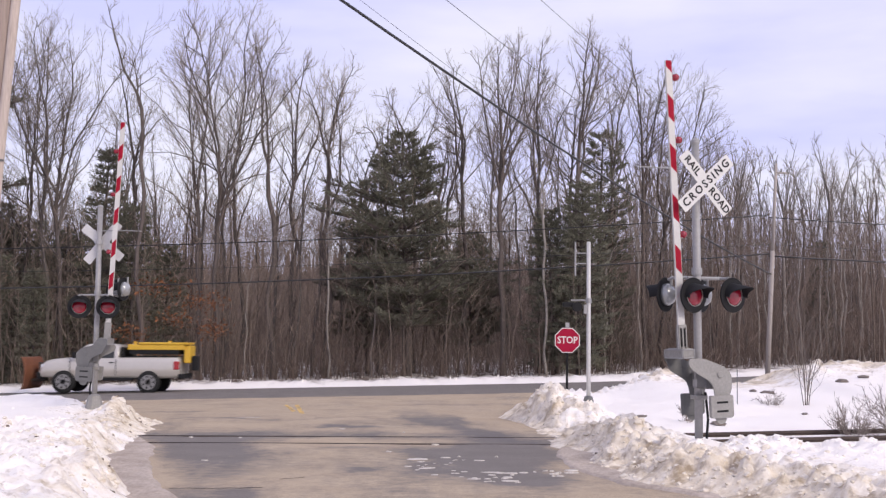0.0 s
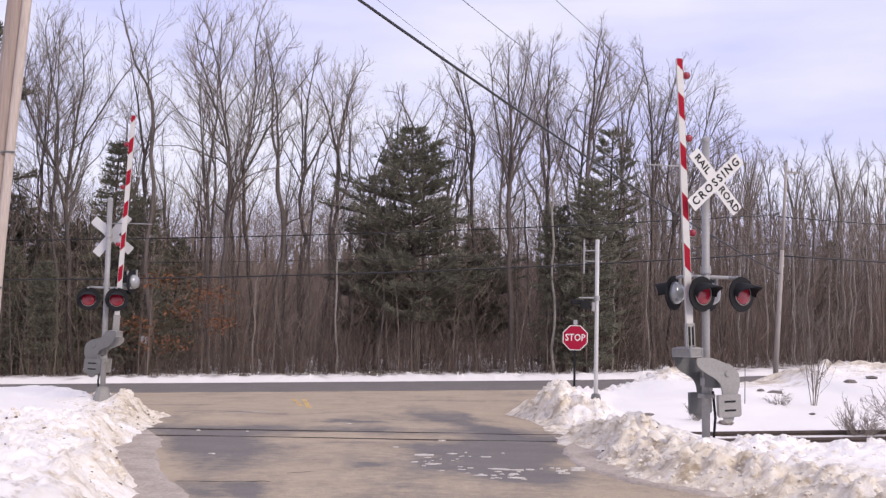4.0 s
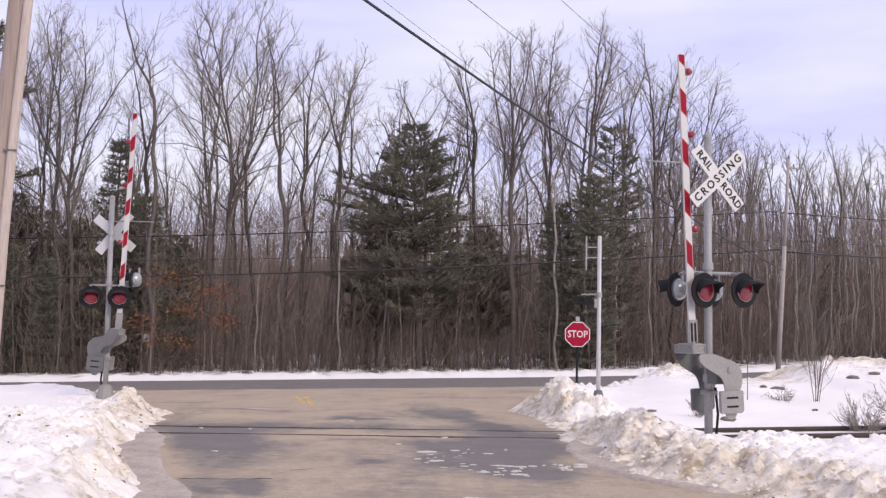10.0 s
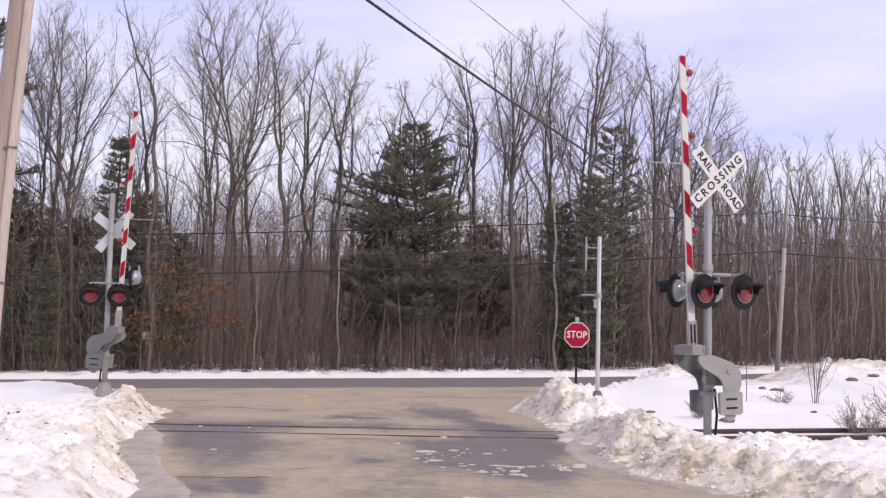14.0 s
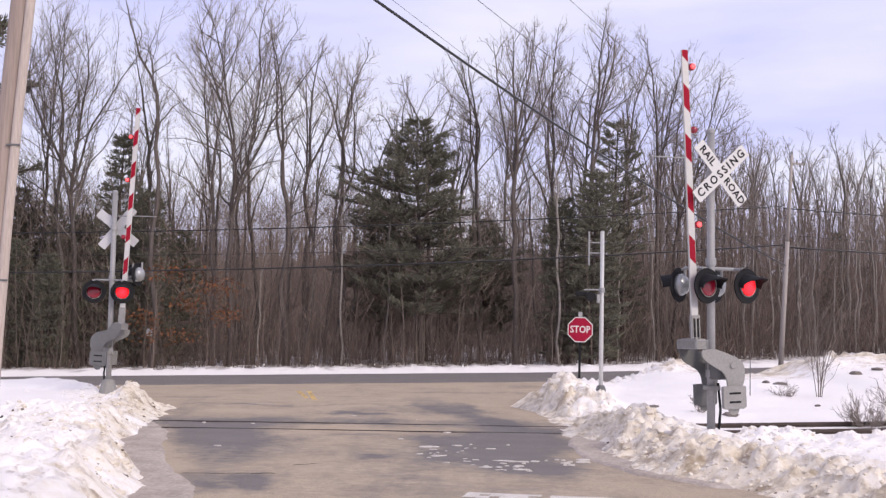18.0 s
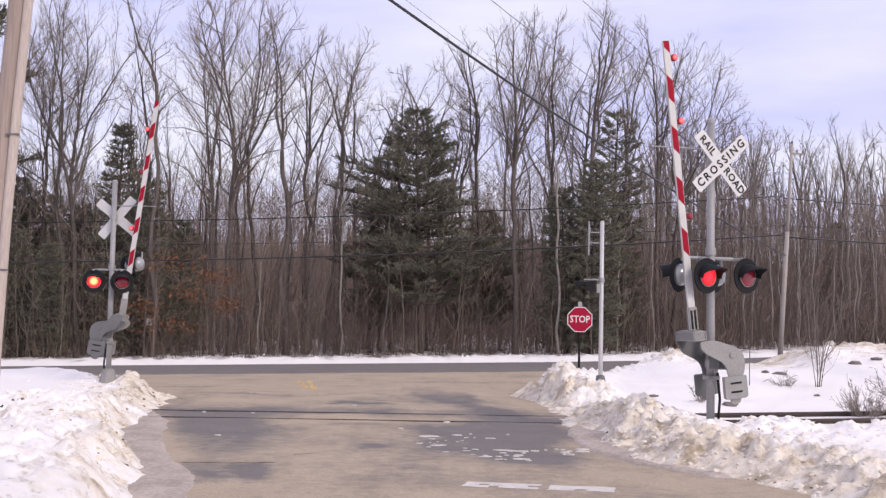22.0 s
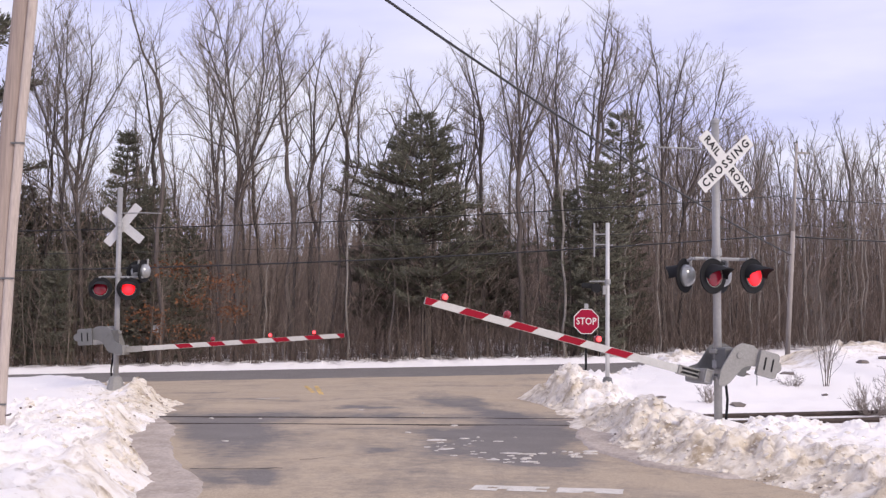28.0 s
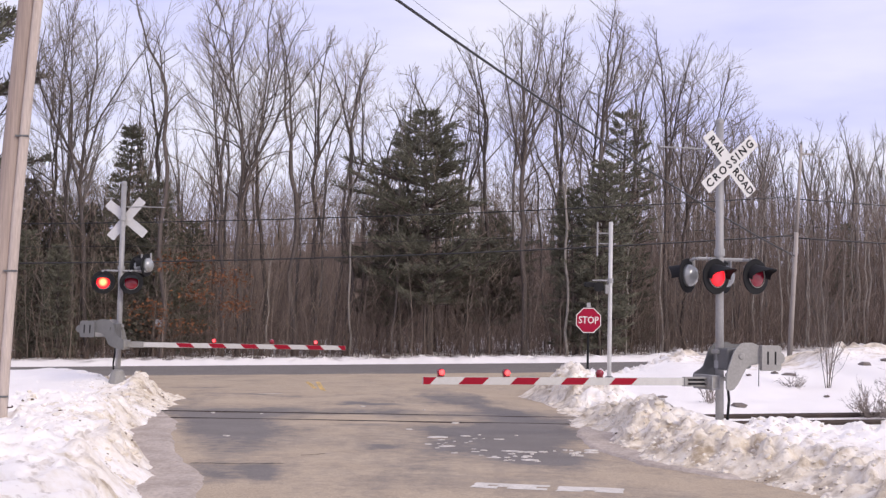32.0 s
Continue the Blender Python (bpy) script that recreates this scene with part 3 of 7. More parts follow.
def make_road():
    """The side road, its apron, and the highway that it joins."""
    ys = spaced(-60, 10, lambda y: 5) + spaced(10.5, 40.2, lambda y: 0.22)
    verts, faces, sand = [], [], []
    n = 60
    for y in ys:
        a, b = lerp_table(ROAD_LEFT, y) - 0.8, lerp_table(ROAD_RIGHT, y) + 0.8
        for i in range(n + 1):
            x = a + (b - a) * i / n
            verts.append((x, y, road_z(x, y) + 0.012 * fbm(x * 0.8, y * 0.8, 0.2, 3)))
            s = 0.19 + 0.10 * smoothstep(23, 28, y)
            wx, wy = x + 0.55 * fbm(x * 0.9, y * 0.6, 2.0, 4), y + 0.9 * fbm(x * 0.8, y * 0.5, 5.0, 4)
            for cx, cy, rx, ry, shear, amount in WORN:
                q = abs((wx - cx - shear * (wy - cy)) / rx) ** 3 + abs((wy - cy) / ry) ** 3
                s -= amount * math.exp(-q)
            s += 0.45 * math.exp(-((x - a - 1.0) / 0.5) ** 2) * smoothstep(21, 18, y)
            sand.append(s)
    w = n + 1
    for j in range(len(ys) - 1):
        for i in range(n):
            faces.append((j * w + i, j * w + i + 1, (j + 1) * w + i + 1, (j + 1) * w + i))
    me = bpy.data.meshes.new("road")
    me.from_pydata(verts, [], faces)
    me.attributes.new("sand", "FLOAT", "POINT").data.foreach_set("value", sand)
    me.materials.append(ASPHALT)
    tagged(new("road", me), "side road of cracked asphalt under tan road sand", "road", kind="structure")
    xs = spaced(-200, -30, lambda x: 10) + spaced(-29, 70, lambda x: 0.6) + spaced(72, 200, lambda x: 10)
    verts, faces, sand = [], [], []
    offs = [-4.75, -4.3, -3.6, -2.4, -1.2, 0, 1.2, 2.4, 3.6, 4.3, 4.75]
    for x in xs:
        s = 0.0 if x <= 3 else min(0.748, 0.044 * (x - 3))
        k = math.sqrt(1 + s * s)
        for o in offs:
            px, py = x - o * s / k, highway_y(x) + o / k
            verts.append((px, py, grade(px, py) + 0.03 - 0.004 * abs(o)))
            sand.append(0.12 if abs(o) > 4 else 0.0)
    w = len(offs)
    for j in range(len(xs) - 1):
        for i in range(w - 1):
            faces.append((j * w + i, (j + 1) * w + i, (j + 1) * w + i + 1, j * w + i + 1))
    me = bpy.data.meshes.new("highway")
    me.from_pydata(verts, [], faces)
    me.attributes.new("sand", "FLOAT", "POINT").data.foreach_set("value", sand)
    me.materials.append(HIGHWAY)
    tagged(new("highway", me), "two-lane asphalt highway greyed by road salt", "road", kind="structure")


def make_track():
    """Two rails across the road, with the flangeway grooves beside them."""
    for off in (-0.75, 0.75):
        prof = [(-0.065, 0), (0.065, 0), (0.065, 0.015), (0.012, 0.035), (0.012, 0.115), (0.036, 0.125), (0.036, 0.165), (0.028, 0.172),
                (-0.028, 0.172), (-0.036, 0.165), (-0.036, 0.125), (-0.012, 0.115), (-0.012, 0.035), (-0.065, 0.015)]
        g = Geo()
        ang = math.atan(TRACK_SLOPE)
        m = Matrix.Translation((0, TRACK_A + off, 0)) @ Matrix.Rotation(ang, 4, "Z")
        def station(x):
            return -0.149 if x < 3.0 else -0.05 + track_rise(x)
        pts = [-60, 2.6, 4.6, 5.0, 8.0, 11.0, 70]
        verts, faces = [], []
        for x in pts:
            z = station(x)
            verts += [tuple(m @ Vector((x, a, b + z))) for a, b in prof]
        n = len(prof)
        for i in range(len(pts) - 1):
            faces += [(i * n + k, i * n + (k + 1) % n, (i + 1) * n + (k + 1) % n, (i + 1) * n + k) for k in range(n)]
        faces += [tuple(range(n))[::-1], tuple((len(pts) - 1) * n + k for k in range(n))]
        g.add(verts, faces)
        ob = part("rail", g, STEEL)
        tagged(ob, "dark rusty steel rail of the railway track", "rail", "rails of the track", "structure")
        turn = Matrix.Translation((0, TRACK_A, 0)) @ Matrix.Rotation(ang, 4, "Z")
        gg = Geo().box(-6.2, off - 0.026, 0.016, -1.0, off + 0.026, 0.026, 0, turn)
        gg.box(-1.0, off - 0.012, 0.016, 2.4 if off < 0 else 0.4, off + 0.012, 0.026, 0, turn)
        ob = part("flangeway", gg, BLACK)
        tagged(ob, "black flangeway groove across the asphalt", "track groove", "flangeways", "structure")


make_ground()
make_road()
make_shoulder("road_shoulder_west", ROAD_LEFT, 1, 11.0, 21.6, lambda y: 0.52 * smoothstep(21.6, 19.5, y) + 0.04 * smoothstep(15.5, 12.5, y))
make_shoulder("road_shoulder_east", ROAD_RIGHT, -1, 13.2, 20.6, lambda y: 0.34 * smoothstep(20.6, 19.0, y) * smoothstep(13.2, 15.0, y) - 0.06)
make_track()


# ---- crossing signals with gates ----
def rounded(poly, r, n=3):
    """Rounds the corners of a flat polygon."""
    out = []
    k = len(poly)
    for i in range(k):
        p, a, b = Vector(poly[i]), Vector(poly[i - 1]), Vector(poly[(i + 1) % k])
        da, db = (a - p), (b - p)
        q = min(r, da.length * 0.45, db.length * 0.45)
        s, e = p + da.normalized() * q, p + db.normalized() * q
        for j in range(n + 1):
            t = j / n
            out.append(tuple((1 - t) ** 2 * s + 2 * t * (1 - t) * p + t * t * e))
    return out


def text_mesh(body, size, mat, name="lettering", spacing=1.0):
    cu = bpy.data.curves.new(name, "FONT")
    cu.body, cu.size, cu.align_x, cu.align_y, cu.extrude = body, size, "CENTER", "CENTER", 0.002
    cu.resolution_u, cu.space_character, cu.offset = 2, spacing, 0.004
    tmp = bpy.data.objects.new(name, cu)
    scene.collection.objects.link(tmp)
    bpy.context.view_layer.update()
    me = bpy.data.meshes.new_from_object(tmp.evaluated_get(bpy.context.evaluated_depsgraph_get()))
    bpy.data.objects.remove(tmp)
    me.materials.clear()
    me.materials.append(mat)
    me.name = name
    return me


def lamp_head(parent, x, y, z, yaw, lit):
    """A flashing light: black backplate, hood, red lens; faces local -y before its turn."""
    m = pose(x, y, z, 0, 0, yaw)
    head = part("signal_lamp", Geo().lathe([(0.10, -0.16), (0.145, -0.12), (0.16, -0.02), (0.26, -0.015), (0.265, 0.0), (0.26, 0.012), (0.165, 0.012)], XZ, 28),
                BLACK, parent, smooth=False, m=m @ Matrix.Scale(1.1, 4))
    lens = part("lens", Geo().lathe([(0.155, 0.0), (0.155, 0.03), (0.12, 0.048), (0.05, 0.058), (0.01, 0.06)], XZ, 24), LENS, head, "domed red lens", True)
    rim = Geo()
    rim.tube([(0.163 * math.cos(a), -0.03, 0.163 * math.sin(a)) for a in [k * math.pi / 12 for k in range(25)]], [0.006] * 25, 5)
    part("lens_ring", rim, GREY, head, "pale ring round the lens")
    hood = Geo()
    verts, faces = [], []
    n = 18
    for j, (r, d) in enumerate(((0.182, 0.0), (0.196, 0.36), (0.186, 0.36), (0.172, 0.0))):
        for k in range(n + 1):
            a = radians(-6 + 192 * k / n)
            side = abs(math.cos(a))
            reach = d * (1 - 0.72 * side ** 2.4)
            verts.append((r * math.cos(a), -0.012 - reach, r * math.sin(a) - 0.26 * reach))
    for j in range(3):
        for k in range(n):
            faces.append((j * (n + 1) + k, j * (n + 1) + k + 1, (j + 1) * (n + 1) + k + 1, (j + 1) * (n + 1) + k))
    hood.add(verts, faces)
    part("hood", hood, BLACK, head, "black sheet hood over the lens")
    bulb = part("lit_lens", Geo().lathe([(0.148, -0.01), (0.148, 0.005), (0.11, 0.022), (0.04, 0.03), (0.005, 0.032)], XZ, 24), lit, head, "glowing red light behind the lens", True)
    cap = Geo().tube([(0, 0.10, 0.0), (0, 0.10, 0.28)], [0.022, 0.022], 8)
    part("hanger", cap, GALV, head)
    return bulb


def rear_head(parent, x, y, z, yaw):
    """A light that faces away, of which the bowl of the back shows."""
    m = pose(x, y, z, 0, 0, yaw)
    head = part("signal_lamp", Geo().lathe([(0.26, -0.012), (0.265, 0.0), (0.26, 0.014), (0.17, 0.016)], XZ, 28), BLACK, parent, m=m @ Matrix.Scale(1.1, 4))
    part("lamp_back", Geo().lathe([(0.005, -0.15), (0.07, -0.145), (0.13, -0.115), (0.165, -0.06), (0.175, -0.012)], XZ, 22), GLASSBALL, head, "rounded pale metal back of the lamp", True)
    hood = Geo()
    verts, faces = [], []
    n = 16
    for j, (r, d) in enumerate(((0.178, 0.0), (0.182, 0.30), (0.172, 0.30), (0.168, 0.0))):
        for k in range(n + 1):
            a = radians(-8 + 196 * k / n)
            reach = d * (1 - 0.45 * math.cos(a) ** 2)
            verts.append((r * math.cos(a), -0.012 - reach, r * math.sin(a) - 0.12 * reach))
    for j in range(3):
        for k in range(n):
            faces.append((j * (n + 1) + k, j * (n + 1) + k + 1, (j + 1) * (n + 1) + k + 1, (j + 1) * (n + 1) + k))
    hood.add(verts, faces)
    part("hood", hood, BLACK, head)
    part("hanger", Geo().tube([(0, 0.10, 0.0), (0, 0.10, 0.28)], [0.022, 0.022], 8), GALV, head)
    return head


def crossbuck(parent, x, z, y, yaw, lettered, lean=0.0):
    """Two crossed blades with the words on the face towards local -y."""
    for angle, words in ((-45 - 3, ("RAIL", "ROAD")), (45 - 3, ("CROSSING",))):
        m = pose(x, y, z, 0, 0, yaw) @ Matrix.Rotation(radians(-angle + lean), 4, "Y")
        off = 0.006 if words[0] == "RAIL" else -0.004
        poly = rounded([(-0.635, -0.114), (0.635, -0.114), (0.635, 0.114), (-0.635, 0.114)], 0.02)
        blade = part("crossbuck_blade", Geo().prism(poly, 0.0 - off, 0.004 - off, XZ), WHITE if lettered else SIGNBACK, parent, "white crossbuck blade" if lettered else "bare metal back of a crossbuck blade", m=m)
        if lettered:
            spots = ((-0.375, words[0]), (0.378, words[1])) if len(words) == 2 else ((0, words[0]),)
            for u, w in spots:
                me = text_mesh(w, 0.19 if w == "CROSSING" else 0.175, BLACK, spacing=1.36 if w == "CROSSING" else 1.05)
                ob = new("lettering", me)
                ob.parent = blade
                ob.matrix_basis = pose(u, -0.008 + off, 0, 90, 0, 0)
                tagged(ob, "black capital letters " + w)


def gate_arm(parent, x, y, z, length, stripe, root, drop, lights):
    """The moving part, pointing to local -x when down; its origin is the axle."""
    g = Geo().prism([(-length, -drop - 0.055), (-root, -drop - 0.062), (-root, -drop + 0.062), (-length, -drop + 0.055)], -0.022, 0.022, XZ)
    arm = part("gate_arm", g, ARMWHITE, parent, "long tapered gate arm with red and white stripes", m=pose(x, y, z))
    s = stripe
    u = -length
    first = True
    while u < -root - 1.1:
        w = s * 0.5 if first else s
        slant = 0.11
        a, b = u, u + w
        if not first:
            poly = [(a, -drop - 0.053), (b - slant * 0.3, -drop - 0.053), (b + slant * 0.7, -drop + 0.053), (a + slant, -drop + 0.053)]
        else:
            poly = [(a, -drop - 0.053), (b - slant, -drop - 0.053), (b, -drop + 0.053), (a, -drop + 0.053)]
        for t0, t1 in ((0.0225, 0.0245), (-0.0245, -0.0225)):
            part("stripe", Geo().prism(poly, t0, t1, XZ), RED, arm)
        u += w + (s if not first else s * 0.82)
        first = False
    glows = []
    for i, u in enumerate(lights):
        body = Geo().box(u - 0.05, -0.03, -drop + 0.06, u + 0.05, 0.03, -drop + 0.085, 0.006)
        body.lathe([(0.04, -0.055), (0.060, -0.03), (0.060, 0.03), (0.04, 0.055), (0.01, 0.059)], XZ @ Matrix.Translation((u, -drop + 0.125, 0)), 14)
        part("arm_light", body, LENS, arm, "small red lamp on top of the arm", True)
        glow = Geo().lathe([(0.03, -0.018), (0.044, -0.012), (0.044, 0.012), (0.03, 0.018), (0.005, 0.019)], XZ, 14)
        gl = part("lit_arm_light", glow, ARMGLOW, arm, "glowing red arm light", True, m=pose(u, 0, -drop))
        glows.append((gl, u, -drop))
    # bracket that clamps the arm, and its cross bolts
    br = Geo().box(-root - 0.42, -0.05, -drop - 0.075, -root + 0.06, -0.026, -drop + 0.075, 0.006)
    br.box(-root - 0.42, 0.026, -drop - 0.075, -root + 0.06, 0.05, -drop + 0.075, 0.006)
    part("arm_bracket", br, GREY, arm, "grey steel bracket clamping the arm")
    # raised black blocks paint the shade of two openings
    for z0 in (-0.052, 0.012):
        part("bracket_slot", Geo().box(-root - 0.36, -0.056, -drop + z0, -root - 0.06, -0.048, -drop + z0 + 0.038, 0.003), BLACK, arm, "black block for the shade in a bracket opening")
    for bx in (-root - 0.36, -root - 0.2, -root - 0.04):
        for bz in (-0.04, 0.04):
            part("bolt", Geo().lathe([(0.014, 0.0), (0.014, 0.06), (0.004, 0.065)], XZ @ Matrix.Translation((bx, -drop + bz, 0)), 6), STEEL, arm)
    plate = Geo().box(-root - 0.02, -0.20, -drop - 0.11, -root + 0.13, 0.38, -drop + 0.11, 0.012)
    plate.box(-root - 0.035, -0.17, -drop - 0.08, -root, 0.34, -drop + 0.08, 0.008)
    part("cross_channel", plate, GREY, arm, "grey steel channel across the arm's root")
    rim = Geo()
    for z0, z1 in ((-0.11, -0.092), (0.092, 0.11)):
        rim.box(-root - 0.02, -0.216, -drop + z0, -root + 0.13, -0.198, -drop + z1, 0.003)
    for x0, x1 in ((-0.02, -0.002), (0.112, 0.13)):
        rim.box(-root + x0, -0.214, -drop - 0.093, -root + x1, -0.198, -drop + 0.093, 0.003)
    for y0, y1 in ((-0.20, -0.184), (0.364, 0.38)):
        rim.box(-root - 0.02, y0, -drop - 0.124, -root + 0.13, y1, -drop - 0.108, 0.003)
    for x0, x1 in ((-0.02, -0.004), (0.114, 0.13)):
        rim.box(-root + x0, -0.184, -drop - 0.124, -root + x1, 0.364, -drop - 0.108, 0.003)
    part("channel_rim", rim, GALV, arm, "paler edge of the steel channel")
    # curved side plates that carry the counterweights
    # the plate and weight at +y are coloured darker for shade
    for sy, mat in ((-0.40, GREY), (0.37, GREYDK)):
        edge = -root + 0.13 if sy < 0 else -root - 0.02
        poly = [(edge, -drop - 0.12), (edge, -drop + 0.12), (-root + 0.16, -drop + 0.22), (-0.12, 0.10), (0.0, 0.21), (0.20, 0.22), (0.36, 0.16),
                (0.36, -0.10), (0.20, -0.12), (0.10, -0.18), (-root + 0.34, -drop - 0.02), (edge + 0.12, -drop - 0.12)]
        part("side_plate", Geo().prism(rounded(poly, 0.05), -sy - 0.03, -sy, XZ), mat, arm, "curved grey steel side plate")
        t0, t1 = (-sy, -sy + 0.075) if sy < 0 else (-sy - 0.105, -sy - 0.03)
        part("counterweight", Geo().prism(rounded([(0.33, -0.23), (0.66, -0.23), (0.69, -0.20), (0.69, 0.14), (0.66, 0.18), (0.33, 0.18)], 0.025), t0, t1, XZ), mat, arm,
             "cast grey counterweight with two slots")
        part("weight_lug", Geo().prism(rounded([(0.68, -0.13), (0.76, -0.10), (0.79, -0.03), (0.76, 0.05), (0.68, 0.08)], 0.02), t0, t0 + 0.03, XZ), mat, arm)
        # slots drawn as thin black inlays for the shade inside them
        for sx in (0.44, 0.58):
            t = t1 if sy < 0 else t0
            part("slot", Geo().prism(rounded([(sx - 0.016, -0.13), (sx + 0.016, -0.13), (sx + 0.016, 0.08), (sx - 0.016, 0.08)], 0.012), min(t, t + 0.003 * (1 if sy < 0 else -1)), max(t, t + 0.003 * (1 if sy < 0 else -1)), XZ), BLACK, arm)
        boss = Geo().lathe([(0.055, -sy - 0.05), (0.055, -sy + 0.014), (0.04, -sy + 0.022)], XZ, 14)
        part("axle_boss", boss, mat, arm)
    return arm, glows


def crossing_signal(label, m, gate, bucks, fronts, rears, extra):
    """A mast with crossbuck, flashing lights and a gate mechanism; local -y faces the traffic."""
    base = tagged(new("crossing_signal"), label, "crossing signal", "crossing signals")
    base.matrix_basis = m
    part("mast", Geo().tube([(0, 0, -0.3), (0, 0, 2.5), (0, 0, 5.2)], [0.068, 0.067, 0.065], 16), ALU, base, "round aluminium mast", True)
    part("mast_cap", Geo().lathe([(0.072, 5.18), (0.074, 5.24), (0.05, 5.27), (0.01, 5.28)], Matrix.Identity(4), 16), GALV, base)
    if extra["foot"]:
        foot = Geo().prism(rounded([(-0.26, -0.26), (0.26, -0.26), (0.26, 0.26), (-0.26, 0.26)], 0.05), 0.0, 0.06, Matrix.Identity(4))
        foot.lathe([(0.24, 0.05), (0.22, 0.22), (0.15, 0.46), (0.08, 0.50)], Matrix.Identity(4), 12)
        part("mast_base", foot, GREY, base, "flared cast base of the mast")
    crossbuck(base, bucks["x"], bucks["z"], bucks["y"], bucks["yaw"], bucks["letters"], bucks["lean"])
    for zc, half in ((bucks["z"], 0.06), (3.04, 0.06), (1.20, 0.06)):
        part("clamp", Geo().lathe([(0.088, zc - half), (0.088, zc + half)], Matrix.Identity(4), 14), GALV, base)
    za = fronts[0][2] + 0.30
    xs = [f[0] for f in fronts + rears]
    bar = Geo().tube([(min(xs), 0.02, za), (max(xs), 0.02, za)], [0.028, 0.028], 10)
    for f in fronts + rears:
        bar.tube([(f[0], 0.02, za), (f[0], f[1] + (0.1 if f in fronts else -0.1), za - 0.02)], [0.024, 0.024], 8)
    part("lamp_crossarm", bar, GALV, base, "galvanised pipe crossarm")
    bulbs = [lamp_head(base, *f, lit) for f, lit in zip(fronts, extra["lit"])]
    for r in rears:
        rear_head(base, *r)
    # wind guard arm high on the mast
    part("top_arm", Geo().tube([(0, -0.08, extra["arm_z"]), (extra["arm_x"] * 0.5, -0.08, extra["arm_z"] + 0.01), (extra["arm_x"], -0.08, extra["arm_z"])], [0.014, 0.014, 0.011], 8), GALV, base, "thin pipe arm")
    # fixed gate mechanism
    gx, gy, gz = gate["x"], gate["y"], gate["z"]
    mech = Geo().box(gx - 0.15, gy - 0.22, gz - 0.24, gx + 0.13, gy + 0.22, gz + 0.12, 0.03)
    mech.lathe([(0.06, -0.33), (0.06, 0.34)], XZ @ Matrix.Translation((gx, gz, -gy)), 14)
    part("gate_mechanism", mech, GREYDK, base, "dark grey gate mechanism case")
    for z0 in (gz - 0.42, gz + 0.02):
        part("mechanism_bracket", Geo().box(-0.10, -0.10, z0, 0.12, 0.10, z0 + 0.07, 0.01), GREY, base)
    con = Geo().tube([(0.11, -0.06, -0.2), (0.11, -0.06, 0.3), (0.14, -0.06, 0.62), (0.08, -0.08, gz - 0.3)], [0.022] * 4, 8)
    part("conduit", con, BLACK, base, "black cable conduit")
    arm, glows = gate_arm(base, gx, gy, gz, gate["length"], gate["stripe"], gate["root"], gate["drop"], gate["lights"])
    return base, bulbs, arm, glows


right_signal, right_bulbs, right_arm, right_glows = crossing_signal(
    "aluminium crossing signal mast with lettered crossbuck, red lamps and gate", pose(4.37, 18.7, 0.0, 0, 0, 18),
    dict(x=0.09, y=-0.11, z=1.35, length=5.2, stripe=0.418, root=0.40, drop=0.43, lights=(-4.92, -3.87, -2.30)),
    dict(x=0.05, z=4.49, y=-0.23, yaw=2, letters=True, lean=0),
    [(-0.217, -0.245, 2.63, 15), (0.451, -0.357, 2.64, 15)],
    [(-0.40, 0.34, 2.66, 212), (0.24, 0.26, 2.66, 212)],
    dict(arm_z=4.72, arm_x=-1.15, lit=(LAMPON, LAMPON), foot=False))
left_signal, left_bulbs, left_arm, left_glows = crossing_signal(
    "aluminium crossing signal mast across the track with a gate", pose(-8.48, 28.6, 0.0, 0, 0, 180),
    dict(x=0.08, y=0.22, z=1.53, length=5.85, stripe=0.406, root=0.36, drop=0.40, lights=(-5.1, -4.0, -2.55)),
    dict(x=-0.06, z=4.32, y=-0.10, yaw=0, letters=False, lean=3),
    [(0.36, 0.28, 2.68, 194), (-0.35, 0.28, 2.68, 194)],
    [(-0.62, -0.1, 3.14, 75), (-0.42, -0.3, 3.12, 20)],
    dict(arm_z=4.62, arm_x=-1.05, lit=(LAMPHOT, LAMPON), foot=True))


# ---- trees ----
def wander(rng, p, d, length, steps, bend, lift):
    """A crooked line of points from p along d."""
    pts = [p.copy()]
    q = p.copy()
    d = d.copy()
    for i in range(steps):
        d = (d + Vector((rng.gauss(0, bend), rng.gauss(0, bend), rng.gauss(0, bend) + lift))).normalized()
        q = q + d * (length / steps)
        pts.append(q.copy())
    return pts, d


def sprout(rng, d, angle):
    """A direction that leaves d by the given angle, on any side."""
    a = d.cross(Vector((rng.gauss(0, 1), rng.gauss(0, 1), rng.gauss(0, 1)))).normalized()
    return (Matrix.Rotation(angle, 3, a) @ d).normalized()


def to_edge(p, d, mid, half_h, half_w):
    """How far it is from p along d to the rounded outline of a crown round mid."""
    k = Vector((1 / half_w, 1 / half_w, 1 / half_h))
    q = Vector(((p.x - mid.x) * k.x, (p.y - mid.y) * k.y, (p.z - mid.z) * k.z))
    e = Vector((d.x * k.x, d.y * k.y, d.z * k.z))
    a, b, c = e.dot(e), q.dot(e), q.dot(q) - 1
    s = b * b - a * c
    return max(0.0, (-b + math.sqrt(s)) / a) if s > 0 else 0.0


def along(pts, u):
    """The place and the direction at the share u of a line."""
    n = len(pts) - 1
    v = min(n - 1e-4, max(0.0, u * n))
    i = int(v)
    return pts[i].lerp(pts[i + 1], v - i), (pts[i + 1] - pts[i]).normalized()


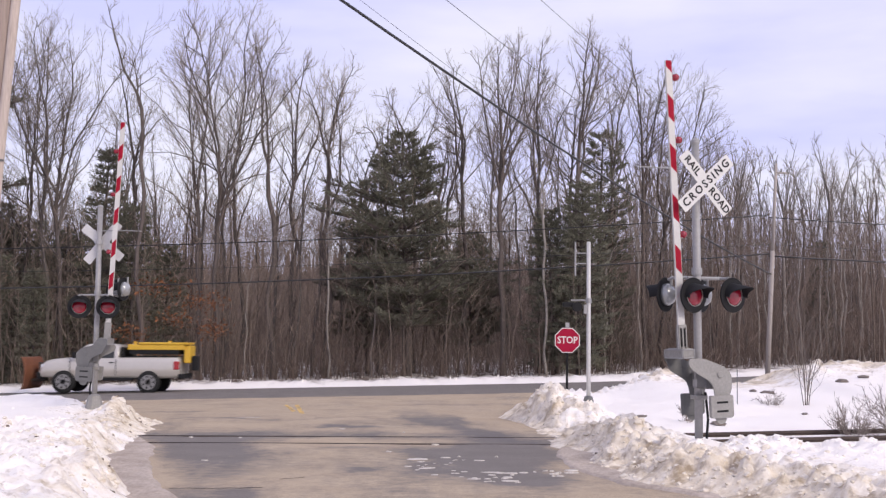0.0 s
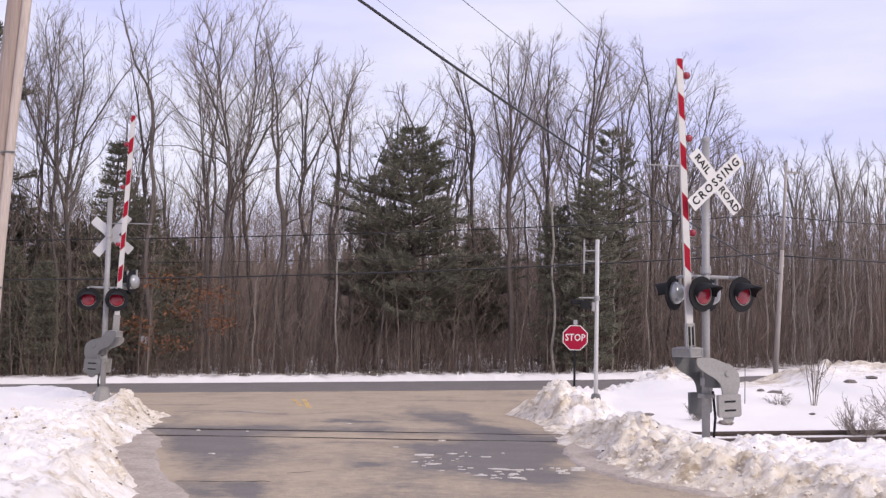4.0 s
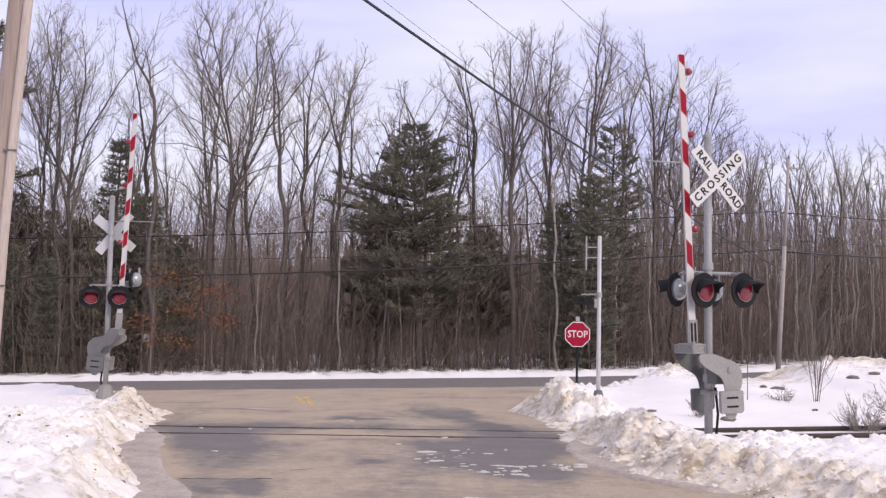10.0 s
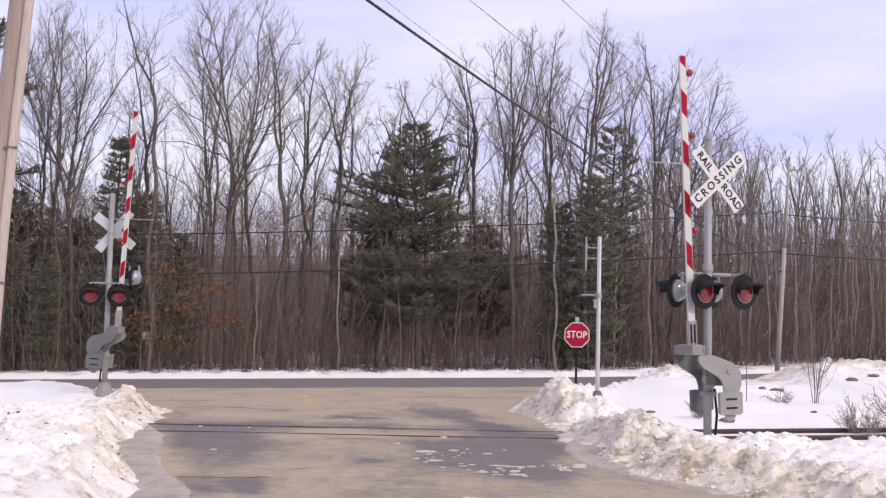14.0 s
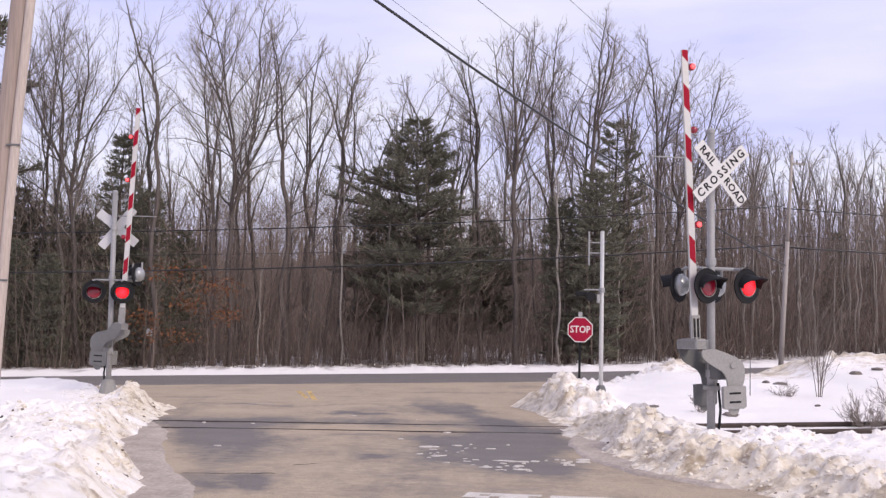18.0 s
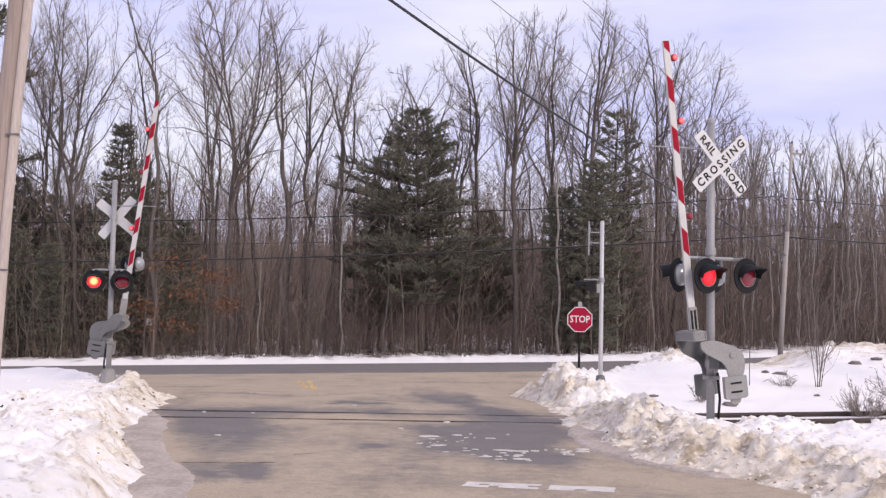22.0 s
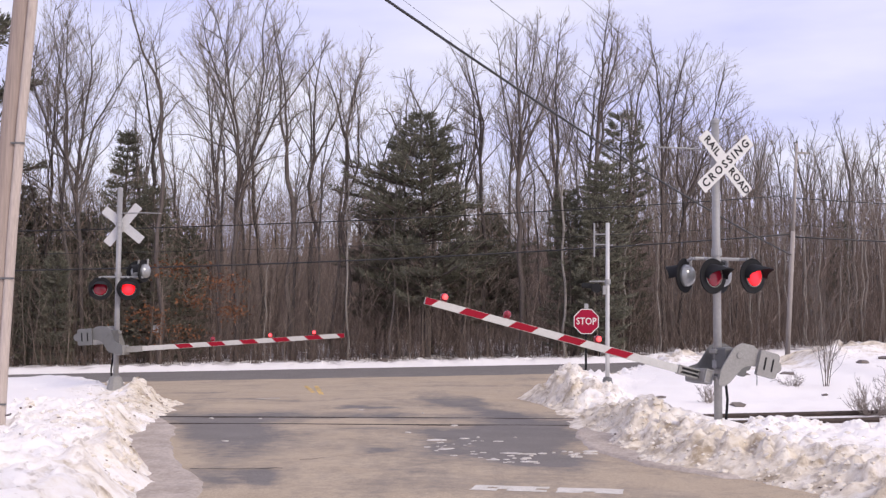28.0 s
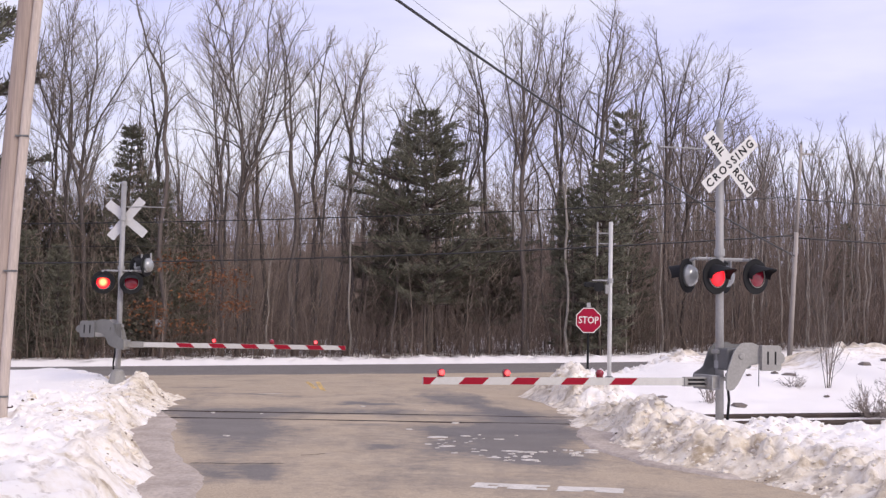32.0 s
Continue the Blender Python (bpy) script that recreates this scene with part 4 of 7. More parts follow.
def bare_tree(name, seed, height, radius, bark, fork=0.55, leaders=3, bend=0.0, shift=0.0, half=2.0, open_angle=0.30, low=0.34, crook=1.0, density=1.0, side=5):
    """A leafless hardwood. The trunk runs to the fork, bent sideways by bend; leaders climb from there into a crown whose
    middle lies shift to the side and whose half width is half; limbs rise in curves, with branches, twigs and fine tips."""
    rng = random.Random(seed)
    root = new(name)
    trunk, limbs, twigs = Geo(), Geo(), Geo()
    crown_low = height * max(0.30, fork - 0.22)
    mid = Vector((shift, 0, (height + crown_low) / 2))
    half_h = (height - crown_low) / 2
    top = Vector((bend, rng.uniform(-0.3, 0.3), height * fork))
    n = 10
    pts = []
    jog = [Vector((rng.gauss(0, 0.05 * crook), rng.gauss(0, 0.05 * crook), 0)) for _ in range(n + 1)]
    for i in range(n + 1):
        u = i / n
        pts.append(Vector((top.x * u ** 1.4, top.y * u, -0.3 + (top.z + 0.3) * u)) + (jog[i] + jog[i - 1] if 0 < i < n else Vector()))
    trunk.tube(pts, [radius * (1.35 if i == 0 else 1.08 if i == 1 else 1 - 0.030 * i) for i in range(n + 1)], 9, False)
    stems = [(pts, [radius * (1 - 0.030 * i) for i in range(n + 1)], low / fork, side)]
    turn = rng.uniform(0, 6.28)
    tip = (pts[-1] - pts[-2]).normalized()
    for k in range(leaders):
        a = turn + 2 * math.pi * k / leaders + rng.gauss(0, 0.35)
        o = open_angle * rng.uniform(0.55, 1.25) * (0.35 if k == 0 else 1.0)
        d = (tip + Vector((o * math.cos(a) * 1.15, o * math.sin(a) * 0.9, 0))).normalized()
        begin = pts[-1] if k < 2 else along(pts, rng.uniform(0.80, 1.0))[0]
        reach = to_edge(begin, (d + Vector((0, 0, 0.35))).normalized(), mid, half_h, half * 1.05) * rng.uniform(0.92, 1.02)
        reach = max(reach, 1.5)
        ps, _ = wander(rng, begin, d, reach, 12, 0.075 * crook, 0.035)
        r = radius * 0.70 * (0.85 if k == 0 else rng.uniform(0.55, 0.78))
        rr = [r * (1 - i / 12.6) ** 0.85 + 0.008 for i in range(13)]
        trunk.tube(ps, rr, 6, False)
        stems.append((ps, rr, 0.08, max(6, int(reach * 1.75))))

    def fine(line, first, count, length):
        for _ in range(count):
            q, dd = along(line, rng.uniform(first, 1.0))
            td = (sprout(rng, dd, rng.uniform(0.30, 0.80)) + Vector((0, 0, 0.22))).normalized()
            L = length * rng.uniform(0.55, 1.2)
            m1 = q + td * L * 0.5
            e1 = m1 + (td + Vector((rng.gauss(0, 0.16), rng.gauss(0, 0.16), 0.16))).normalized() * L * 0.5
            twigs.tube([q, m1, e1], [0.0070, 0.0058, 0.0040], 3, False)
            if rng.random() < 0.7:
                f = rng.uniform(0.25, 0.9)
                b = q.lerp(e1, f)
                twigs.tube([b, b + (sprout(rng, td, rng.uniform(0.35, 0.75)) + Vector((0, 0, 0.2))).normalized() * L * rng.uniform(0.28, 0.5)], [0.0054, 0.0036], 3, False)

    for index, (line, rr, first, count) in enumerate(stems):
        count = max(2, int(count * density))
        for k in range(count):
            u = first + (0.985 - first) * ((k + rng.random()) / count)
            p, d = along(line, u)
            i = min(len(rr) - 1, int(u * (len(rr) - 1)))
            aim = sprout(rng, d, rng.uniform(0.55, 1.0) if index else rng.uniform(0.65, 1.05))
            aim = (aim + Vector((0, 0, 0.12))).normalized()
            L = to_edge(p, (aim + Vector((0, 0, 0.25))).normalized(), mid, half_h, half) * rng.uniform(0.62, 1.0)
            L = min(max(L, 0.8), 0.26 * height)
            r = max(0.012, min(rr[i] * rng.uniform(0.32, 0.5), 0.010 + 0.010 * L))
            bp, _ = wander(rng, p, aim, L, 7, 0.12 * crook, 0.045)
            limbs.tube(bp, [r * (1 - j / 7.8) + 0.006 for j in range(8)], 4, False)
            for s in range(max(3, int((1.8 + L * 1.6) * min(1.0, density + 0.15)))):
                v = 0.16 + 0.82 * ((s + rng.random()) / (1.8 + L * 1.6))
                q, dd = along(bp, min(0.99, v))
                sd = (sprout(rng, dd, rng.uniform(0.40, 0.78)) + Vector((0, 0, 0.12))).normalized()
                sl = min(to_edge(q, sd, mid, half_h, half) * 0.95 + 0.30, (0.42 + 0.34 * L) * rng.uniform(0.6, 1.1))
                sp, _ = wander(rng, q, sd, sl, 4, 0.12 * crook, 0.10)
                r2 = max(0.0085, r * 0.42 * (1 - 0.6 * v))
                twigs.tube(sp, [r2, r2 * 0.88, r2 * 0.74, r2 * 0.6, r2 * 0.42], 3, False)
                fine(sp, 0.2, max(2, int((1.4 + sl * 2.1) * min(1.0, density))), 0.30 + 0.24 * sl)
            fine(bp, 0.45, 2, 0.5)
        if index:
            fine(line, 0.6, 6, 0.6)
    part("trunk", trunk, bark, root, smooth=True)
    part("crown", limbs, bark, root, smooth=True)
    tagged(part("twig_haze", twigs, TWIG, root, "fine grey winter twigs"), kind="stuff")
    return root


def needle_spray(g, rng, p, d, size, n):
    """Needles round a shoot: thin blades that point forwards and a little up."""
    for _ in range(n):
        a = (sprout(rng, d, rng.uniform(0.2, 1.1)) + Vector((0, 0, 0.25))).normalized()
        s = size * rng.uniform(0.6, 1.2)
        w = a.cross(Vector((rng.gauss(0, 1), rng.gauss(0, 1), rng.gauss(0, 1)))).normalized() * s * 0.085
        b = p + d * rng.uniform(-0.5, 0.5) * size
        mid = b + a * s * 0.5
        g.add([tuple(b), tuple(mid + w), tuple(b + a * s), tuple(mid - w)], [(0, 1, 2, 3)])


def pine_tree(name, seed, height, reach, tuft=0.17, gap=0.42, rise=0.10, clear=0.25, thin=1.0):
    """An evergreen in layers. reach is a list of (height, to the west, to the east): how far the boughs go there. Each bough
    carries flat fans of side shoots set with needles; between the layers stay gaps."""
    rng = random.Random(seed)
    root = new(name)
    trunk, needles = Geo(), Geo()
    pts, _ = wander(rng, Vector((0, 0, -0.3)), Vector((0, 0, 1)), height, 12, 0.010, 0.02)
    trunk.tube(pts, [0.015 * height * (1 - i / 12.6) + 0.012 for i in range(13)], 8, False)
    west = [(z, a) for z, a, b in reach]
    east = [(z, b) for z, a, b in reach]
    z = reach[0][0]
    while z < height * 0.985:
        p, _ = along(pts, min(0.999, z / height))
        count = rng.randint(6, 8)
        a0 = rng.uniform(0, 6.28)
        for b in range(count):
            a = a0 + 2 * math.pi * b / count + rng.gauss(0, 0.25)
            c = math.cos(a)
            full = lerp_table(east, z) * max(0.0, c) + lerp_table(west, z) * max(0.0, -c) + (1 - abs(c)) * 0.5 * (lerp_table(east, z) + lerp_table(west, z))
            L = max(0.25, full * rng.uniform(0.62, 1.08))
            d = Vector((c, math.sin(a), rise + rng.uniform(-0.10, 0.12) + 0.9 * max(0.0, z / height - 0.72)))
            bp, _ = wander(rng, p, d.normalized(), L, 6, 0.045, 0.03)
            trunk.tube(bp, [0.010 * L + 0.012 - 0.0022 * j for j in range(7)], 4, False)
            m = max(3, int(L * 4.4 * thin))
            for s in range(m):
                f = clear + (1 - clear) * (s + rng.random()) / m
                q, dd = along(bp, f)
                sgn = rng.choice((-1, 1))
                out = dd.cross(Vector((0, 0, 1))).normalized() * sgn
                sd = (dd * rng.uniform(0.45, 1.0) + out * rng.uniform(0.35, 1.0) + Vector((0, 0, rng.uniform(0.0, 0.30)))).normalized()
                sl = (0.28 + 0.34 * L * (1.05 - f)) * rng.uniform(0.6, 1.15) + 0.14
                k = max(2, int(sl / (tuft * 0.75)))
                for c2 in range(k):
                    at = q + sd * sl * (c2 + 0.6) / k + Vector((0, 0, rng.gauss(0, 0.03)))
                    needle_spray(needles, rng, at, sd, tuft * rng.uniform(0.75, 1.2), 9)
            for c2 in range(4):
                needle_spray(needles, rng, along(bp, 0.80 + 0.06 * c2)[0], dd, tuft, 7)
        z += gap * rng.uniform(0.65, 1.35) * (1.0 if z < height * 0.7 else 0.75)
    part("trunk", trunk, BARK_DARK, root, "dark trunk with its boughs")
    tagged(part("needle_foliage", needles, NEEDLE, root, "dark green needle sprays"), kind="stuff")
    return root


def place(proto, x, y, turn, size, lean=0.0, leany=0.0):
    m = Matrix.Translation((x, y, grade(x, y))) @ Euler((radians(leany), radians(lean), radians(turn))).to_matrix().to_4x4()
    ob = copy_thing(proto, m)
    ob.matrix_basis = m @ Matrix.Diagonal((size, size, size, 1))
    return ob


def stand(ob, x, y, turn=0.0, size=1.0):
    """Sets the first tree of its kind on the ground."""
    ob.matrix_basis = Matrix.Translation((x, y, grade(x, y))) @ Matrix.Rotation(radians(turn), 4, "Z") @ Matrix.Diagonal((size, size, size, 1))
    return ob


TREES = "roadside winter trees"
HARDWOOD = "tall leafless hardwood tree with a grey-brown trunk"
# the tall trees along the highway: x, y, height, trunk radius, fork, leaders, bend, shift, half width, opening, crook, label
FRONT = [
    (-18.3, 56.0, 17.9, 0.17, 0.50, 4, -0.5, -0.9, 3.0, 0.42, 1.0, "many-stemmed leafless maple with wide curving limbs"),
    (-19.6, 58.0, 18.2, 0.14, 0.47, 3, -0.5, -1.3, 2.0, 0.26, 1.0, HARDWOOD),
    (-14.3, 55.0, 18.3, 0.15, 0.70, 2, -0.2, -0.2, 1.7, 0.55, 1.25, "leafless tree with a crooked open crown"),
    (-10.7, 56.0, 18.6, 0.17, 0.46, 4, 0.0, -0.1, 2.9, 0.30, 0.9, "large leafless hardwood with a broad rounded crown"),
    (-11.8, 57.0, 18.3, 0.14, 0.48, 3, -0.2, -0.8, 1.7, 0.22, 0.9, HARDWOOD),
    (-9.8, 58.0, 18.9, 0.14, 0.54, 3, -0.6, 0.1, 2.0, 0.26, 0.9, HARDWOOD),
    (-8.0, 57.0, 16.3, 0.19, 0.60, 2, -0.5, 0.1, 1.6, 0.28, 1.2, "dark-trunked leafless tree at the wood's edge"),
    (-7.4, 59.0, 16.6, 0.16, 0.58, 3, 0.0, 0.3, 1.6, 0.28, 1.0, "dark-trunked leafless tree at the wood's edge"),
    (-6.4, 60.0, 15.6, 0.11, 0.66, 2, 0.7, 0.9, 1.2, 0.30, 1.2, "slender leaning leafless tree"),
    (-5.4, 57.0, 15.9, 0.16, 0.62, 3, 0.1, 0.6, 1.9, 0.34, 1.2, HARDWOOD),
    (-2.6, 58.0, 15.2, 0.12, 0.76, 2, 0.0, 0.2, 0.9, 0.50, 2.0, "slender crooked leafless tree"),
    (-1.1, 61.0, 17.1, 0.15, 0.62, 3, 0.0, 0.3, 1.8, 0.28, 1.0, HARDWOOD),
    (0.6, 60.0, 15.4, 0.12, 0.60, 2, 0.1, 0.2, 1.3, 0.26, 1.1, HARDWOOD),
    (1.8, 58.0, 17.1, 0.15, 0.62, 3, -0.4, -0.4, 1.6, 0.30, 1.0, HARDWOOD),
    (3.5, 56.0, 17.5, 0.19, 0.55, 5, -0.2, -0.1, 1.7, 0.22, 0.8, "dense leafless tree with steep broom-like limbs"),
    (5.5, 59.0, 18.9, 0.14, 0.58, 3, 0.0, -0.1, 1.5, 0.20, 0.9, HARDWOOD),
    (7.0, 57.0, 18.3, 0.16, 0.60, 3, 0.3, 0.6, 2.0, 0.30, 1.1, HARDWOOD),
    (9.6, 63.0, 17.9, 0.13, 0.62, 3, 0.4, 0.4, 1.5, 0.26, 1.0, HARDWOOD),
    (11.1, 60.0, 18.8, 0.15, 0.56, 3, 0.1, 0.0, 2.1, 0.30, 0.9, "leafless hardwood with a tall oval crown"),
    (12.4, 62.0, 17.8, 0.15, 0.48, 3, 0.3, 1.5, 2.3, 0.38, 1.0, "leafless hardwood whose limbs spread to the open side"),
]
tall = []
for k, (x, y, H, r, fork, leaders, bend, shift, half, opening, crook, label) in enumerate(FRONT):
    ob = bare_tree("bare_tree", 101 + 7 * k, H + (1.2 if k < 10 else -0.35), r * 0.80, BARK_GREY if k in (1, 8, 12, 15) else BARK_DARK, fork, leaders, bend, shift, half * 1.12, opening, crook=1.3 * crook, density=0.84 if half > 2.5 else 1.08 if k > 12 else 0.95)
    stand(ob, x, y)
    tall.append(tagged(ob, label, "tree", TREES))
slim = bare_tree("bare_tree", 67, 15, 0.075, BARK_GREY, 0.62, 2, 0.2, 0.1, 1.0, 0.22, density=0.55)
slim2 = bare_tree("bare_tree", 83, 14, 0.065, BARK_DARK, 0.70, 2, -0.3, -0.1, 0.8, 0.25, density=0.5, crook=1.4)
birch = bare_tree("birch_tree", 71, 14, 0.085, BARK_PALE, 0.66, 2, 0.3, 0.2, 0.95, 0.25, density=0.5, crook=1.8)
for ob, label in ((slim, "slender leafless tree with a grey stem"), (slim2, "slender leafless tree with a dark stem"), (birch, "leafless birch with a pale crooked trunk")):
    tagged(ob, label, "tree", TREES)
stand(slim, -3.0, 56.5, 0, 0.8)
stand(slim2, -16.0, 59.0, 0, 0.95)
stand(birch, 5.55, 54.6, 200, 0.86)
rng = random.Random(3)
for x, y, turn, size in ((-5.2, 55.4, 0, 0.70), (16.6, 63.5, 30, 0.72), (20.6, 66.0, 140, 0.75), (8.4, 55.8, 60, 0.50), (-9.3, 55.8, 80, 0.45), (10.6, 58.0, 300, 0.62)):
    place(birch, x, y, turn, size, rng.uniform(-2, 2))
# a second row of tall trees behind the first
for x, y, k, turn, size in ((-22.0, 61, 5, 120, 1.0), (-16.2, 62, 9, 210, 1.05), (-13.0, 63, 8, 80, 1.05), (-4.4, 64, 11, 170, 0.90), (0.2, 66, 13, 60, 0.90),
                            (3.0, 63, 15, 130, 0.88), (8.3, 66, 18, 200, 0.96), (-24.5, 58, 0, 20, 1.0), (6.2, 65, 9, 240, 1.02)):
    place(tall[k], x, y, turn, size, rng.uniform(-2, 2))
# a thinner, lower stand to the east, further from the highway
for k in range(120):
    x = rng.uniform(13, 34)
    y = rng.uniform(64, 84) + 0.35 * (x - 13)
    place(rng.choice((slim, slim, birch, slim2)), x, y, rng.uniform(0, 360), rng.uniform(0.74, 1.0) if k % 5 else rng.uniform(1.0, 1.16), rng.uniform(-2, 2))
for x, y, size in ((17.6, 65.0, 0.74), (19.6, 66.0, 0.68), (23.3, 67.0, 0.66), (25.1, 69.0, 0.76), (26.6, 69.5, 0.70), (15.2, 62.5, 0.62), (18.6, 64.0, 0.66), (20.2, 64.6, 0.60), (21.4, 66.0, 0.72), (22.4, 65.6, 0.58), (24.2, 67.2, 0.66), (25.8, 68.2, 0.60), (27.6, 69.0, 0.70)):
    place(birch, x, y, 47 * x, size, rng.uniform(-3, 3))
for k in range(34):
    x = rng.uniform(16, 40)
    place(rng.choice((slim, slim2, birch)), x, rng.uniform(78, 96) + 0.2 * (x - 16), rng.uniform(0, 360), rng.uniform(0.98, 1.22), rng.uniform(-2, 2))
# slender trees behind and between the first row
for k in range(86):
    x = rng.uniform(-28, 16)
    y = rng.uniform(56, 78)
    place(rng.choice((slim, slim2, slim2, slim)), x, y, rng.uniform(0, 360), rng.uniform(0.58, 1.0), rng.uniform(-3, 3))
for k in range(16):
    place(rng.choice((slim, slim2)), rng.uniform(-27, -11), rng.uniform(60, 74), rng.uniform(0, 360), rng.uniform(0.70, 1.0), rng.uniform(-4, 4))

EVERGREEN = "evergreens"
white_pine = tagged(pine_tree("pine_tree", 5, 12.9, [(3.0, 3.6, 3.8), (4.4, 4.1, 4.2), (5.4, 4.0, 4.2), (5.9, 2.2, 3.4), (6.4, 2.2, 3.0), (6.6, 4.5, 2.8), (8.0, 4.6, 2.8), (8.15, 1.4, 2.5), (8.9, 1.4, 2.2), (9.05, 4.2, 2.2), (9.7, 3.9, 2.4), (9.85, 1.7, 2.4), (11.0, 1.7, 2.1), (11.9, 1.2, 1.3), (12.5, 0.6, 0.6), (12.9, 0.25, 0.25)],
                                0.25, 0.42, thin=1.1), "dark green white pine with layered boughs", "tree", EVERGREEN)
stand(white_pine, -1.25, 57.5)
ragged_pine = tagged(pine_tree("pine_tree", 19, 13.2, [(4.0, 1.6, 2.0), (7.0, 1.4, 2.2), (9.5, 1.2, 1.6), (11.0, 1.3, 1.4), (12.3, 0.9, 0.9), (13.2, 0.4, 0.3)], 0.24, 0.60, 0.25, 0.40, 0.8),
                     "ragged thin-crowned pine behind the road", "tree", EVERGREEN)
stand(ragged_pine, 8.8, 60.0)
spruce = tagged(pine_tree("spruce_tree", 8, 12.8, [(1.0, 2.0, 2.0), (4.0, 1.9, 2.0), (7.0, 1.6, 1.6), (9.5, 1.1, 1.1), (11.5, 0.5, 0.5), (12.8, 0.12, 0.12)], 0.21, 0.38, 0.02, 0.12),
                "narrow dark green spruce at the wood's edge", "tree", EVERGREEN)
stand(spruce, -17.3, 58.5)
fir = tagged(pine_tree("spruce_tree", 31, 10.2, [(0.8, 1.7, 1.7), (4.0, 1.6, 1.6), (6.5, 1.4, 1.5), (8.5, 1.1, 1.1), (9.6, 0.7, 0.6), (10.2, 0.3, 0.3)], 0.22, 0.42, 0.05, 0.12),
             "dense dark green fir with a blunt top", "tree", EVERGREEN)
stand(fir, 7.02, 54.9, 0, 0.96)
for proto, x, y, turn, size in ((fir, -15.2, 57.2, 90, 0.92), (fir, -16.3, 58.2, 200, 0.80), (fir, -13.9, 58.6, 30, 0.72), (fir, 5.9, 55.6, 140, 0.84), (spruce, 9.6, 62.0, 200, 0.72),
                                (white_pine, 1.9, 61.5, 180, 0.62), (white_pine, -3.6, 62.0, 0, 0.60), (fir, -19.4, 55.2, 250, 0.58), (fir, -21.6, 56.0, 10, 0.66), 
                                (spruce, 25.2, 74.0, 300, 0.66), (spruce, -21.5, 61.0, 10, 0.72), (white_pine, -24.2, 64.0, 60, 0.80), (fir, -20.0, 62.0, 140, 0.85), (white_pine, -29.6, 57.0, 140, 1.85), (fir, -20.6, 55.6, 120, 0.44)):
    place(proto, x, y, turn, size)


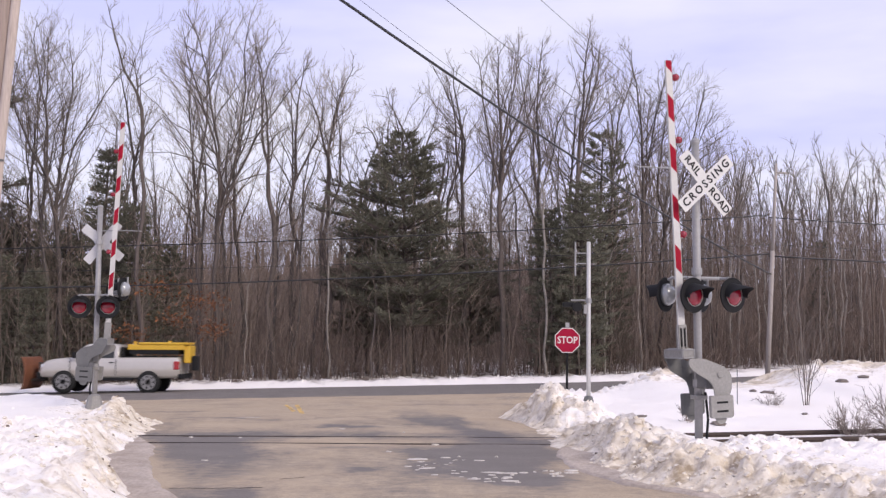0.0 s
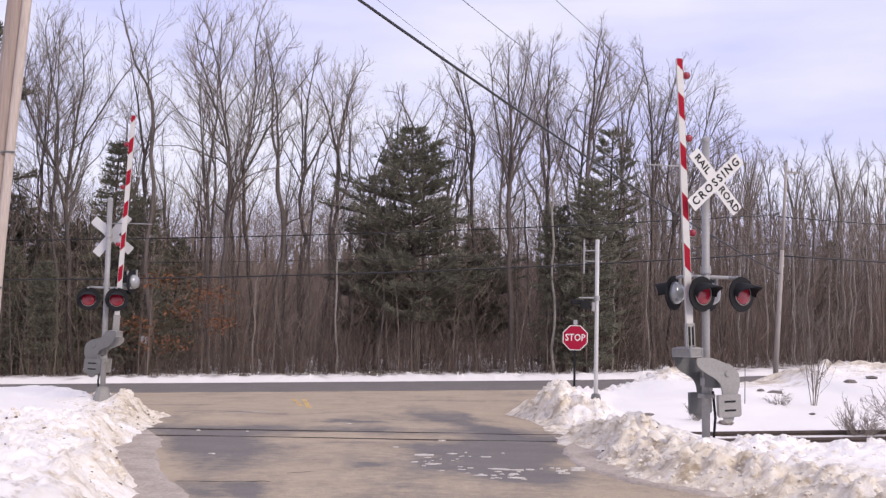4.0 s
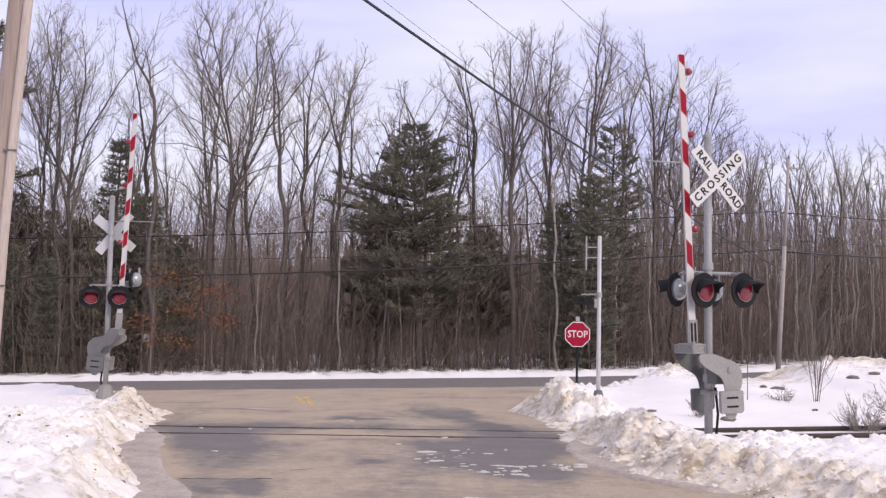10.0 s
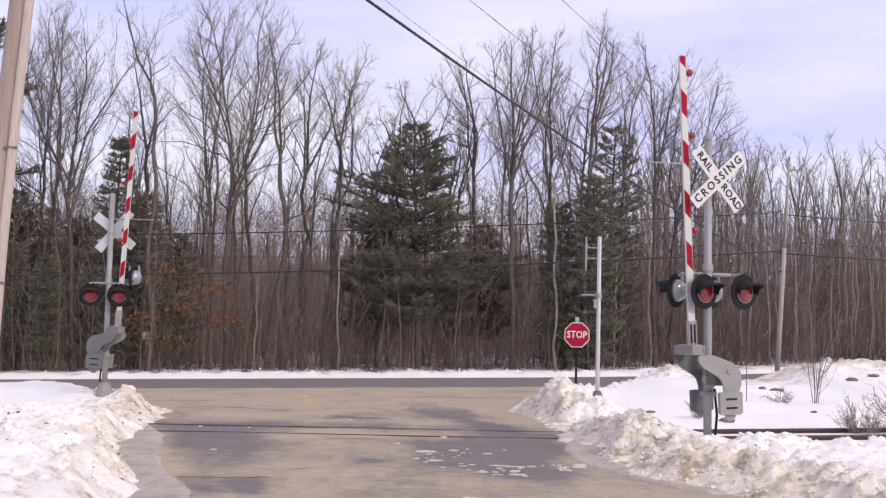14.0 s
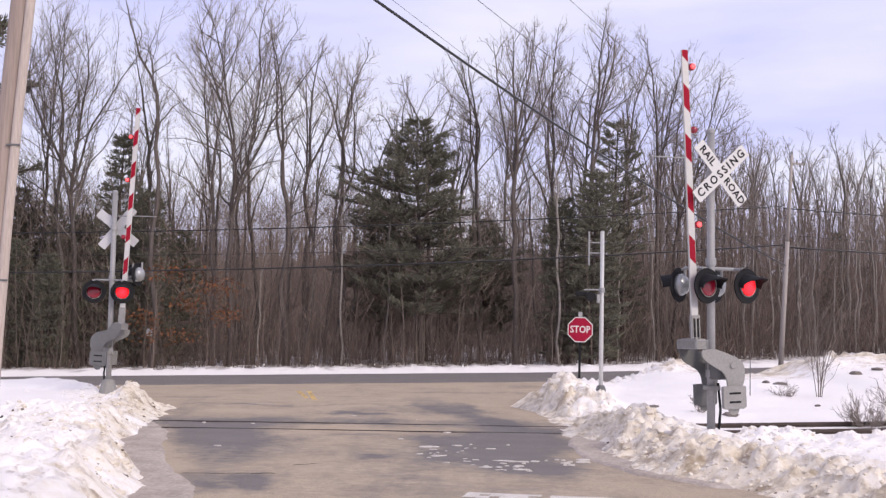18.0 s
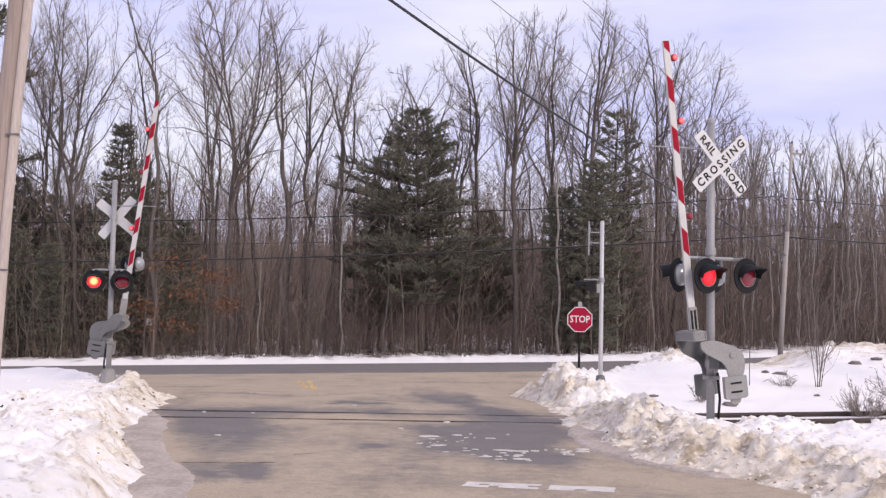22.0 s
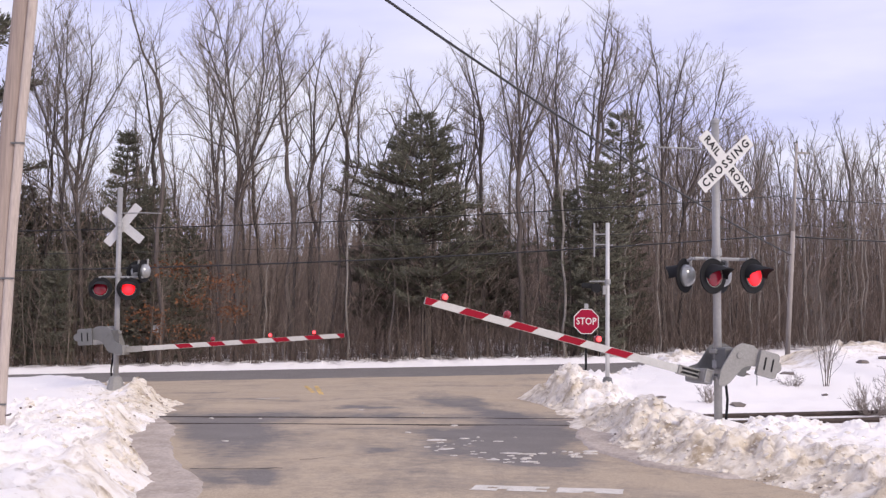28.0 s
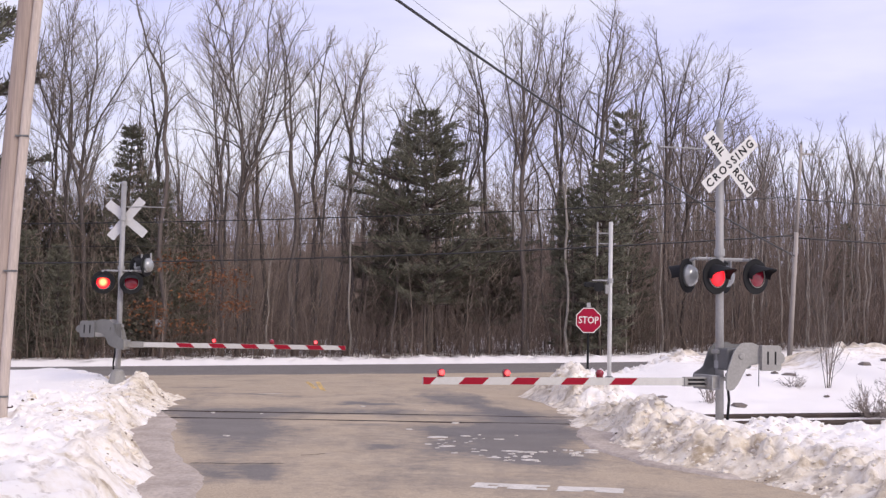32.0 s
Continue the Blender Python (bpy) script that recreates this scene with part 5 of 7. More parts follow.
def far_woods():
    """Slender stems and twiggy thicket that close the wood behind the first row."""
    rng = random.Random(17)
    stems, thin = Geo(), Geo()
    for k in range(2200):
        x = rng.uniform(-42, 48)
        y = 57 + (rng.random() ** 0.62) * 74 + max(0, 0.5 * (x - 14))
        H = rng.uniform(5.5, 12.5) * (1.0 + 0.004 * (y - 55)) * (0.92 if x > 12 else 1)
        p = Vector((x, y, grade(x, y)))
        r = rng.uniform(0.018, 0.060)
        pts, d = wander(rng, p, Vector((rng.gauss(0, 0.09), rng.gauss(0, 0.09), 1)).normalized(), H, 4, 0.07, 0.02)
        stems.tube(pts, [r, r * 0.85, r * 0.65, r * 0.45, 0.012], 4, False)
        for b in range(rng.randint(7, 12)):
            v = rng.uniform(0.8, 3.999)
            j = int(v)
            q = pts[j].lerp(pts[j + 1], v - j)
            bp, _ = wander(rng, q, sprout(rng, (pts[j + 1] - pts[j]).normalized(), rng.uniform(0.4, 0.9)), rng.uniform(0.8, 2.2), 3, 0.12, 0.08)
            thin.tube(bp, [0.016, 0.013, 0.010, 0.007], 3, False)
    for k in range(60000):
        x = rng.uniform(-36, 36)
        y = rng.uniform(55, 80) + max(0, 0.55 * (x - 10))
        q = Vector((x, y, grade(x, y) + 0.2 + (8.2 if x > 12 else 9.5) * rng.random() ** 1.2))
        d = Vector((rng.gauss(0, 0.75), rng.gauss(0, 0.7), 1.0 if x < 10 else 1.6)).normalized()
        thin.tube([q, q + d * rng.uniform(0.5, 1.7)], [rng.uniform(0.008, 0.016), 0.005], 3, False)
    for k in range(80):
        x = rng.uniform(-22, 13)
        y = highway_y(x) + rng.uniform(8.2, 11.0)
        pts, d = wander(rng, Vector((x, y, grade(x, y))), Vector((rng.gauss(0, 0.06), rng.gauss(0, 0.06), 1)).normalized(), rng.uniform(2.5, 7.5), 5, 0.05, 0.02)
        r = rng.uniform(0.012, 0.028)
        stems.tube(pts, [r, r * 0.9, r * 0.75, r * 0.6, r * 0.45, 0.006], 4, False)
        for b in range(6):
            q, dd = along(pts, rng.uniform(0.3, 0.98))
            bp, _ = wander(rng, q, sprout(rng, dd, rng.uniform(0.4, 0.9)), rng.uniform(0.5, 1.6), 3, 0.12, 0.06)
            stems.tube(bp, [0.011, 0.009, 0.007, 0.005], 3, False)
    ob = part("far_woods", stems, THICKET)
    tagged(ob, "dense grey-brown stand of slender bare stems", "woods", kind="stuff")
    tagged(part("twig_thicket", thin, TWIGLET), "brown haze of fine twigs between the stems", "woods", kind="stuff")
    brush = Geo()
    for k in range(4200):
        x = rng.uniform(-34, 40)
        ho = rng.uniform(8.4, 20) if k % 3 else rng.uniform(8.0, 11)
        y = highway_y(min(x, 34)) + ho * (1.0 if x < 8 else 1.25)
        p = Vector((x, y, grade(x, y) + 0.05))
        H = (0.5 + rng.expovariate(0.75)) * (0.6 + 0.5 * smoothstep(8, 12, ho))
        H = min(H, 5.5)
        pts, d = wander(rng, p, Vector((rng.gauss(0, 0.16), rng.gauss(0, 0.16), 1)).normalized(), H, 3, 0.08, 0.01)
        brush.tube(pts, [0.011, 0.009, 0.007, 0.005], 3, False)
        for b in range(3):
            v = rng.uniform(0.6, 2.999)
            j = int(v)
            q = pts[j].lerp(pts[j + 1], v - j)
            bp, _ = wander(rng, q, sprout(rng, (pts[j + 1] - pts[j]).normalized(), rng.uniform(0.4, 0.9)), H * rng.uniform(0.25, 0.5), 2, 0.12, 0.05)
            brush.tube(bp, [0.007, 0.006, 0.004], 3, False)
    ob = part("underbrush", brush, BRUSH)
    tagged(ob, "brown twiggy underbrush along the wood's edge", "brush", kind="stuff")
    leaves = Geo()
    for k in range(1150):
        c = rng.choice(((-13.2, 53.5, 4.4, 1.6, 0.8), (-12.0, 53.2, 2.9, 1.2, 0.7), (-11.0, 53.8, 3.8, 1.0, 0.5), (-13.0, 53.0, 1.4, 1.8, 0.5), (-10.4, 53.6, 2.4, 0.7, 0.5), (-14.4, 53.5, 2.2, 1.0, 0.8)))
        p = Vector((c[0] + rng.gauss(0, c[3] * 0.55), c[1] + rng.gauss(0, 0.6), c[2] + rng.gauss(0, c[4] * 0.30) + 0.25 * math.sin(k % 7)))
        a = Vector((rng.gauss(0, 1), rng.gauss(0, 1), rng.gauss(0, 0.6))).normalized()
        b = sprout(rng, a, 1.57)
        s = rng.uniform(0.05, 0.11)
        leaves.add([tuple(p - a * s), tuple(p + b * s * 0.5), tuple(p + a * s), tuple(p - b * s * 0.5)], [(0, 1, 2, 3)])
    ob = part("dry_leaves", leaves, DEADLEAF)
    tagged(ob, "rusty orange beech leaves still on low twigs", "leaves", kind="stuff")
    ridge = Geo()
    verts, faces = [], []
    n = 1500
    for k in range(n + 1):
        a = radians(-75 + 150 * k / n)
        x, y = 135 * math.sin(a), 135 * math.cos(a)
        h = 10.0 - 2.0 * smoothstep(0.16, 0.24, a) + 2.0 * fbm(a * 9, 1, 1, 4) + 4.5 * rng.random() ** 2.5
        verts += [(x, y, -2), (x, y, h)]
    faces = [(2 * k, 2 * k + 2, 2 * k + 3, 2 * k + 1) for k in range(n)]
    ridge.add(verts, faces)
    tagged(part("backdrop", ridge, RIDGE), "distant wall of grey winter woods", "woods", kind="structure")


far_woods()


# ---- poles and wires ----
def hanging(p, q, sag, n=24):
    p, q = Vector(p), Vector(q)
    return [p.lerp(q, k / n) - Vector((0, 0, 4 * sag * (k / n) * (1 - k / n))) for k in range(n + 1)]


near_pole = tagged(new("utility_pole"), "leaning weathered wooden utility pole in the snow bank", "utility pole", "utility poles")
near_pole.matrix_basis = pose(-6.08, 15.0, 0.0)
NEAR_LINE = [(-0.01, -0.4), (0.0, 0.44), (0.02, 1.3), (0.085, 3.1), (0.17, 4.65), (0.27, 6.18), (0.56, 10.2)]
part("pole", Geo().tube([(x, 0, z) for x, z in NEAR_LINE], [0.162, 0.160, 0.158, 0.152, 0.147, 0.142, 0.13], 18), POLEWOOD, near_pole, smooth=True)
guard = Geo().tube([(x + 0.158, -0.10, z) for x, z in NEAR_LINE], [0.066, 0.066, 0.066, 0.066, 0.064, 0.062, 0.06], 12)
part("cable_guard", guard, GUARD, near_pole, "pale half-round cable guard strapped along the pole", True)
for z, x in ((0.75, 0.005), (2.4, 0.058), (4.2, 0.145)):
    part("guard_strap", Geo().box(x + 0.06, -0.172, z - 0.012, x + 0.235, -0.12, z + 0.012, 0.004), GREYDK, near_pole, "thin metal strap")
part("step_bolt", Geo().tube([(0.18, -0.10, 0.60), (0.29, -0.12, 0.61), (0.30, -0.12, 0.63)], [0.010, 0.010, 0.016], 8), STEEL, near_pole, "dark bolt end")
part("crossarm", Geo().box(-0.7, -0.06, 9.55, 1.7, 0.06, 9.67, 0.01), POLEWOOD, near_pole)

far_pole = tagged(new("utility_pole"), "grey wooden utility pole beside the highway", "utility pole", "utility poles")
far_pole.matrix_basis = pose(15.33, 52.0, 0.3, 0, 3.4, 0)
part("pole", Geo().tube([(0, 0, -0.4), (0, 0, 3), (0, 0, 5.9)], [0.12, 0.107, 0.096], 12), POLEGREY, far_pole, smooth=True)
part("pole_top", Geo().tube([(0, 0.02, 5.8), (0, 0.02, 8), (0, 0.02, 10.0)], [0.085, 0.075, 0.06], 10), POLEGREY, far_pole, "thinner upper length of the pole", True)
part("crossarm", Geo().box(0.0, -0.05, 9.52, 0.56, 0.05, 9.60, 0.01), POLEGREY, far_pole, "short side arm")
for ix, iz in ((0.24, 9.60), (0.52, 9.60), (0.40, 9.42), (0.0, 9.98)):
    part("insulator", Geo().lathe([(0.025, iz), (0.045, iz + 0.04), (0.03, iz + 0.08), (0.04, iz + 0.12), (0.01, iz + 0.16)], Matrix.Translation((ix, 0, 0)), 8), GREYDK, far_pole, "dark insulator")

for label, a, b, sag, r in (
    ("thick black overhead cable from pole to pole", (-5.45, 15, 9.40), (15.6, 52, 5.1), 0.42, 0.030),
    ("thin overhead power wire", (-4.5, 15, 10.25), (15.8, 52, 7.0), 0.5, 0.007),
    ("thin overhead power wire", (-6.25, 15, 13.75), (16.2, 52, 8.5), 0.5, 0.007),
    ("thin overhead power wire", (-4.0, 15, 8.75), (15.6, 52, 4.5), 0.4, 0.004),
    ("black telephone cable along the highway", (-46, 50, 4.15), (15.5, 52, 6.05), 0.82, 0.030),
    ("black telephone cable along the highway", (15.5, 52, 5.95), (62, 66, 7.2), 0.6, 0.030),
    ("thin overhead wire along the highway", (-46, 50, 5.75), (15.5, 52, 7.85), 0.72, 0.022),
    ("thin overhead wire along the highway", (15.5, 52, 7.75), (62, 66, 9.0), 0.6, 0.022),
    ("thin overhead wire along the highway", (-46, 50, 4.9), (15.5, 52, 6.5), 0.7, 0.010),
    ("thin overhead wire along the highway", (15.5, 52, 6.5), (62, 66, 7.8), 0.6, 0.010),
):
    g = Geo().tube(hanging(a, b, sag), [r] * 25, 6)
    tagged(part("overhead_wire", g, CABLE, smooth=True), label, "wire", "overhead wires")


# ---- stop sign and small mast ----
def octagon(r):
    return [(r * math.cos(radians(22.5 + 45 * k)), r * math.sin(radians(22.5 + 45 * k))) for k in range(8)]


stop = tagged(new("stop_sign"), "red octagonal stop sign on a dark steel post", "stop sign")
stop.matrix_basis = pose(4.08, 34.6, 0.2, 0, 0.5, 0)
part("post", Geo().box(-0.02, 0.0, -0.4, 0.02, 0.03, 1.4).box(-0.034, 0.027, -0.4, -0.016, 0.045, 1.4).box(0.016, 0.027, -0.4, 0.034, 0.045, 1.4), BLACK, stop, "dark green steel post")
face = part("sign_face", Geo().prism(octagon(0.412), 0.0, 0.004, XZ), WHITE, stop, "white border of the sign", m=pose(0, -0.002, 1.74))
part("red_field", Geo().prism(octagon(0.385), 0.0045, 0.0065, XZ), SIGNRED, face, "red field")
ob = new("lettering", text_mesh("STOP", 0.30, WHITE))
ob.parent = face
ob.matrix_basis = pose(0, -0.008, 0, 90, 0, 0) @ Matrix.Diagonal((0.86, 1.0, 1, 1))
tagged(ob, "white capital letters STOP")
part("top_bracket", Geo().box(-0.06, -0.01, 2.13, 0.06, 0.02, 2.28, 0.005), GALV, stop, "small pale plate above the sign")

mast = tagged(new("antenna_mast"), "thin aluminium mast with side antenna and brackets", "mast")
mast.matrix_basis = pose(3.83, 28.0, 0.24, 0, 0.3, 0)
part("pole", Geo().tube([(0, 0, -0.3), (0, 0, 2), (0, 0, 4.12)], [0.055, 0.052, 0.05], 12), SIGNBACK, mast, smooth=True)
part("base", Geo().lathe([(0.13, -0.4), (0.125, 0.20), (0.10, 0.30), (0.06, 0.32)], Matrix.Identity(4), 10), GREYDK, mast, "dark grey cast base")
ant = Geo().tube([(-0.33, 0, 3.27), (-0.33, 0, 4.12)], [0.022, 0.022], 8)
ant.tube([(0, 0, 3.84), (-0.33, 0, 3.84)], [0.014, 0.014], 6).tube([(0, 0, 3.58), (-0.33, 0, 3.58)], [0.014, 0.014], 6)
part("antenna", ant, ALU, mast, "short vertical antenna on two brackets")
part("lamp_arm", Geo().tube([(0.07, 0, 2.66), (-0.14, 0, 2.67), (-0.44, 0, 2.66)], [0.02] * 3, 8), GALV, mast)
hood = Geo().box(-0.64, -0.12, 2.50, -0.36, 0.10, 2.62, 0.03)
hood.lathe([(0.06, -0.14), (0.105, -0.10), (0.115, 0.0), (0.12, 0.22)], pose(-0.30, 0, 2.50) @ XZ, 14)
part("hooded_lamp", hood, BLACK, mast, "black hooded lamp seen from behind")
part("junction_box", Geo().box(-0.13, -0.08, 2.34, -0.05, 0.03, 2.56, 0.01), GALV, mast, "small metal junction box")
part("clamp", Geo().lathe([(0.075, 2.60), (0.075, 2.72)], Matrix.Identity(4), 12), GALV, mast)



# ---- vehicles (local +x is forwards) ----
PAINT_SILVER = material("silver_car_paint", (0.54, 0.515, 0.485), (0.62, 0.595, 0.56), 0.8, 0.28, 0.5, coat=0.6, speck=0.0)
PAINT_GREY = material("dark_grey_car_paint", (0.020, 0.0175, 0.0195), (0.028, 0.0245, 0.027), 0.8, 0.35, 0.2, coat=0.4, speck=0.0)
PAINT_TAN = material("dusty_beige_truck_paint", (0.48, 0.45, 0.405), (0.58, 0.545, 0.50), 0.9, 0.28, 0.4, coat=0.4, speck=0.03)
PAINT_DARK = material("near_black_truck_paint", (0.008, 0.008, 0.010), (0.013, 0.013, 0.015), 0.8, 0.4, 0.0, coat=0.25, speck=0.0)
PLOW = material("yellow_painted_steel", (0.55, 0.32, 0.02), (0.72, 0.46, 0.05), 4.0, 0.5)
PLOWRUST = material("rusty_yellow_plough", (0.09, 0.026, 0.022), (0.30, 0.12, 0.05), 1.6, 0.7)
TYRE = material("tyre_rubber", (0.012, 0.012, 0.013), (0.03, 0.03, 0.03), 9.0, 0.85)
RIM = material("alloy_rim", (0.22, 0.215, 0.21), (0.34, 0.33, 0.32), 3.0, 0.4, 0.6, speck=0.05)
CARGLASS = material("tinted_car_glass", (0.012, 0.013, 0.014), (0.03, 0.032, 0.034), 2.0, 0.34, 0.0, speck=0.0)
# glass whose pale base colour stands for the sky reflected in it
PALEGLASS = material("sky_lit_car_glass", (0.22, 0.22, 0.22), (0.34, 0.34, 0.34), 2.5, 0.08, 0.0, coat=1.0, speck=0.0)
TAIL = material("red_tail_light", (0.28, 0.008, 0.012), (0.42, 0.014, 0.022), 12.0, 0.25, coat=0.4)
HEAD = material("clear_headlight", (0.55, 0.56, 0.58), (0.75, 0.76, 0.78), 9.0, 0.15, 0.3, coat=0.8)


def smooth_line(pts, n=5):
    """A rounded line through points (Catmull-Rom)."""
    out = []
    k = len(pts)
    for i in range(k - 1):
        p0, p1, p2, p3 = (Vector(pts[max(0, i - 1)]), Vector(pts[i]), Vector(pts[i + 1]), Vector(pts[min(k - 1, i + 2)]))
        for j in range(n):
            t = j / n
            out.append(0.5 * ((2 * p1) + (p2 - p0) * t + (2 * p0 - 5 * p1 + 4 * p2 - p3) * t * t + (3 * p1 - p0 - 3 * p2 + p3) * t ** 3))
    out.append(Vector(pts[-1]))
    return out


def wheel(parent, x, y, r, w):
    side = -1 if y < 0 else 1
    m = pose(x, y, r)
    ax = Matrix(((1, 0, 0, 0), (0, 0, side, 0), (0, 1, 0, 0), (0, 0, 0, 1)))
    g = Geo().lathe([(r * 0.66, -w / 2), (r * 0.94, -w / 2), (r, -w * 0.36), (r, w * 0.36), (r * 0.94, w / 2), (r * 0.66, w / 2)], ax, 26)
    ty = part("wheel", g, TYRE, parent, "black rubber tyre", True, m)
    part("wheel_disc", Geo().lathe([(r * 0.66, w * 0.40), (r * 0.64, w / 2 + 0.004), (r * 0.58, w * 0.42), (r * 0.18, w * 0.40), (r * 0.15, w * 0.46), (r * 0.02, w * 0.46)], ax, 26), BLACK, ty)
    sp = Geo()
    for k in range(7):
        a = 2 * math.pi * k / 7
        sp.box(0.0, -0.045 * r / 0.33, 0, r * 0.62, 0.045 * r / 0.33, 0.02, 0, ax @ Matrix.Rotation(a, 4, "Z") @ Matrix.Translation((0, 0, w * 0.45)))
    sp.lathe([(r * 0.655, w * 0.47), (r * 0.655, w / 2 + 0.012), (r * 0.57, w / 2 + 0.012), (r * 0.57, w * 0.47)], ax, 26)
    part("rim", sp, RIM, ty, "pale spoked alloy rim")


def shell(profile_low, profile_high, half, nose=0.12):
    """A body skin between a sill line and a top line (both x, z at equal stations), curved in at the sides and ends."""
    n = len(profile_low)
    g = Geo()
    rows = []
    x0, x1 = profile_low[0][0], profile_low[-1][0]
    for (xl, zl), (xh, zh) in zip(profile_low, profile_high):
        e = min(1.0, min(xl - x0, x1 - xl) / 0.55)
        hw = half * (1 - nose * (1 - e) ** 2)
        dz = zh - zl
        ring = []
        for fy, fz in ((1.0 * 0.93, 0.0), (0.985, 0.14), (1.0, 0.45), (0.985, 0.72), (0.93, 0.93), (0.80, 1.0), (0.4, 1.012), (0.0, 1.018)):
            ring.append((xl + (xh - xl) * fz, hw * fy, zl + dz * fz))
        ring += [(x, -y, z) for x, y, z in ring[-2::-1]]
        rows.append(ring)
    k = len(rows[0])
    verts = [p for r in rows for p in r]
    faces = [(i * k + j, (i + 1) * k + j, (i + 1) * k + j + 1, i * k + j + 1) for i in range(n - 1) for j in range(k - 1)]
    faces += [tuple(range(k)), tuple((n - 1) * k + j for j in range(k))[::-1]]
    faces += [(i * k, i * k + k - 1, (i + 1) * k + k - 1, (i + 1) * k) for i in range(n - 1)]
    g.add(verts, faces)
    return g


def arch_shade(parent, x, half, r, sill):
    """Black plates on both flanks, down to the sill, for the shade in the wheel arches."""
    for s in (-1, 1):
        poly = [(x + r * math.cos(a), max(sill, 0.02 + r * 0.98 * math.sin(a) + r * 0.12)) for a in [radians(-4 + 188 * k / 20) for k in range(21)]]
        part("wheel_arch", Geo().prism(poly, -s * half - 0.012, -s * half + 0.012, XZ), BLACK, parent)


def side_windows(parent, panes, half_low, half_top, zl, zt, glass=CARGLASS):
    """Glass panes set a little proud of the cabin's flanks."""
    for s in (-1, 1):
        for poly in panes:
            verts = []
            for t in (0.0, 0.012):
                for x, z in poly:
                    y = half_low + (half_top - half_low) * (z - zl) / (zt - zl) + t
                    verts.append((x, s * y, z))
            n = len(poly)
            faces = [tuple(range(n)), tuple(range(n, 2 * n))[::-1]] + [(i, (i + 1) % n, n + (i + 1) % n, n + i) for i in range(n)]
            g = Geo()
            g.add(verts, faces)
            part("side_window", g, glass, parent, "side window pane")


def cabin(stations, half_low, half_top, zl):
    """A greenhouse: stations of (x, roof height), narrowing upwards."""
    g = Geo()
    rows = []
    zt = max(z for _, z in stations)
    for x, z in stations:
        f = (z - zl) / (zt - zl)
        hw = half_low + (half_top - half_low) * f
        rows.append([(x, half_low, zl), (x, hw, z - 0.05 * f), (x, hw - 0.07, z), (x, 0, z + 0.012 * f), (x, -hw + 0.07, z), (x, -hw, z - 0.05 * f), (x, -half_low, zl)])
    k = 7
    verts = [p for r in rows for p in r]
    faces = [(i * k + j, (i + 1) * k + j, (i + 1) * k + j + 1, i * k + j + 1) for i in range(len(rows) - 1) for j in range(k - 1)]
    faces += [tuple(range(k)), tuple((len(rows) - 1) * k + j for j in range(k))[::-1]]
    g.add(verts, faces)
    return g


def hatchback():
    car = tagged(new("hatchback_car"), "dark grey five-door hatchback with alloy wheels", "car")
    top = smooth_line([(-2.10, 0.60), (-2.09, 0.80), (-1.95, 0.94), (-1.4, 0.95), (0.0, 0.92), (0.85, 0.91), (1.4, 0.84), (1.88, 0.72), (2.08, 0.56)], 4)
    low = [(x, 0.23 if -1.8 < x < 1.8 else 0.30) for x, _ in top]
    part("body", shell(low, [tuple(p) for p in top], 0.86), PAINT_GREY, car, smooth=True)
    roof = smooth_line([(-2.05, 0.93), (-1.82, 1.14), (-1.42, 1.32), (-0.75, 1.42), (0.0, 1.42), (0.42, 1.33), (1.08, 0.94)], 4)
    part("cabin", cabin([tuple(p) for p in roof], 0.81, 0.60, 0.89), PAINT_GREY, car, smooth=True)
    # door panes with the sky's reflection painted in
    side_windows(car, [[(-1.0, 0.99), (-0.28, 0.98), (-0.28, 1.30), (-0.88, 1.29)], [(-0.18, 0.98), (0.72, 0.97), (0.36, 1.24), (0.12, 1.31), (-0.18, 1.31)]], 0.815, 0.60, 0.89, 1.42, PALEGLASS)
    side_windows(car, [[(-1.55, 1.02), (-1.1, 1.0), (-0.98, 1.26), (-1.36, 1.20)]], 0.815, 0.60, 0.89, 1.42)
    wind = Geo()
    wind.add([(1.11, 0.68, 0.97), (0.45, 0.52, 1.345), (0.45, -0.52, 1.345), (1.11, -0.68, 0.97)], [(0, 1, 2, 3)])
    part("windscreen", wind, CARGLASS, car)
    for x in (-1.28, 1.30):
        arch_shade(car, x, 0.858, 0.37, 0.24)
        for s in (-1, 1):
            wheel(car, x, s * 0.80, 0.315, 0.2)
    for s in (-1, 1):
        part("headlight", Geo().box(1.62, s * 0.68 - 0.13, 0.70, 1.95, s * 0.68 + 0.13, 0.80, 0.03), HEAD, car, "clear headlight")
        part("tail_light", Geo().box(-2.12, s * 0.70 - 0.12, 0.80, -1.80, s * 0.70 + 0.15, 0.93, 0.03), HEAD, car, "pale tail light")
        part("wing_mirror", Geo().box(0.62, s * 0.92 - 0.08, 0.95, 0.78, s * 0.92 + 0.08, 1.07, 0.03), PAINT_GREY, car)
        for x in (-0.85, 0.02):
            part("door_handle", Geo().box(x - 0.09, s * 0.86 - 0.02, 0.80, x + 0.09, s * 0.86 + 0.015, 0.83, 0.008), PAINT_GREY, car)
    part("spoiler", Geo().box(-2.0, -0.55, 1.22, -1.55, 0.55, 1.27, 0.02), PAINT_GREY, car)
    part("sill", Geo().box(-0.9, -0.855, 0.2, 0.9, 0.855, 0.28, 0.02), BLACK, car)
    return car


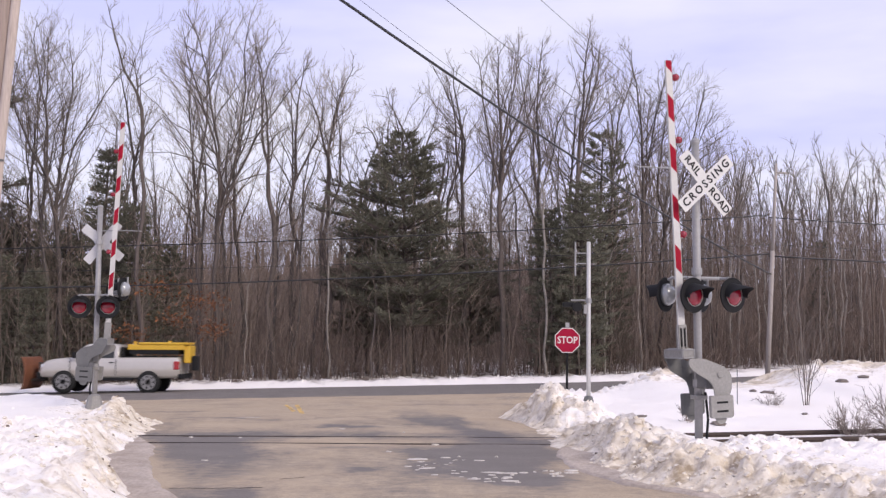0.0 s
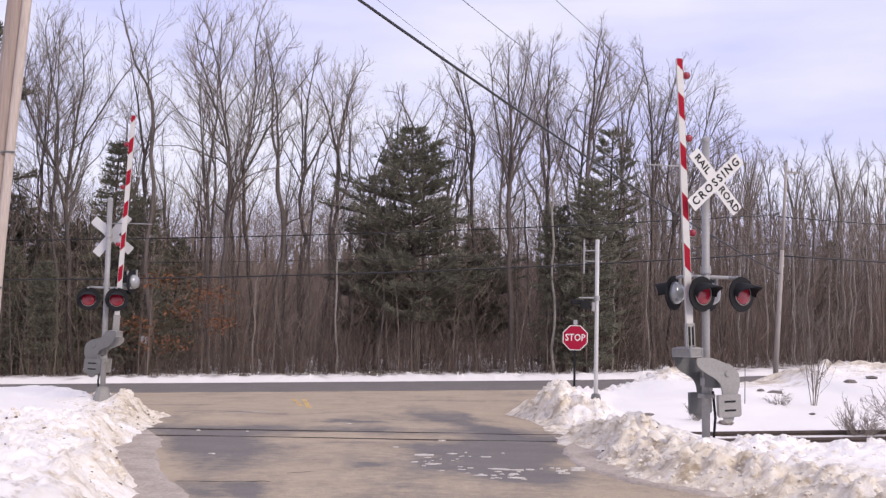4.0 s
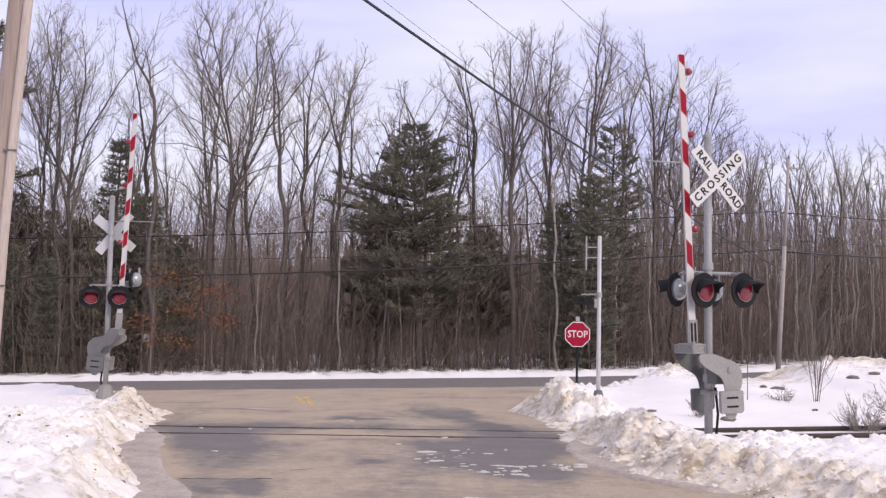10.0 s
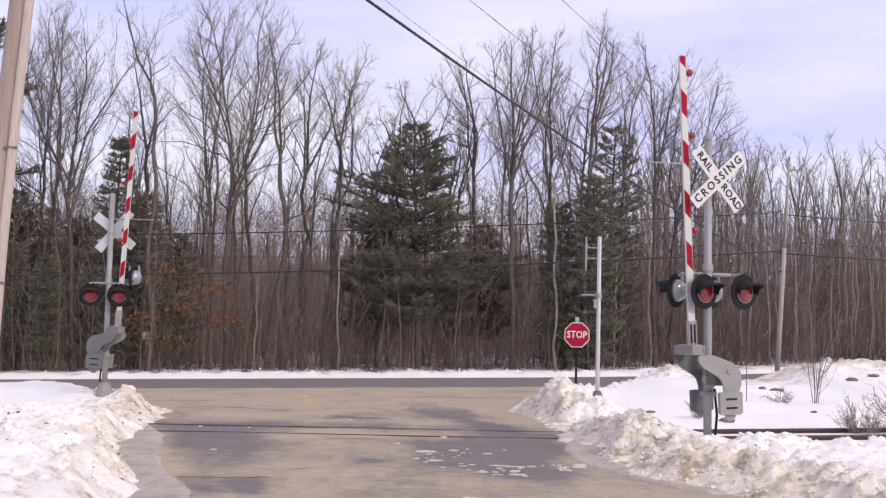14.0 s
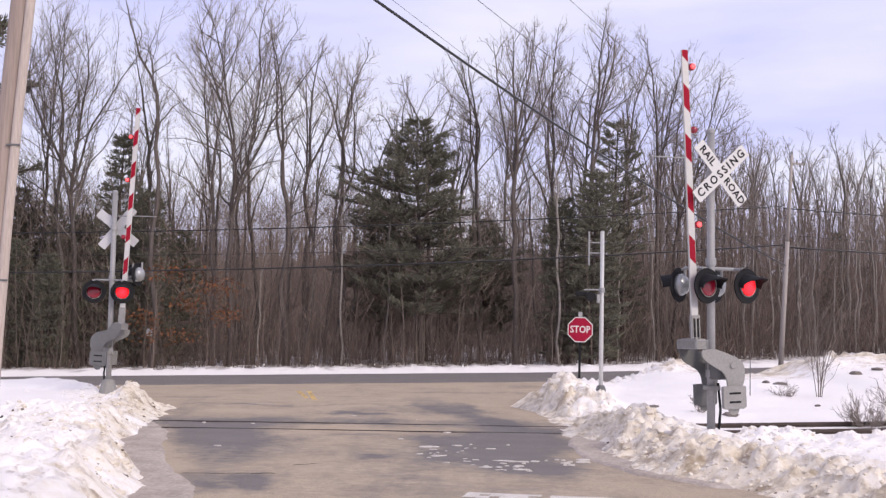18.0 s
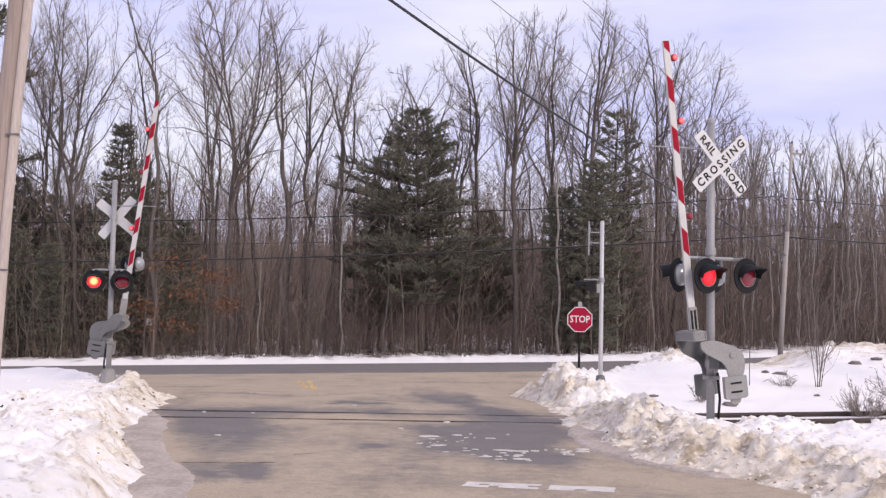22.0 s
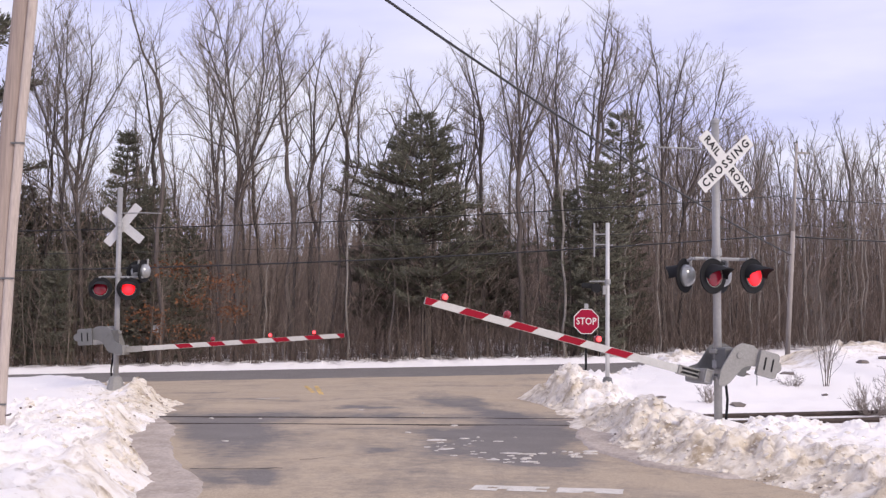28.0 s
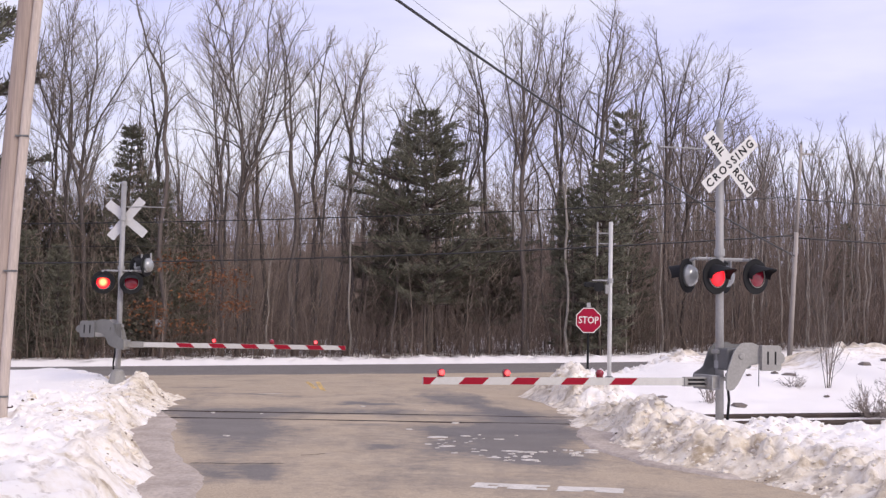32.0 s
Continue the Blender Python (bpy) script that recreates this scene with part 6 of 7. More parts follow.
def sedan():
    car = tagged(new("sedan_car"), "silver four-door sedan with a long bonnet", "car")
    top = smooth_line([(-2.36, 0.60), (-2.35, 0.92), (-2.2, 1.05), (-1.5, 1.02), (0.0, 0.95), (0.85, 0.97), (1.5, 0.95), (2.05, 0.85), (2.30, 0.70), (2.36, 0.50)], 4)
    low = [(x, 0.22 if -2.0 < x < 2.0 else 0.30) for x, _ in top]
    part("body", shell(low, [tuple(p) for p in top], 0.90), PAINT_SILVER, car, smooth=True)
    roof = smooth_line([(-2.0, 1.03), (-1.45, 1.22), (-0.85, 1.37), (-0.3, 1.42), (0.2, 1.40), (0.62, 1.27), (1.2, 0.97)], 4)
    part("cabin", cabin([tuple(p) for p in roof], 0.83, 0.60, 0.95), PAINT_SILVER, car, smooth=True)
    side_windows(car, [[(-1.30, 1.10), (-1.02, 1.02), (-0.27, 1.01), (-0.29, 1.32), (-0.75, 1.29), (-1.12, 1.19)], [(-0.17, 1.01), (0.88, 0.99), (0.50, 1.22), (0.22, 1.31), (-0.2, 1.33)]], 0.835, 0.60, 0.95, 1.42)
    wind = Geo()
    wind.add([(1.23, 0.68, 0.995), (0.62, 0.52, 1.30), (0.62, -0.52, 1.30), (1.23, -0.68, 0.995)], [(0, 1, 2, 3)])
    part("windscreen", wind, CARGLASS, car)
    for x in (-1.40, 1.48):
        arch_shade(car, x, 0.898, 0.415, 0.24)
        for s in (-1, 1):
            wheel(car, x, s * 0.83, 0.365, 0.23)
    for s in (-1, 1):
        part("headlight", Geo().box(1.86, s * 0.68 - 0.14, 0.72, 2.20, s * 0.68 + 0.15, 0.83, 0.03), HEAD, car, "clear headlight")
        part("tail_light", Geo().box(-2.38, s * 0.68 - 0.16, 0.80, -2.02, s * 0.68 + 0.20, 0.95, 0.03), TAIL, car, "red tail light")
        part("wing_mirror", Geo().box(0.66, s * 0.95 - 0.09, 0.99, 0.84, s * 0.95 + 0.09, 1.11, 0.03), PAINT_SILVER, car)
        for x in (-0.92, 0.12):
            part("door_handle", Geo().box(x - 0.1, s * 0.893 - 0.02, 0.84, x + 0.1, s * 0.893 + 0.02, 0.87, 0.01), HEAD, car)
    part("sill", Geo().box(-1.0, -0.895, 0.18, 1.05, 0.895, 0.25, 0.02), GREYDK, car)
    part("roof_aerial", Geo().box(-1.30, -0.03, 1.26, -1.12, 0.03, 1.36, 0.02), PAINT_SILVER, car)
    return car


def pickup(name, label, paint, length, plow):
    """A pickup; with plow, a regular cab with a yellow sander in its bed and a plough in front."""
    car = tagged(new(name), label, "truck")
    h = length / 2
    body_top = smooth_line([(-h, 0.80), (-h + 0.03, 1.36), (-h + 0.6, 1.40), (0.0, 1.38), (h - 1.5, 1.36), (h - 0.75, 1.33), (h - 0.2, 1.20), (h, 0.88)], 4)
    low = [(x, 0.54 if -h + 0.4 < x < h - 0.4 else 0.56) for x, _ in body_top]
    part("body", shell(low, [tuple(p) for p in body_top], 0.99, 0.08), paint, car, smooth=True)
    back = -0.35 if plow else -1.2
    front = h - 1.25
    roof = smooth_line([(back, 1.28), (back + 0.02, 1.82), (back + 0.35, 1.93), (front - 1.0, 1.94), (front - 0.55, 1.86), (front + 0.05, 1.30)], 4)
    part("cabin", cabin([tuple(p) for p in roof], 0.93, 0.72, 1.25), paint, car, smooth=True)
    mid = (back + front) / 2 - 0.2
    if plow:
        panes = [[(back + 0.15, 1.36), (front - 0.15, 1.36), (front - 0.62, 1.78), (back + 0.2, 1.82)]]
    else:
        panes = [[(back + 0.12, 1.36), (mid - 0.05, 1.36), (mid - 0.05, 1.82), (back + 0.2, 1.80)], [(mid + 0.05, 1.36), (front - 0.15, 1.36), (front - 0.62, 1.78), (mid + 0.05, 1.82)]]
    side_windows(car, panes, 0.935, 0.72, 1.25, 1.94)
    wind = Geo()
    wind.add([(front + 0.03, 0.78, 1.37), (front - 0.48, 0.64, 1.85), (front - 0.48, -0.64, 1.85), (front + 0.03, -0.78, 1.37)], [(0, 1, 2, 3)])
    part("windscreen", wind, CARGLASS, car)
    # the bed isn't hollow: a black slab stands for the shade in it
    bed = Geo().box(-h + 0.12, -0.80, 1.36, back - 0.12, 0.80, 1.43)
    part("bed_well", bed, BLACK, car, "black slab for the shade inside the cargo bed")
    for x in (-h + 1.22, h - 1.02):
        arch_shade(car, x, 0.985, 0.57, 0.52)
        for s in (-1, 1):
            wheel(car, x, s * 0.90, 0.465, 0.28)
    for s in (-1, 1):
        part("headlight", Geo().box(h - 0.42, s * 0.76 - 0.14, 0.92, h - 0.06, s * 0.76 + 0.16, 1.10, 0.03), HEAD, car, "clear headlight")
        part("tail_light", Geo().box(-h - 0.01, s * 0.88 - 0.07, 0.90, -h + 0.22, s * 0.88 + 0.105, 1.24, 0.03), TAIL, car, "red tail light")
        part("wing_mirror", Geo().box(front - 0.30, s * 1.10 - 0.1, 1.35, front - 0.14, s * 1.10 + 0.1, 1.60, 0.03), BLACK, car)
        for x0, x1 in ((back + 0.06, back + 0.085), (front - 0.02, front + 0.005)):
            part("door_seam", Geo().box(x0, s * 0.99 - 0.01, 0.66, x1, s * 0.99 + 0.003, 1.30), BLACK, car, "dark door gap")
        part("door_handle", Geo().box(back + 0.16, s * 0.99 - 0.02, 1.16, back + 0.34, s * 0.99 + 0.02, 1.20, 0.008), BLACK, car)
        part("rocker_panel", Geo().box(-h + 1.85, s * 0.93 - 0.05, 0.44, h - 1.65, s * 0.93 + 0.05, 0.56, 0.02), BLACK, car, "dark rocker panel")
    part("bumper", Geo().box(-h - 0.16, -0.92, 0.52, -h + 0.05, 0.92, 0.72, 0.03), BLACK, car, "dark rear bumper")
    part("front_bumper", Geo().box(h - 0.1, -0.92, 0.50, h + 0.1, 0.92, 0.78, 0.04), BLACK, car)
    if plow:
        sp = Geo().box(-h - 0.15, -0.60, 1.62, back - 0.30, 0.60, 1.84, 0.02)
        sp.box(-h - 0.30, -0.64, 1.84, back - 0.75, 0.64, 1.93, 0.02).box(-h - 0.36, -0.5, 1.08, -h - 0.10, 0.5, 1.80, 0.04)
        sp.box(-h + 0.55, -0.05, 1.93, -h + 0.65, 0.05, 2.0).box(back - 0.5, -0.05, 1.84, back - 0.4, 0.05, 1.97)
        part("sander_hopper", sp, PLOW, car, "yellow steel sander in the cargo bed")
        part("hopper_lip", Geo().box(-h + 0.1, -0.58, 1.44, back - 0.35, 0.58, 1.62, 0.02), BLACK, car)
        part("headboard", Geo().box(back - 0.16, -0.7, 1.34, back - 0.06, 0.7, 1.72, 0.02), BLACK, car, "dark rack behind the cab")
        part("spinner", Geo().box(-h - 0.60, -0.3, 0.85, -h - 0.36, 0.3, 1.45, 0.05), BLACK, car, "dark spreader behind the tailgate")
        blade = Geo()
        pts = [(h + 0.72 + 0.20 * math.cos(radians(a)), 0.80 + 0.66 * math.sin(radians(a))) for a in range(90, 271, 15)]
        prof = pts + [(x - 0.03, z) for x, z in pts[::-1]]
        blade.prism(prof, -1.15, 1.15, XZ)
        part("plough_blade", blade, PLOWRUST, car, "rusty yellow plough blade")
        frame_g = Geo().box(h + 0.05, -0.35, 0.45, h + 0.62, -0.25, 0.58, 0.01).box(h + 0.05, 0.25, 0.45, h + 0.62, 0.35, 0.58, 0.01).box(h + 0.1, -0.4, 0.5, h + 0.2, 0.4, 1.25, 0.02)
        part("plough_frame", frame_g, STEEL, car, "rusty plough frame")
    for c in car.children:
        if not c.name.startswith("wheel"):
            c.location.z += 0.16 if c.name.startswith(("sander", "hopper", "headboard")) else 0.0 if "plough" in c.name else 0.08
    return car


hatch_car = hatchback()
silver_car = sedan()
plow_truck = pickup("pickup_truck", "beige pickup truck with a yellow sander and a plough", PAINT_TAN, 5.7, True)
dark_truck = pickup("pickup_truck", "near-black crew cab pickup truck", PAINT_DARK, 5.1, False)
dark_truck.scale = (0.92, 0.92, 0.92)


# ---- snow clods, shrubs and small things in the snow ----
DIRTYSNOW = material("gritty_old_snow", (0.54, 0.465, 0.365), (0.92, 0.865, 0.78), 3.0, 0.85, 0, 0.3, 20)
EARTH = material("dark_earth_clod", (0.09, 0.066, 0.05), (0.20, 0.155, 0.12), 5.0, 0.95, 0, 0.4, 20)


PACKED = material("trodden_grey_snow", (0.42, 0.385, 0.35), (0.76, 0.72, 0.68), 9.0, 0.8, 0, 0.2, 30)
STONE = material("grey_brown_stone", (0.11, 0.09, 0.08), (0.26, 0.225, 0.20), 5.0, 0.9, 0, 0.4, 20)


def clod(g, rng, x, y, z, r, flat=0.7):
    """An angular lump."""
    t = (1 + 5 ** 0.5) / 2
    base = [(-1, t, 0), (1, t, 0), (-1, -t, 0), (1, -t, 0), (0, -1, t), (0, 1, t), (0, -1, -t), (0, 1, -t), (t, 0, -1), (t, 0, 1), (-t, 0, -1), (-t, 0, 1)]
    tris = [(0, 11, 5), (0, 5, 1), (0, 1, 7), (0, 7, 10), (0, 10, 11), (1, 5, 9), (5, 11, 4), (11, 10, 2), (10, 7, 6), (7, 1, 8), (3, 9, 4), (3, 4, 2), (3, 2, 6), (3, 6, 8), (3, 8, 9), (4, 9, 5), (2, 4, 11), (6, 2, 10), (8, 6, 7), (9, 8, 1)]
    m = Euler((rng.uniform(0, 6), rng.uniform(0, 6), rng.uniform(0, 6))).to_matrix()
    out = []
    for v in base:
        q = m @ (Vector(v) * (r / 1.9) * rng.uniform(0.75, 1.25))
        out.append((x + q.x, y + q.y, z + q.z * flat))
    g.add(out, tris)


def scatter_clods():
    rng = random.Random(29)
    clean, grimy, earth = Geo(), Geo(), Geo()
    for k in range(6200):
        side = rng.random()
        if side < 0.46:
            y = rng.uniform(11.5, 28.5)
            x = lerp_table(ROAD_LEFT, y) - abs(rng.gauss(0.75, 0.75)) - 0.1
        elif side < 0.80:
            y = rng.uniform(12, 20.5) if rng.random() < 0.75 else rng.uniform(24, 31)
            x = lerp_table(ROAD_RIGHT, y) + abs(rng.gauss(0.65, 0.7))
        else:
            x = rng.uniform(3, 8.5)
            y = 16.0 - 0.16 * (x - 4) + rng.gauss(0, 0.9)
        h, dirt, lit = snow_height(x, y)
        if h < 0.02:
            continue
        r = min(0.085, 0.016 + rng.expovariate(50))
        z = grade(x, y) + h - r * 0.3
        pick = rng.random()
        if pick < (0.06 if x < 0 else 0.022) * (0.4 + dirt):
            clod(earth, rng, x, y, z + r * 0.2, r * 0.45)
        elif pick < 0.10 + 0.5 * min(1, dirt):
            clod(grimy, rng, x, y, z, r)
        elif pick < 0.85 and dirt < 0.6:
            clod(clean, rng, x, y, z - r * 0.1, r)
    # clumps of snow caught in the brush at the wood's edge
    for k in range(520):
        x = rng.uniform(-24, 13)
        y = highway_y(x) + 5.6 + rng.expovariate(0.7)
        r = 0.010 + min(0.035, rng.expovariate(110))
        clod(clean, rng, x, y, grade(x, y) + snow_height(x, y)[0] - r * 0.3 + rng.random() ** 4 * 0.12, r, rng.uniform(0.4, 2.0))
    # lumps along the back of the western snow field
    for k in range(46):
        x, y = rng.uniform(-17, -9.5), rng.uniform(37.6, 39.6)
        r = rng.uniform(0.06, 0.17)
        clod(clean, rng, x, y, grade(x, y) + snow_height(x, y)[0] + r * 0.15, r, 0.8)
    tagged(part("snow_clods", clean, SNOW), "white clods of ploughed snow on the banks", "snow", kind="stuff")
    tagged(part("snow_clods", grimy, DIRTYSNOW), "gritty brown clods of ploughed snow on the banks", "snow", kind="stuff")
    tagged(part("earth_clods", earth, EARTH), "dark clods of earth in the snow banks", "earth", kind="stuff")
    ice = Geo()
    for k in range(64):
        c = rng.choice(((0.75, 15.2, 0.22, 0.16), (0.9, 15.9, 0.25, 0.22), (0.45, 17.6, 0.3, 0.5), (1.55, 16.1, 0.3, 0.3), (0.1, 16.6, 0.4, 0.6), (-2.0, 21.0, 2.5, 3.0)))
        x, y = rng.gauss(c[0], c[2]), rng.gauss(c[1], c[3])
        if in_road(x, y) < 0.15:
            continue
        r = min(0.13, 0.012 + rng.expovariate(38))
        n = 13
        ring = [(x + 1.7 * r * rng.uniform(0.35, 1.3) * math.cos(6.283 * i / n), y + 0.8 * r * rng.uniform(0.4, 1.3) * math.sin(6.283 * i / n)) for i in range(n)]
        z = road_z(x, y)
        verts = [(a, b, z - 0.01) for a, b in ring] + [(x + (a - x) * 0.8, y + (b - y) * 0.8, z + 0.014) for a, b in ring]
        ice.add(verts, [tuple(range(n, 2 * n))] + [(i, (i + 1) % n, n + (i + 1) % n, n + i) for i in range(n)])
    tagged(part("ice_scraps", ice, PACKED), "thin grey scraps of packed snow left on the asphalt", "snow", kind="stuff")


scatter_clods()


def shrub(x, y, height, width, stems, seed, label):
    rng = random.Random(seed)
    root = tagged(new("shrub"), label, "shrub", "shrubs in the snow")
    root.matrix_basis = pose(x, y, grade(x, y) + snow_height(x, y)[0] - 0.05)
    g = Geo()
    for k in range(stems):
        a = rng.uniform(0, 6.283)
        o = width / height * rng.uniform(0.1, 0.55)
        pts, d = wander(rng, Vector((0.05 * math.cos(a), 0.05 * math.sin(a), -0.1)), Vector((o * math.cos(a), o * math.sin(a), 1)).normalized(), height * rng.uniform(0.6, 1.05), 5, 0.07, 0.03)
        r = 0.008 * min(1.0, height / 1.8)
        g.tube(pts, [r * (1 - j / 6) + 0.003 for j in range(6)], 4, False)
        for b in range(9):
            v = rng.uniform(0.8, 4.999)
            j = int(v)
            q = pts[j].lerp(pts[j + 1], v - j)
            bp, _ = wander(rng, q, sprout(rng, (pts[j + 1] - pts[j]).normalized(), rng.uniform(0.4, 0.9)), height * rng.uniform(0.18, 0.42), 3, 0.14, 0.05)
            g.tube(bp, [0.006, 0.005, 0.004, 0.003], 3, False)
            for c in range(3):
                q2 = bp[rng.randint(1, 3)]
                g.tube([q2, q2 + sprout(rng, d, rng.uniform(0.3, 0.9)) * height * rng.uniform(0.06, 0.14)], [0.004, 0.0025], 3, False)
    tagged(part("crown", g, TWIG, root), kind="stuff")
    return root


shrub(9.32, 28.4, 2.6, 1.7, 7, 1, "bare many-stemmed shrub standing in the snow")
shrub(8.12, 22.0, 0.80, 2.3, 22, 2, "low spreading bare bush beside the track")
shrub(8.75, 21.2, 1.15, 2.9, 18, 3, "low spreading bare bush beside the track")
shrub(8.4, 28.2, 0.5, 1.3, 9, 4, "sparse dry weed tuft in the snow")
shrub(5.55, 24.6, 0.55, 0.6, 8, 5, "sparse dry weed tuft in the snow")
for sx, sy, r in ((9.3, 33.0, 0.14), (9.55, 32.4, 0.22), (12.4, 34.4, 0.26), (6.0, 23.9, 0.17), (13.3, 35.0, 0.18), (4.7, 25.6, 0.13), (7.9, 30.5, 0.10), (8.6, 26.3, 0.10)):
    g = Geo()
    clod(g, random.Random(int(sx * 100)), 0, 0, 0, r * 0.8, 0.45)
    ob = part("stone", g, STONE)
    ob.matrix_basis = pose(sx, sy, grade(sx, sy) + snow_height(sx, sy)[0] + 0.02, 0, 0, sx * 50) @ Matrix.Diagonal((1.5, 1, 1, 1))
    tagged(ob, "dark stone showing through the snow", "stone", "stones in the snow")
board = part("nailed_board", Geo().box(-0.17, -0.02, -0.17, 0.17, 0.02, 0.17, 0.006), GALV)
board.matrix_basis = pose(-14.39, 55.04, 1.55, 0, 3, 0)
tagged(board, "small grey board nailed to a roadside trunk", "board")
# two pale round objects of unknown kind, given the shape of boulders
for sx, sz, r in ((20.15, 1.05, 0.62), (21.10, 1.12, 0.45)):
    g = Geo()
    clod(g, random.Random(int(sx * 10)), 0, 0, 0, r, 0.9)
    ob = part("boulder", g, PACKED)
    ob.matrix_basis = pose(sx, 56.0, grade(sx, 56) + snow_height(sx, 56)[0] + 0.1)
    tagged(ob, "pale round object beside the highway", "boulder", "boulders by the highway")
stake = part("marker_stake", Geo().tube([(0, 0, -0.1), (0.01, 0, 0.85)], [0.012, 0.010], 6), GREYDK)
stake.matrix_basis = pose(7.5, 28.0, grade(7.5, 28) + snow_height(7.5, 28)[0])
tagged(stake, "thin grey marker stake in the snow", "stake")


# ---- road markings ----
def strip(name, pts, width, mat, label, seed, gap=0.25):
    """Paint on the road, worn through in flakes."""
    rng = random.Random(seed)
    g = Geo()
    for (xa, ya), (xb, yb) in zip(pts, pts[1:]):
        n = max(2, int(math.hypot(xb - xa, yb - ya) / 0.12))
        d = Vector((xb - xa, yb - ya)).normalized()
        nrm = Vector((-d.y, d.x))
        for k in range(n):
            for half in (-0.5, 0.0, 0.5):
                if rng.random() < gap:
                    continue
                c = Vector((xa, ya)) + Vector((xb - xa, yb - ya)) * ((k + 0.5) / n) + nrm * width * half * 0.66
                L = math.hypot(xb - xa, yb - ya) / n * rng.uniform(0.5, 0.75)
                w = width * rng.uniform(0.17, 0.22)
                q = [c - d * L - nrm * w, c + d * L - nrm * w * rng.uniform(0.6, 1.2), c + d * L + nrm * w, c - d * L * rng.uniform(0.6, 1) + nrm * w]
                up = 0.003 + 0.0002 * ((3 * k + round(2 * half) + 1) % 5)
                g.add([(p.x, p.y, road_top(p.x, p.y) + up) for p in q], [(0, 1, 2, 3)])
    tagged(part(name, g, mat), label, "road marking", kind="structure")


def crack(pts, width, seed):
    """A dark open crack in the asphalt."""
    rng = random.Random(seed)
    g = Geo()
    line = []
    for (xa, ya), (xb, yb) in zip(pts, pts[1:]):
        n = max(2, int(math.hypot(xb - xa, yb - ya) / 0.1))
        line += [(xa + (xb - xa) * k / n + rng.gauss(0, 0.012), ya + (yb - ya) * k / n + rng.gauss(0, 0.02)) for k in range(n)]
    for (xa, ya), (xb, yb) in zip(line, line[1:]):
        d = Vector((xb - xa, yb - ya))
        if d.length < 0.01:
            continue
        nrm = Vector((-d.y, d.x)).normalized() * width * rng.uniform(0.2, 0.6)
        q = [(xa - nrm.x, ya - nrm.y), (xb - nrm.x, yb - nrm.y), (xb + nrm.x, yb + nrm.y), (xa + nrm.x, ya + nrm.y)]
        g.add([(a, b, road_top(a, b) + 0.0035) for a, b in q], [(0, 1, 2, 3)])
    tagged(part("road_crack", g, BLACK), "dark open crack across the asphalt", "crack", kind="structure")


crack([(-3.25, 14.16), (-2.6, 14.2), (-2.0, 14.31)], 0.03, 4)
crack([(-2.0, 15.19), (-1.65, 15.43)], 0.025, 5)
crack([(-1.5, 25.6), (0.4, 25.4), (1.6, 25.3)], 0.03, 9)
strip("edge_line", [(-4.75, 27.65), (-4.2, 27.77)], 0.10, WHITELINE, "scrap of worn white road paint", 11, 0.2)
strip("stop_line", [(0.25, 12.70), (1.04, 12.58)], 0.36, WHITELINE, "worn white stop line on the asphalt", 1, 0.12)
strip("stop_line", [(1.17, 12.56), (1.85, 12.45)], 0.36, WHITELINE, "worn white stop line on the asphalt", 12, 0.14)
strip("centre_line", [(-4.10, 34.3), (-3.34, 29.2)], 0.12, YELLOWLINE, "worn yellow centre line", 2, 0.25)
strip("centre_line", [(-4.42, 34.3), (-3.66, 30.2)], 0.12, YELLOWLINE, "worn yellow centre line", 3, 0.35)


# ---- how the vehicles, gates and lights move ----
def on_highway(x, lane, heading):
    s = 0.0 if x <= 3 else min(0.748, 0.044 * (x - 3))
    k = math.sqrt(1 + s * s)
    px, py = x - lane * s / k, highway_y(x) + lane / k
    turn = math.degrees(math.atan(s))
    return pose(px, py, grade(px, py) + 0.02, 0, 0, turn + (180 if heading < 0 else 0))


def drive(car, lane, heading, t0, x0, speed, lo, hi):
    """Rows along the lane: waits out of sight, drives by, and goes on out of sight."""
    table, x = [], -110.0
    dist = 0.0
    while x < 100:
        s = 0.0 if x <= 3 else min(0.748, 0.044 * (x - 3))
        table.append((dist, x))
        dist += 0.25 * math.sqrt(1 + s * s)
        x += 0.25
    d0 = next(d for d, x in table if x >= x0)
    rows = []
    for k in range(0, 321):
        t = k / 10
        d = d0 + heading * speed * (t - t0)
        x = lerp_table(table, d)
        x = max(lo, min(hi, x))
        rows.append((t, x))
    keep = [rows[0]]
    for a, b, c in zip(rows, rows[1:], rows[2:]):
        if not (a[1] == b[1] == c[1]):
            keep.append(b)
    keep.append(rows[-1])
    walk(car, [(t, on_highway(x, lane, heading)) for t, x in keep])
    seen = [t for t, x in rows if -26 < x < 26]
    first, last = max(0.0, seen[0] - 0.1), min(32.0, seen[-1] + 0.1)
    for w in [c for c in car.children if c.name.startswith("wheel")]:
        at = w.matrix_basis.translation.copy()
        steps = max(1, round((last - first) * FPS))
        walk(w, [(0.0, pose(*at))] * (first > 0) + [(first + k / FPS, pose(*at, 0, 78.0 * k, 0)) for k in range(steps + 1)] + [(32.0, pose(*at, 0, 78.0 * steps, 0))] * (last < 32))


def blink(bulb, place_on, place_off, spans):
    """A light shows while its glowing disc stands forward in the lens, and is dark while it is drawn back into the lamp."""
    rows = [(0.0, place_off)]
    for a, b in spans:
        rows += [(a - 0.034, place_off), (a, place_on), (b, place_on), (b + 0.034, place_off)]
    rows.append((32.0, place_off if spans[-1][1] < 31.9 else place_on))
    out = [r for r in rows if r[0] <= 32.0]
    walk(bulb, out)


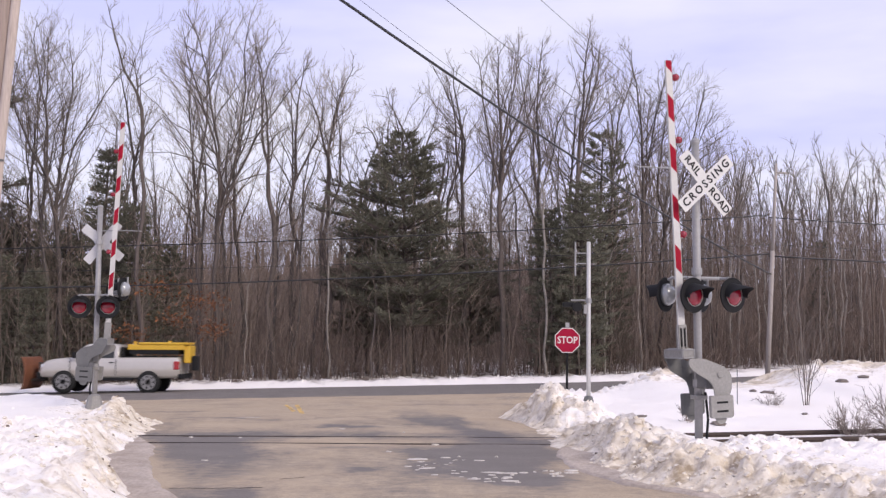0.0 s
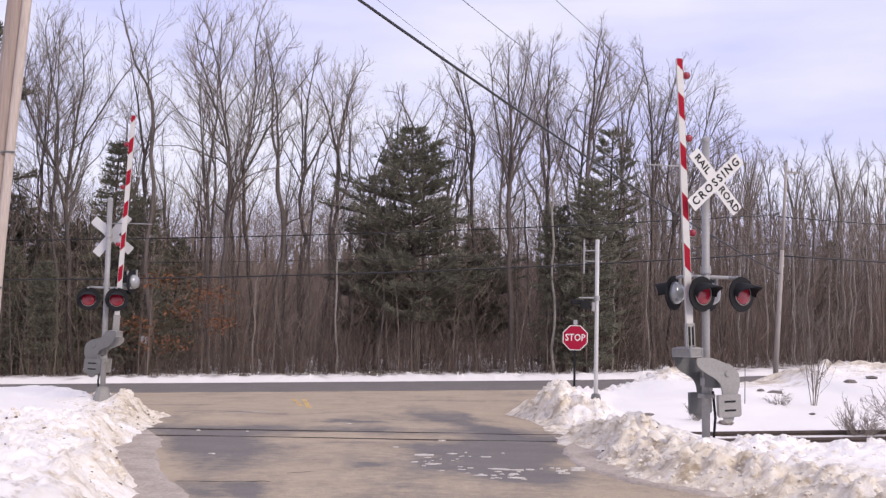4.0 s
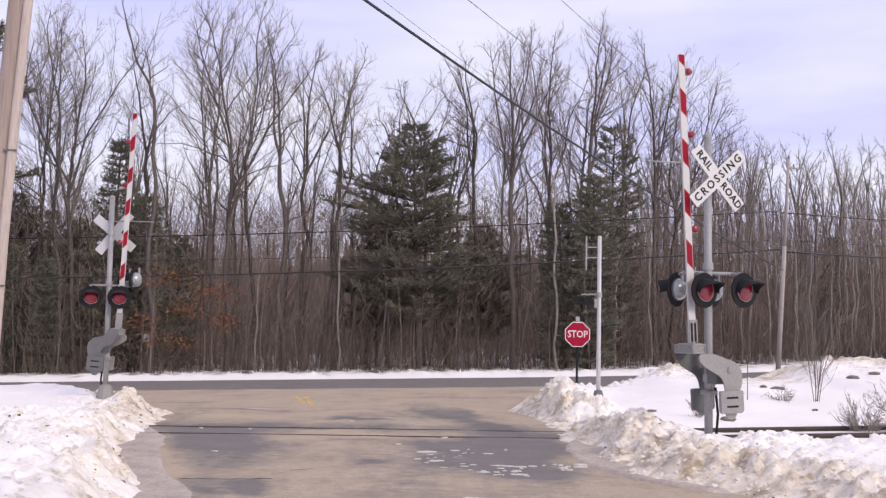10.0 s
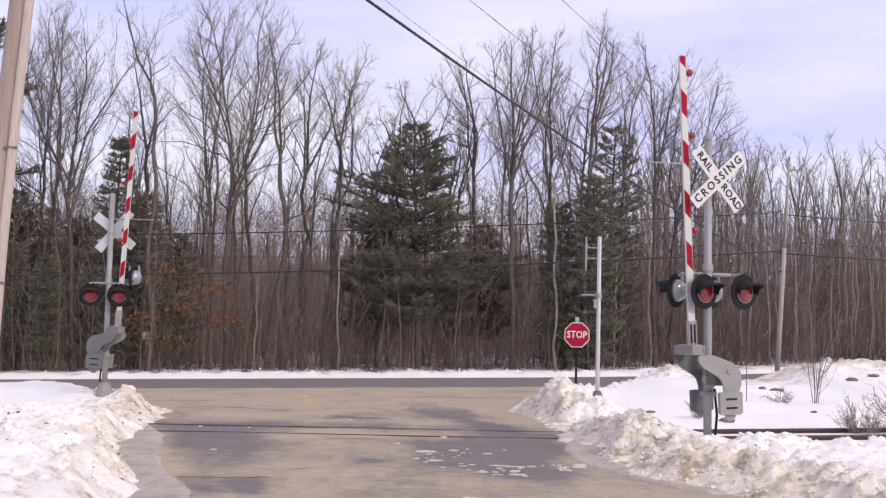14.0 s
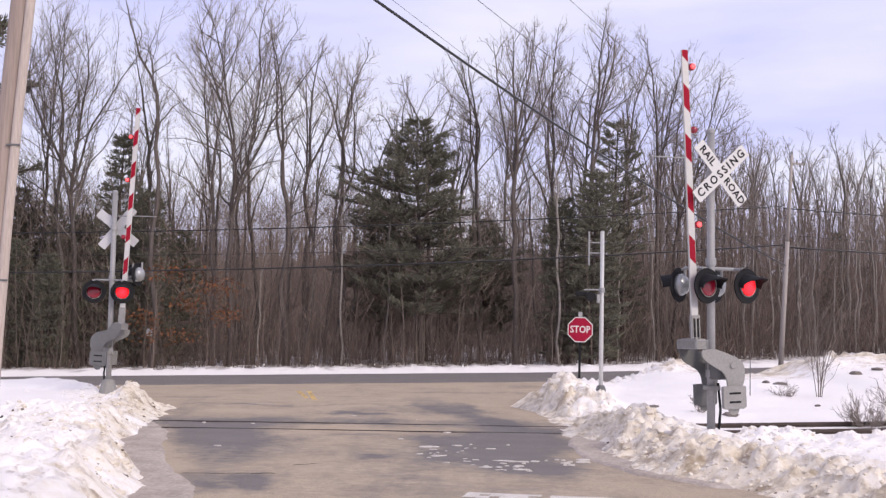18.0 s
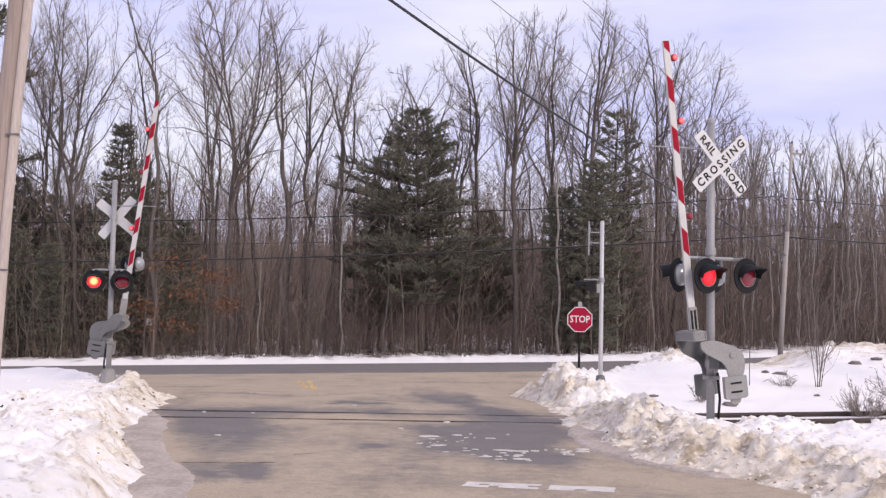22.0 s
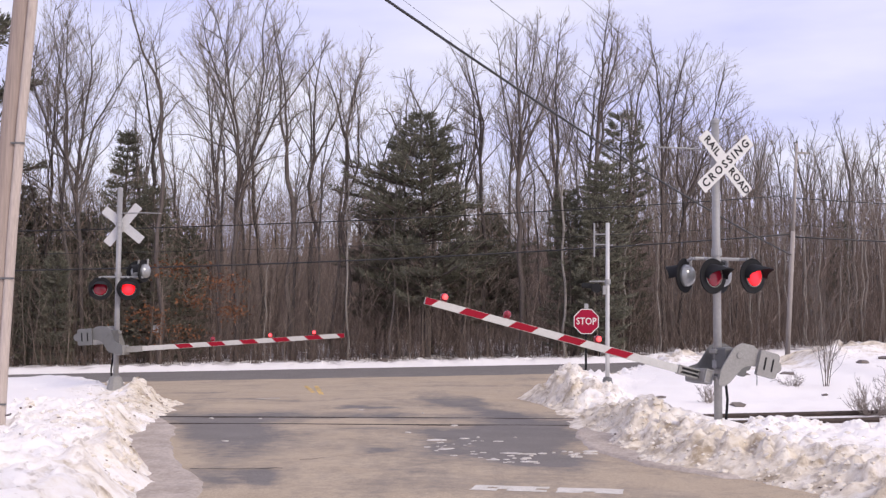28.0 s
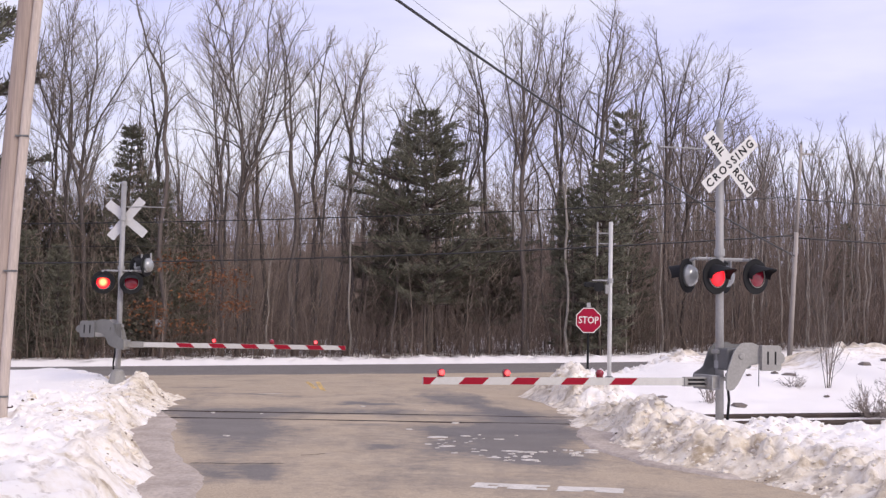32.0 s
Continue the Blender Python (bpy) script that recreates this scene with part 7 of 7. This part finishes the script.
def motions():
    drive(plow_truck, 2.6, -1, 0.0, -13.4, 24.6, -100, -10)
    drive(hatch_car, -1.9, 1, 6.0, 2.68, 22.2, -70, 75)
    drive(silver_car, -1.9, 1, 7.5, -2.57, 20.95, -70, 75)
    drive(dark_truck, 3.0, -1, 25.5, 13.35, 32.0, -70, 75)
    up = 87.5
    right = [(0, up), (21.5, up), (22, 83.6), (22.5, 76.8), (23, 69.6), (23.5, 63.2), (24, 57), (24.5, 51), (25, 45.1), (25.5, 39), (26.5, 27), (27.5, 17.2), (28, 13.9), (28.5, 11.2),
             (29, 9.0), (29.5, 6.8), (30, 4.7), (30.5, 2.7), (31, 1.3), (31.5, 0.4), (32, 0.2)]
    left = [(0, up), (21.5, up), (22, 82.6), (22.5, 74.6), (23, 67.6), (23.5, 61.5), (24, 54.4), (24.5, 46.5), (25, 39.5), (25.5, 32), (26.5, 18), (27.5, 8.5), (28, 4), (28.5, 0.2), (29, 0), (32, 0)]
    walk(right_arm, [(t, pose(0.09, -0.11, 1.35, 0, a, 0)) for t, a in right])
    walk(left_arm, [(t, pose(0.08, 0.22, 1.53, 0, a, 0)) for t, a in left])
    first = [(16.55, 16.78)] + [(17.35 + 1.108 * k, 17.35 + 1.108 * k + 0.42) for k in range(14)]
    second = [(16.86 + 1.1015 * k, 16.86 + 1.1015 * k + 0.38) for k in range(14)]
    first = [(a, min(b, 32.0)) for a, b in first if a < 31.95]
    second = [(a, b) for a, b in second if b < 31.95]
    shown, hidden = pose(0, -0.035, 0), pose(0, 0.10, 0)
    for bulbs, more in ((right_bulbs, 0.0), (left_bulbs, 0.05)):
        blink(bulbs[0], shown, hidden, [(a, min(b + more, 32.0)) for a, b in first])
        blink(bulbs[1], shown, hidden, second)
    for glows, order, out in ((right_glows, (None, first, second), -0.05), (left_glows, (None, second, first), 0.05)):
        for (g, u, z), spans in zip(glows, order):
            blink(g, pose(u, out, z + 0.125), pose(u, 0.0, z), [(a - 0.04, min(b + 0.09, 32.0)) for a, b in spans] if spans else [(16.55, 32.0)])


motions()
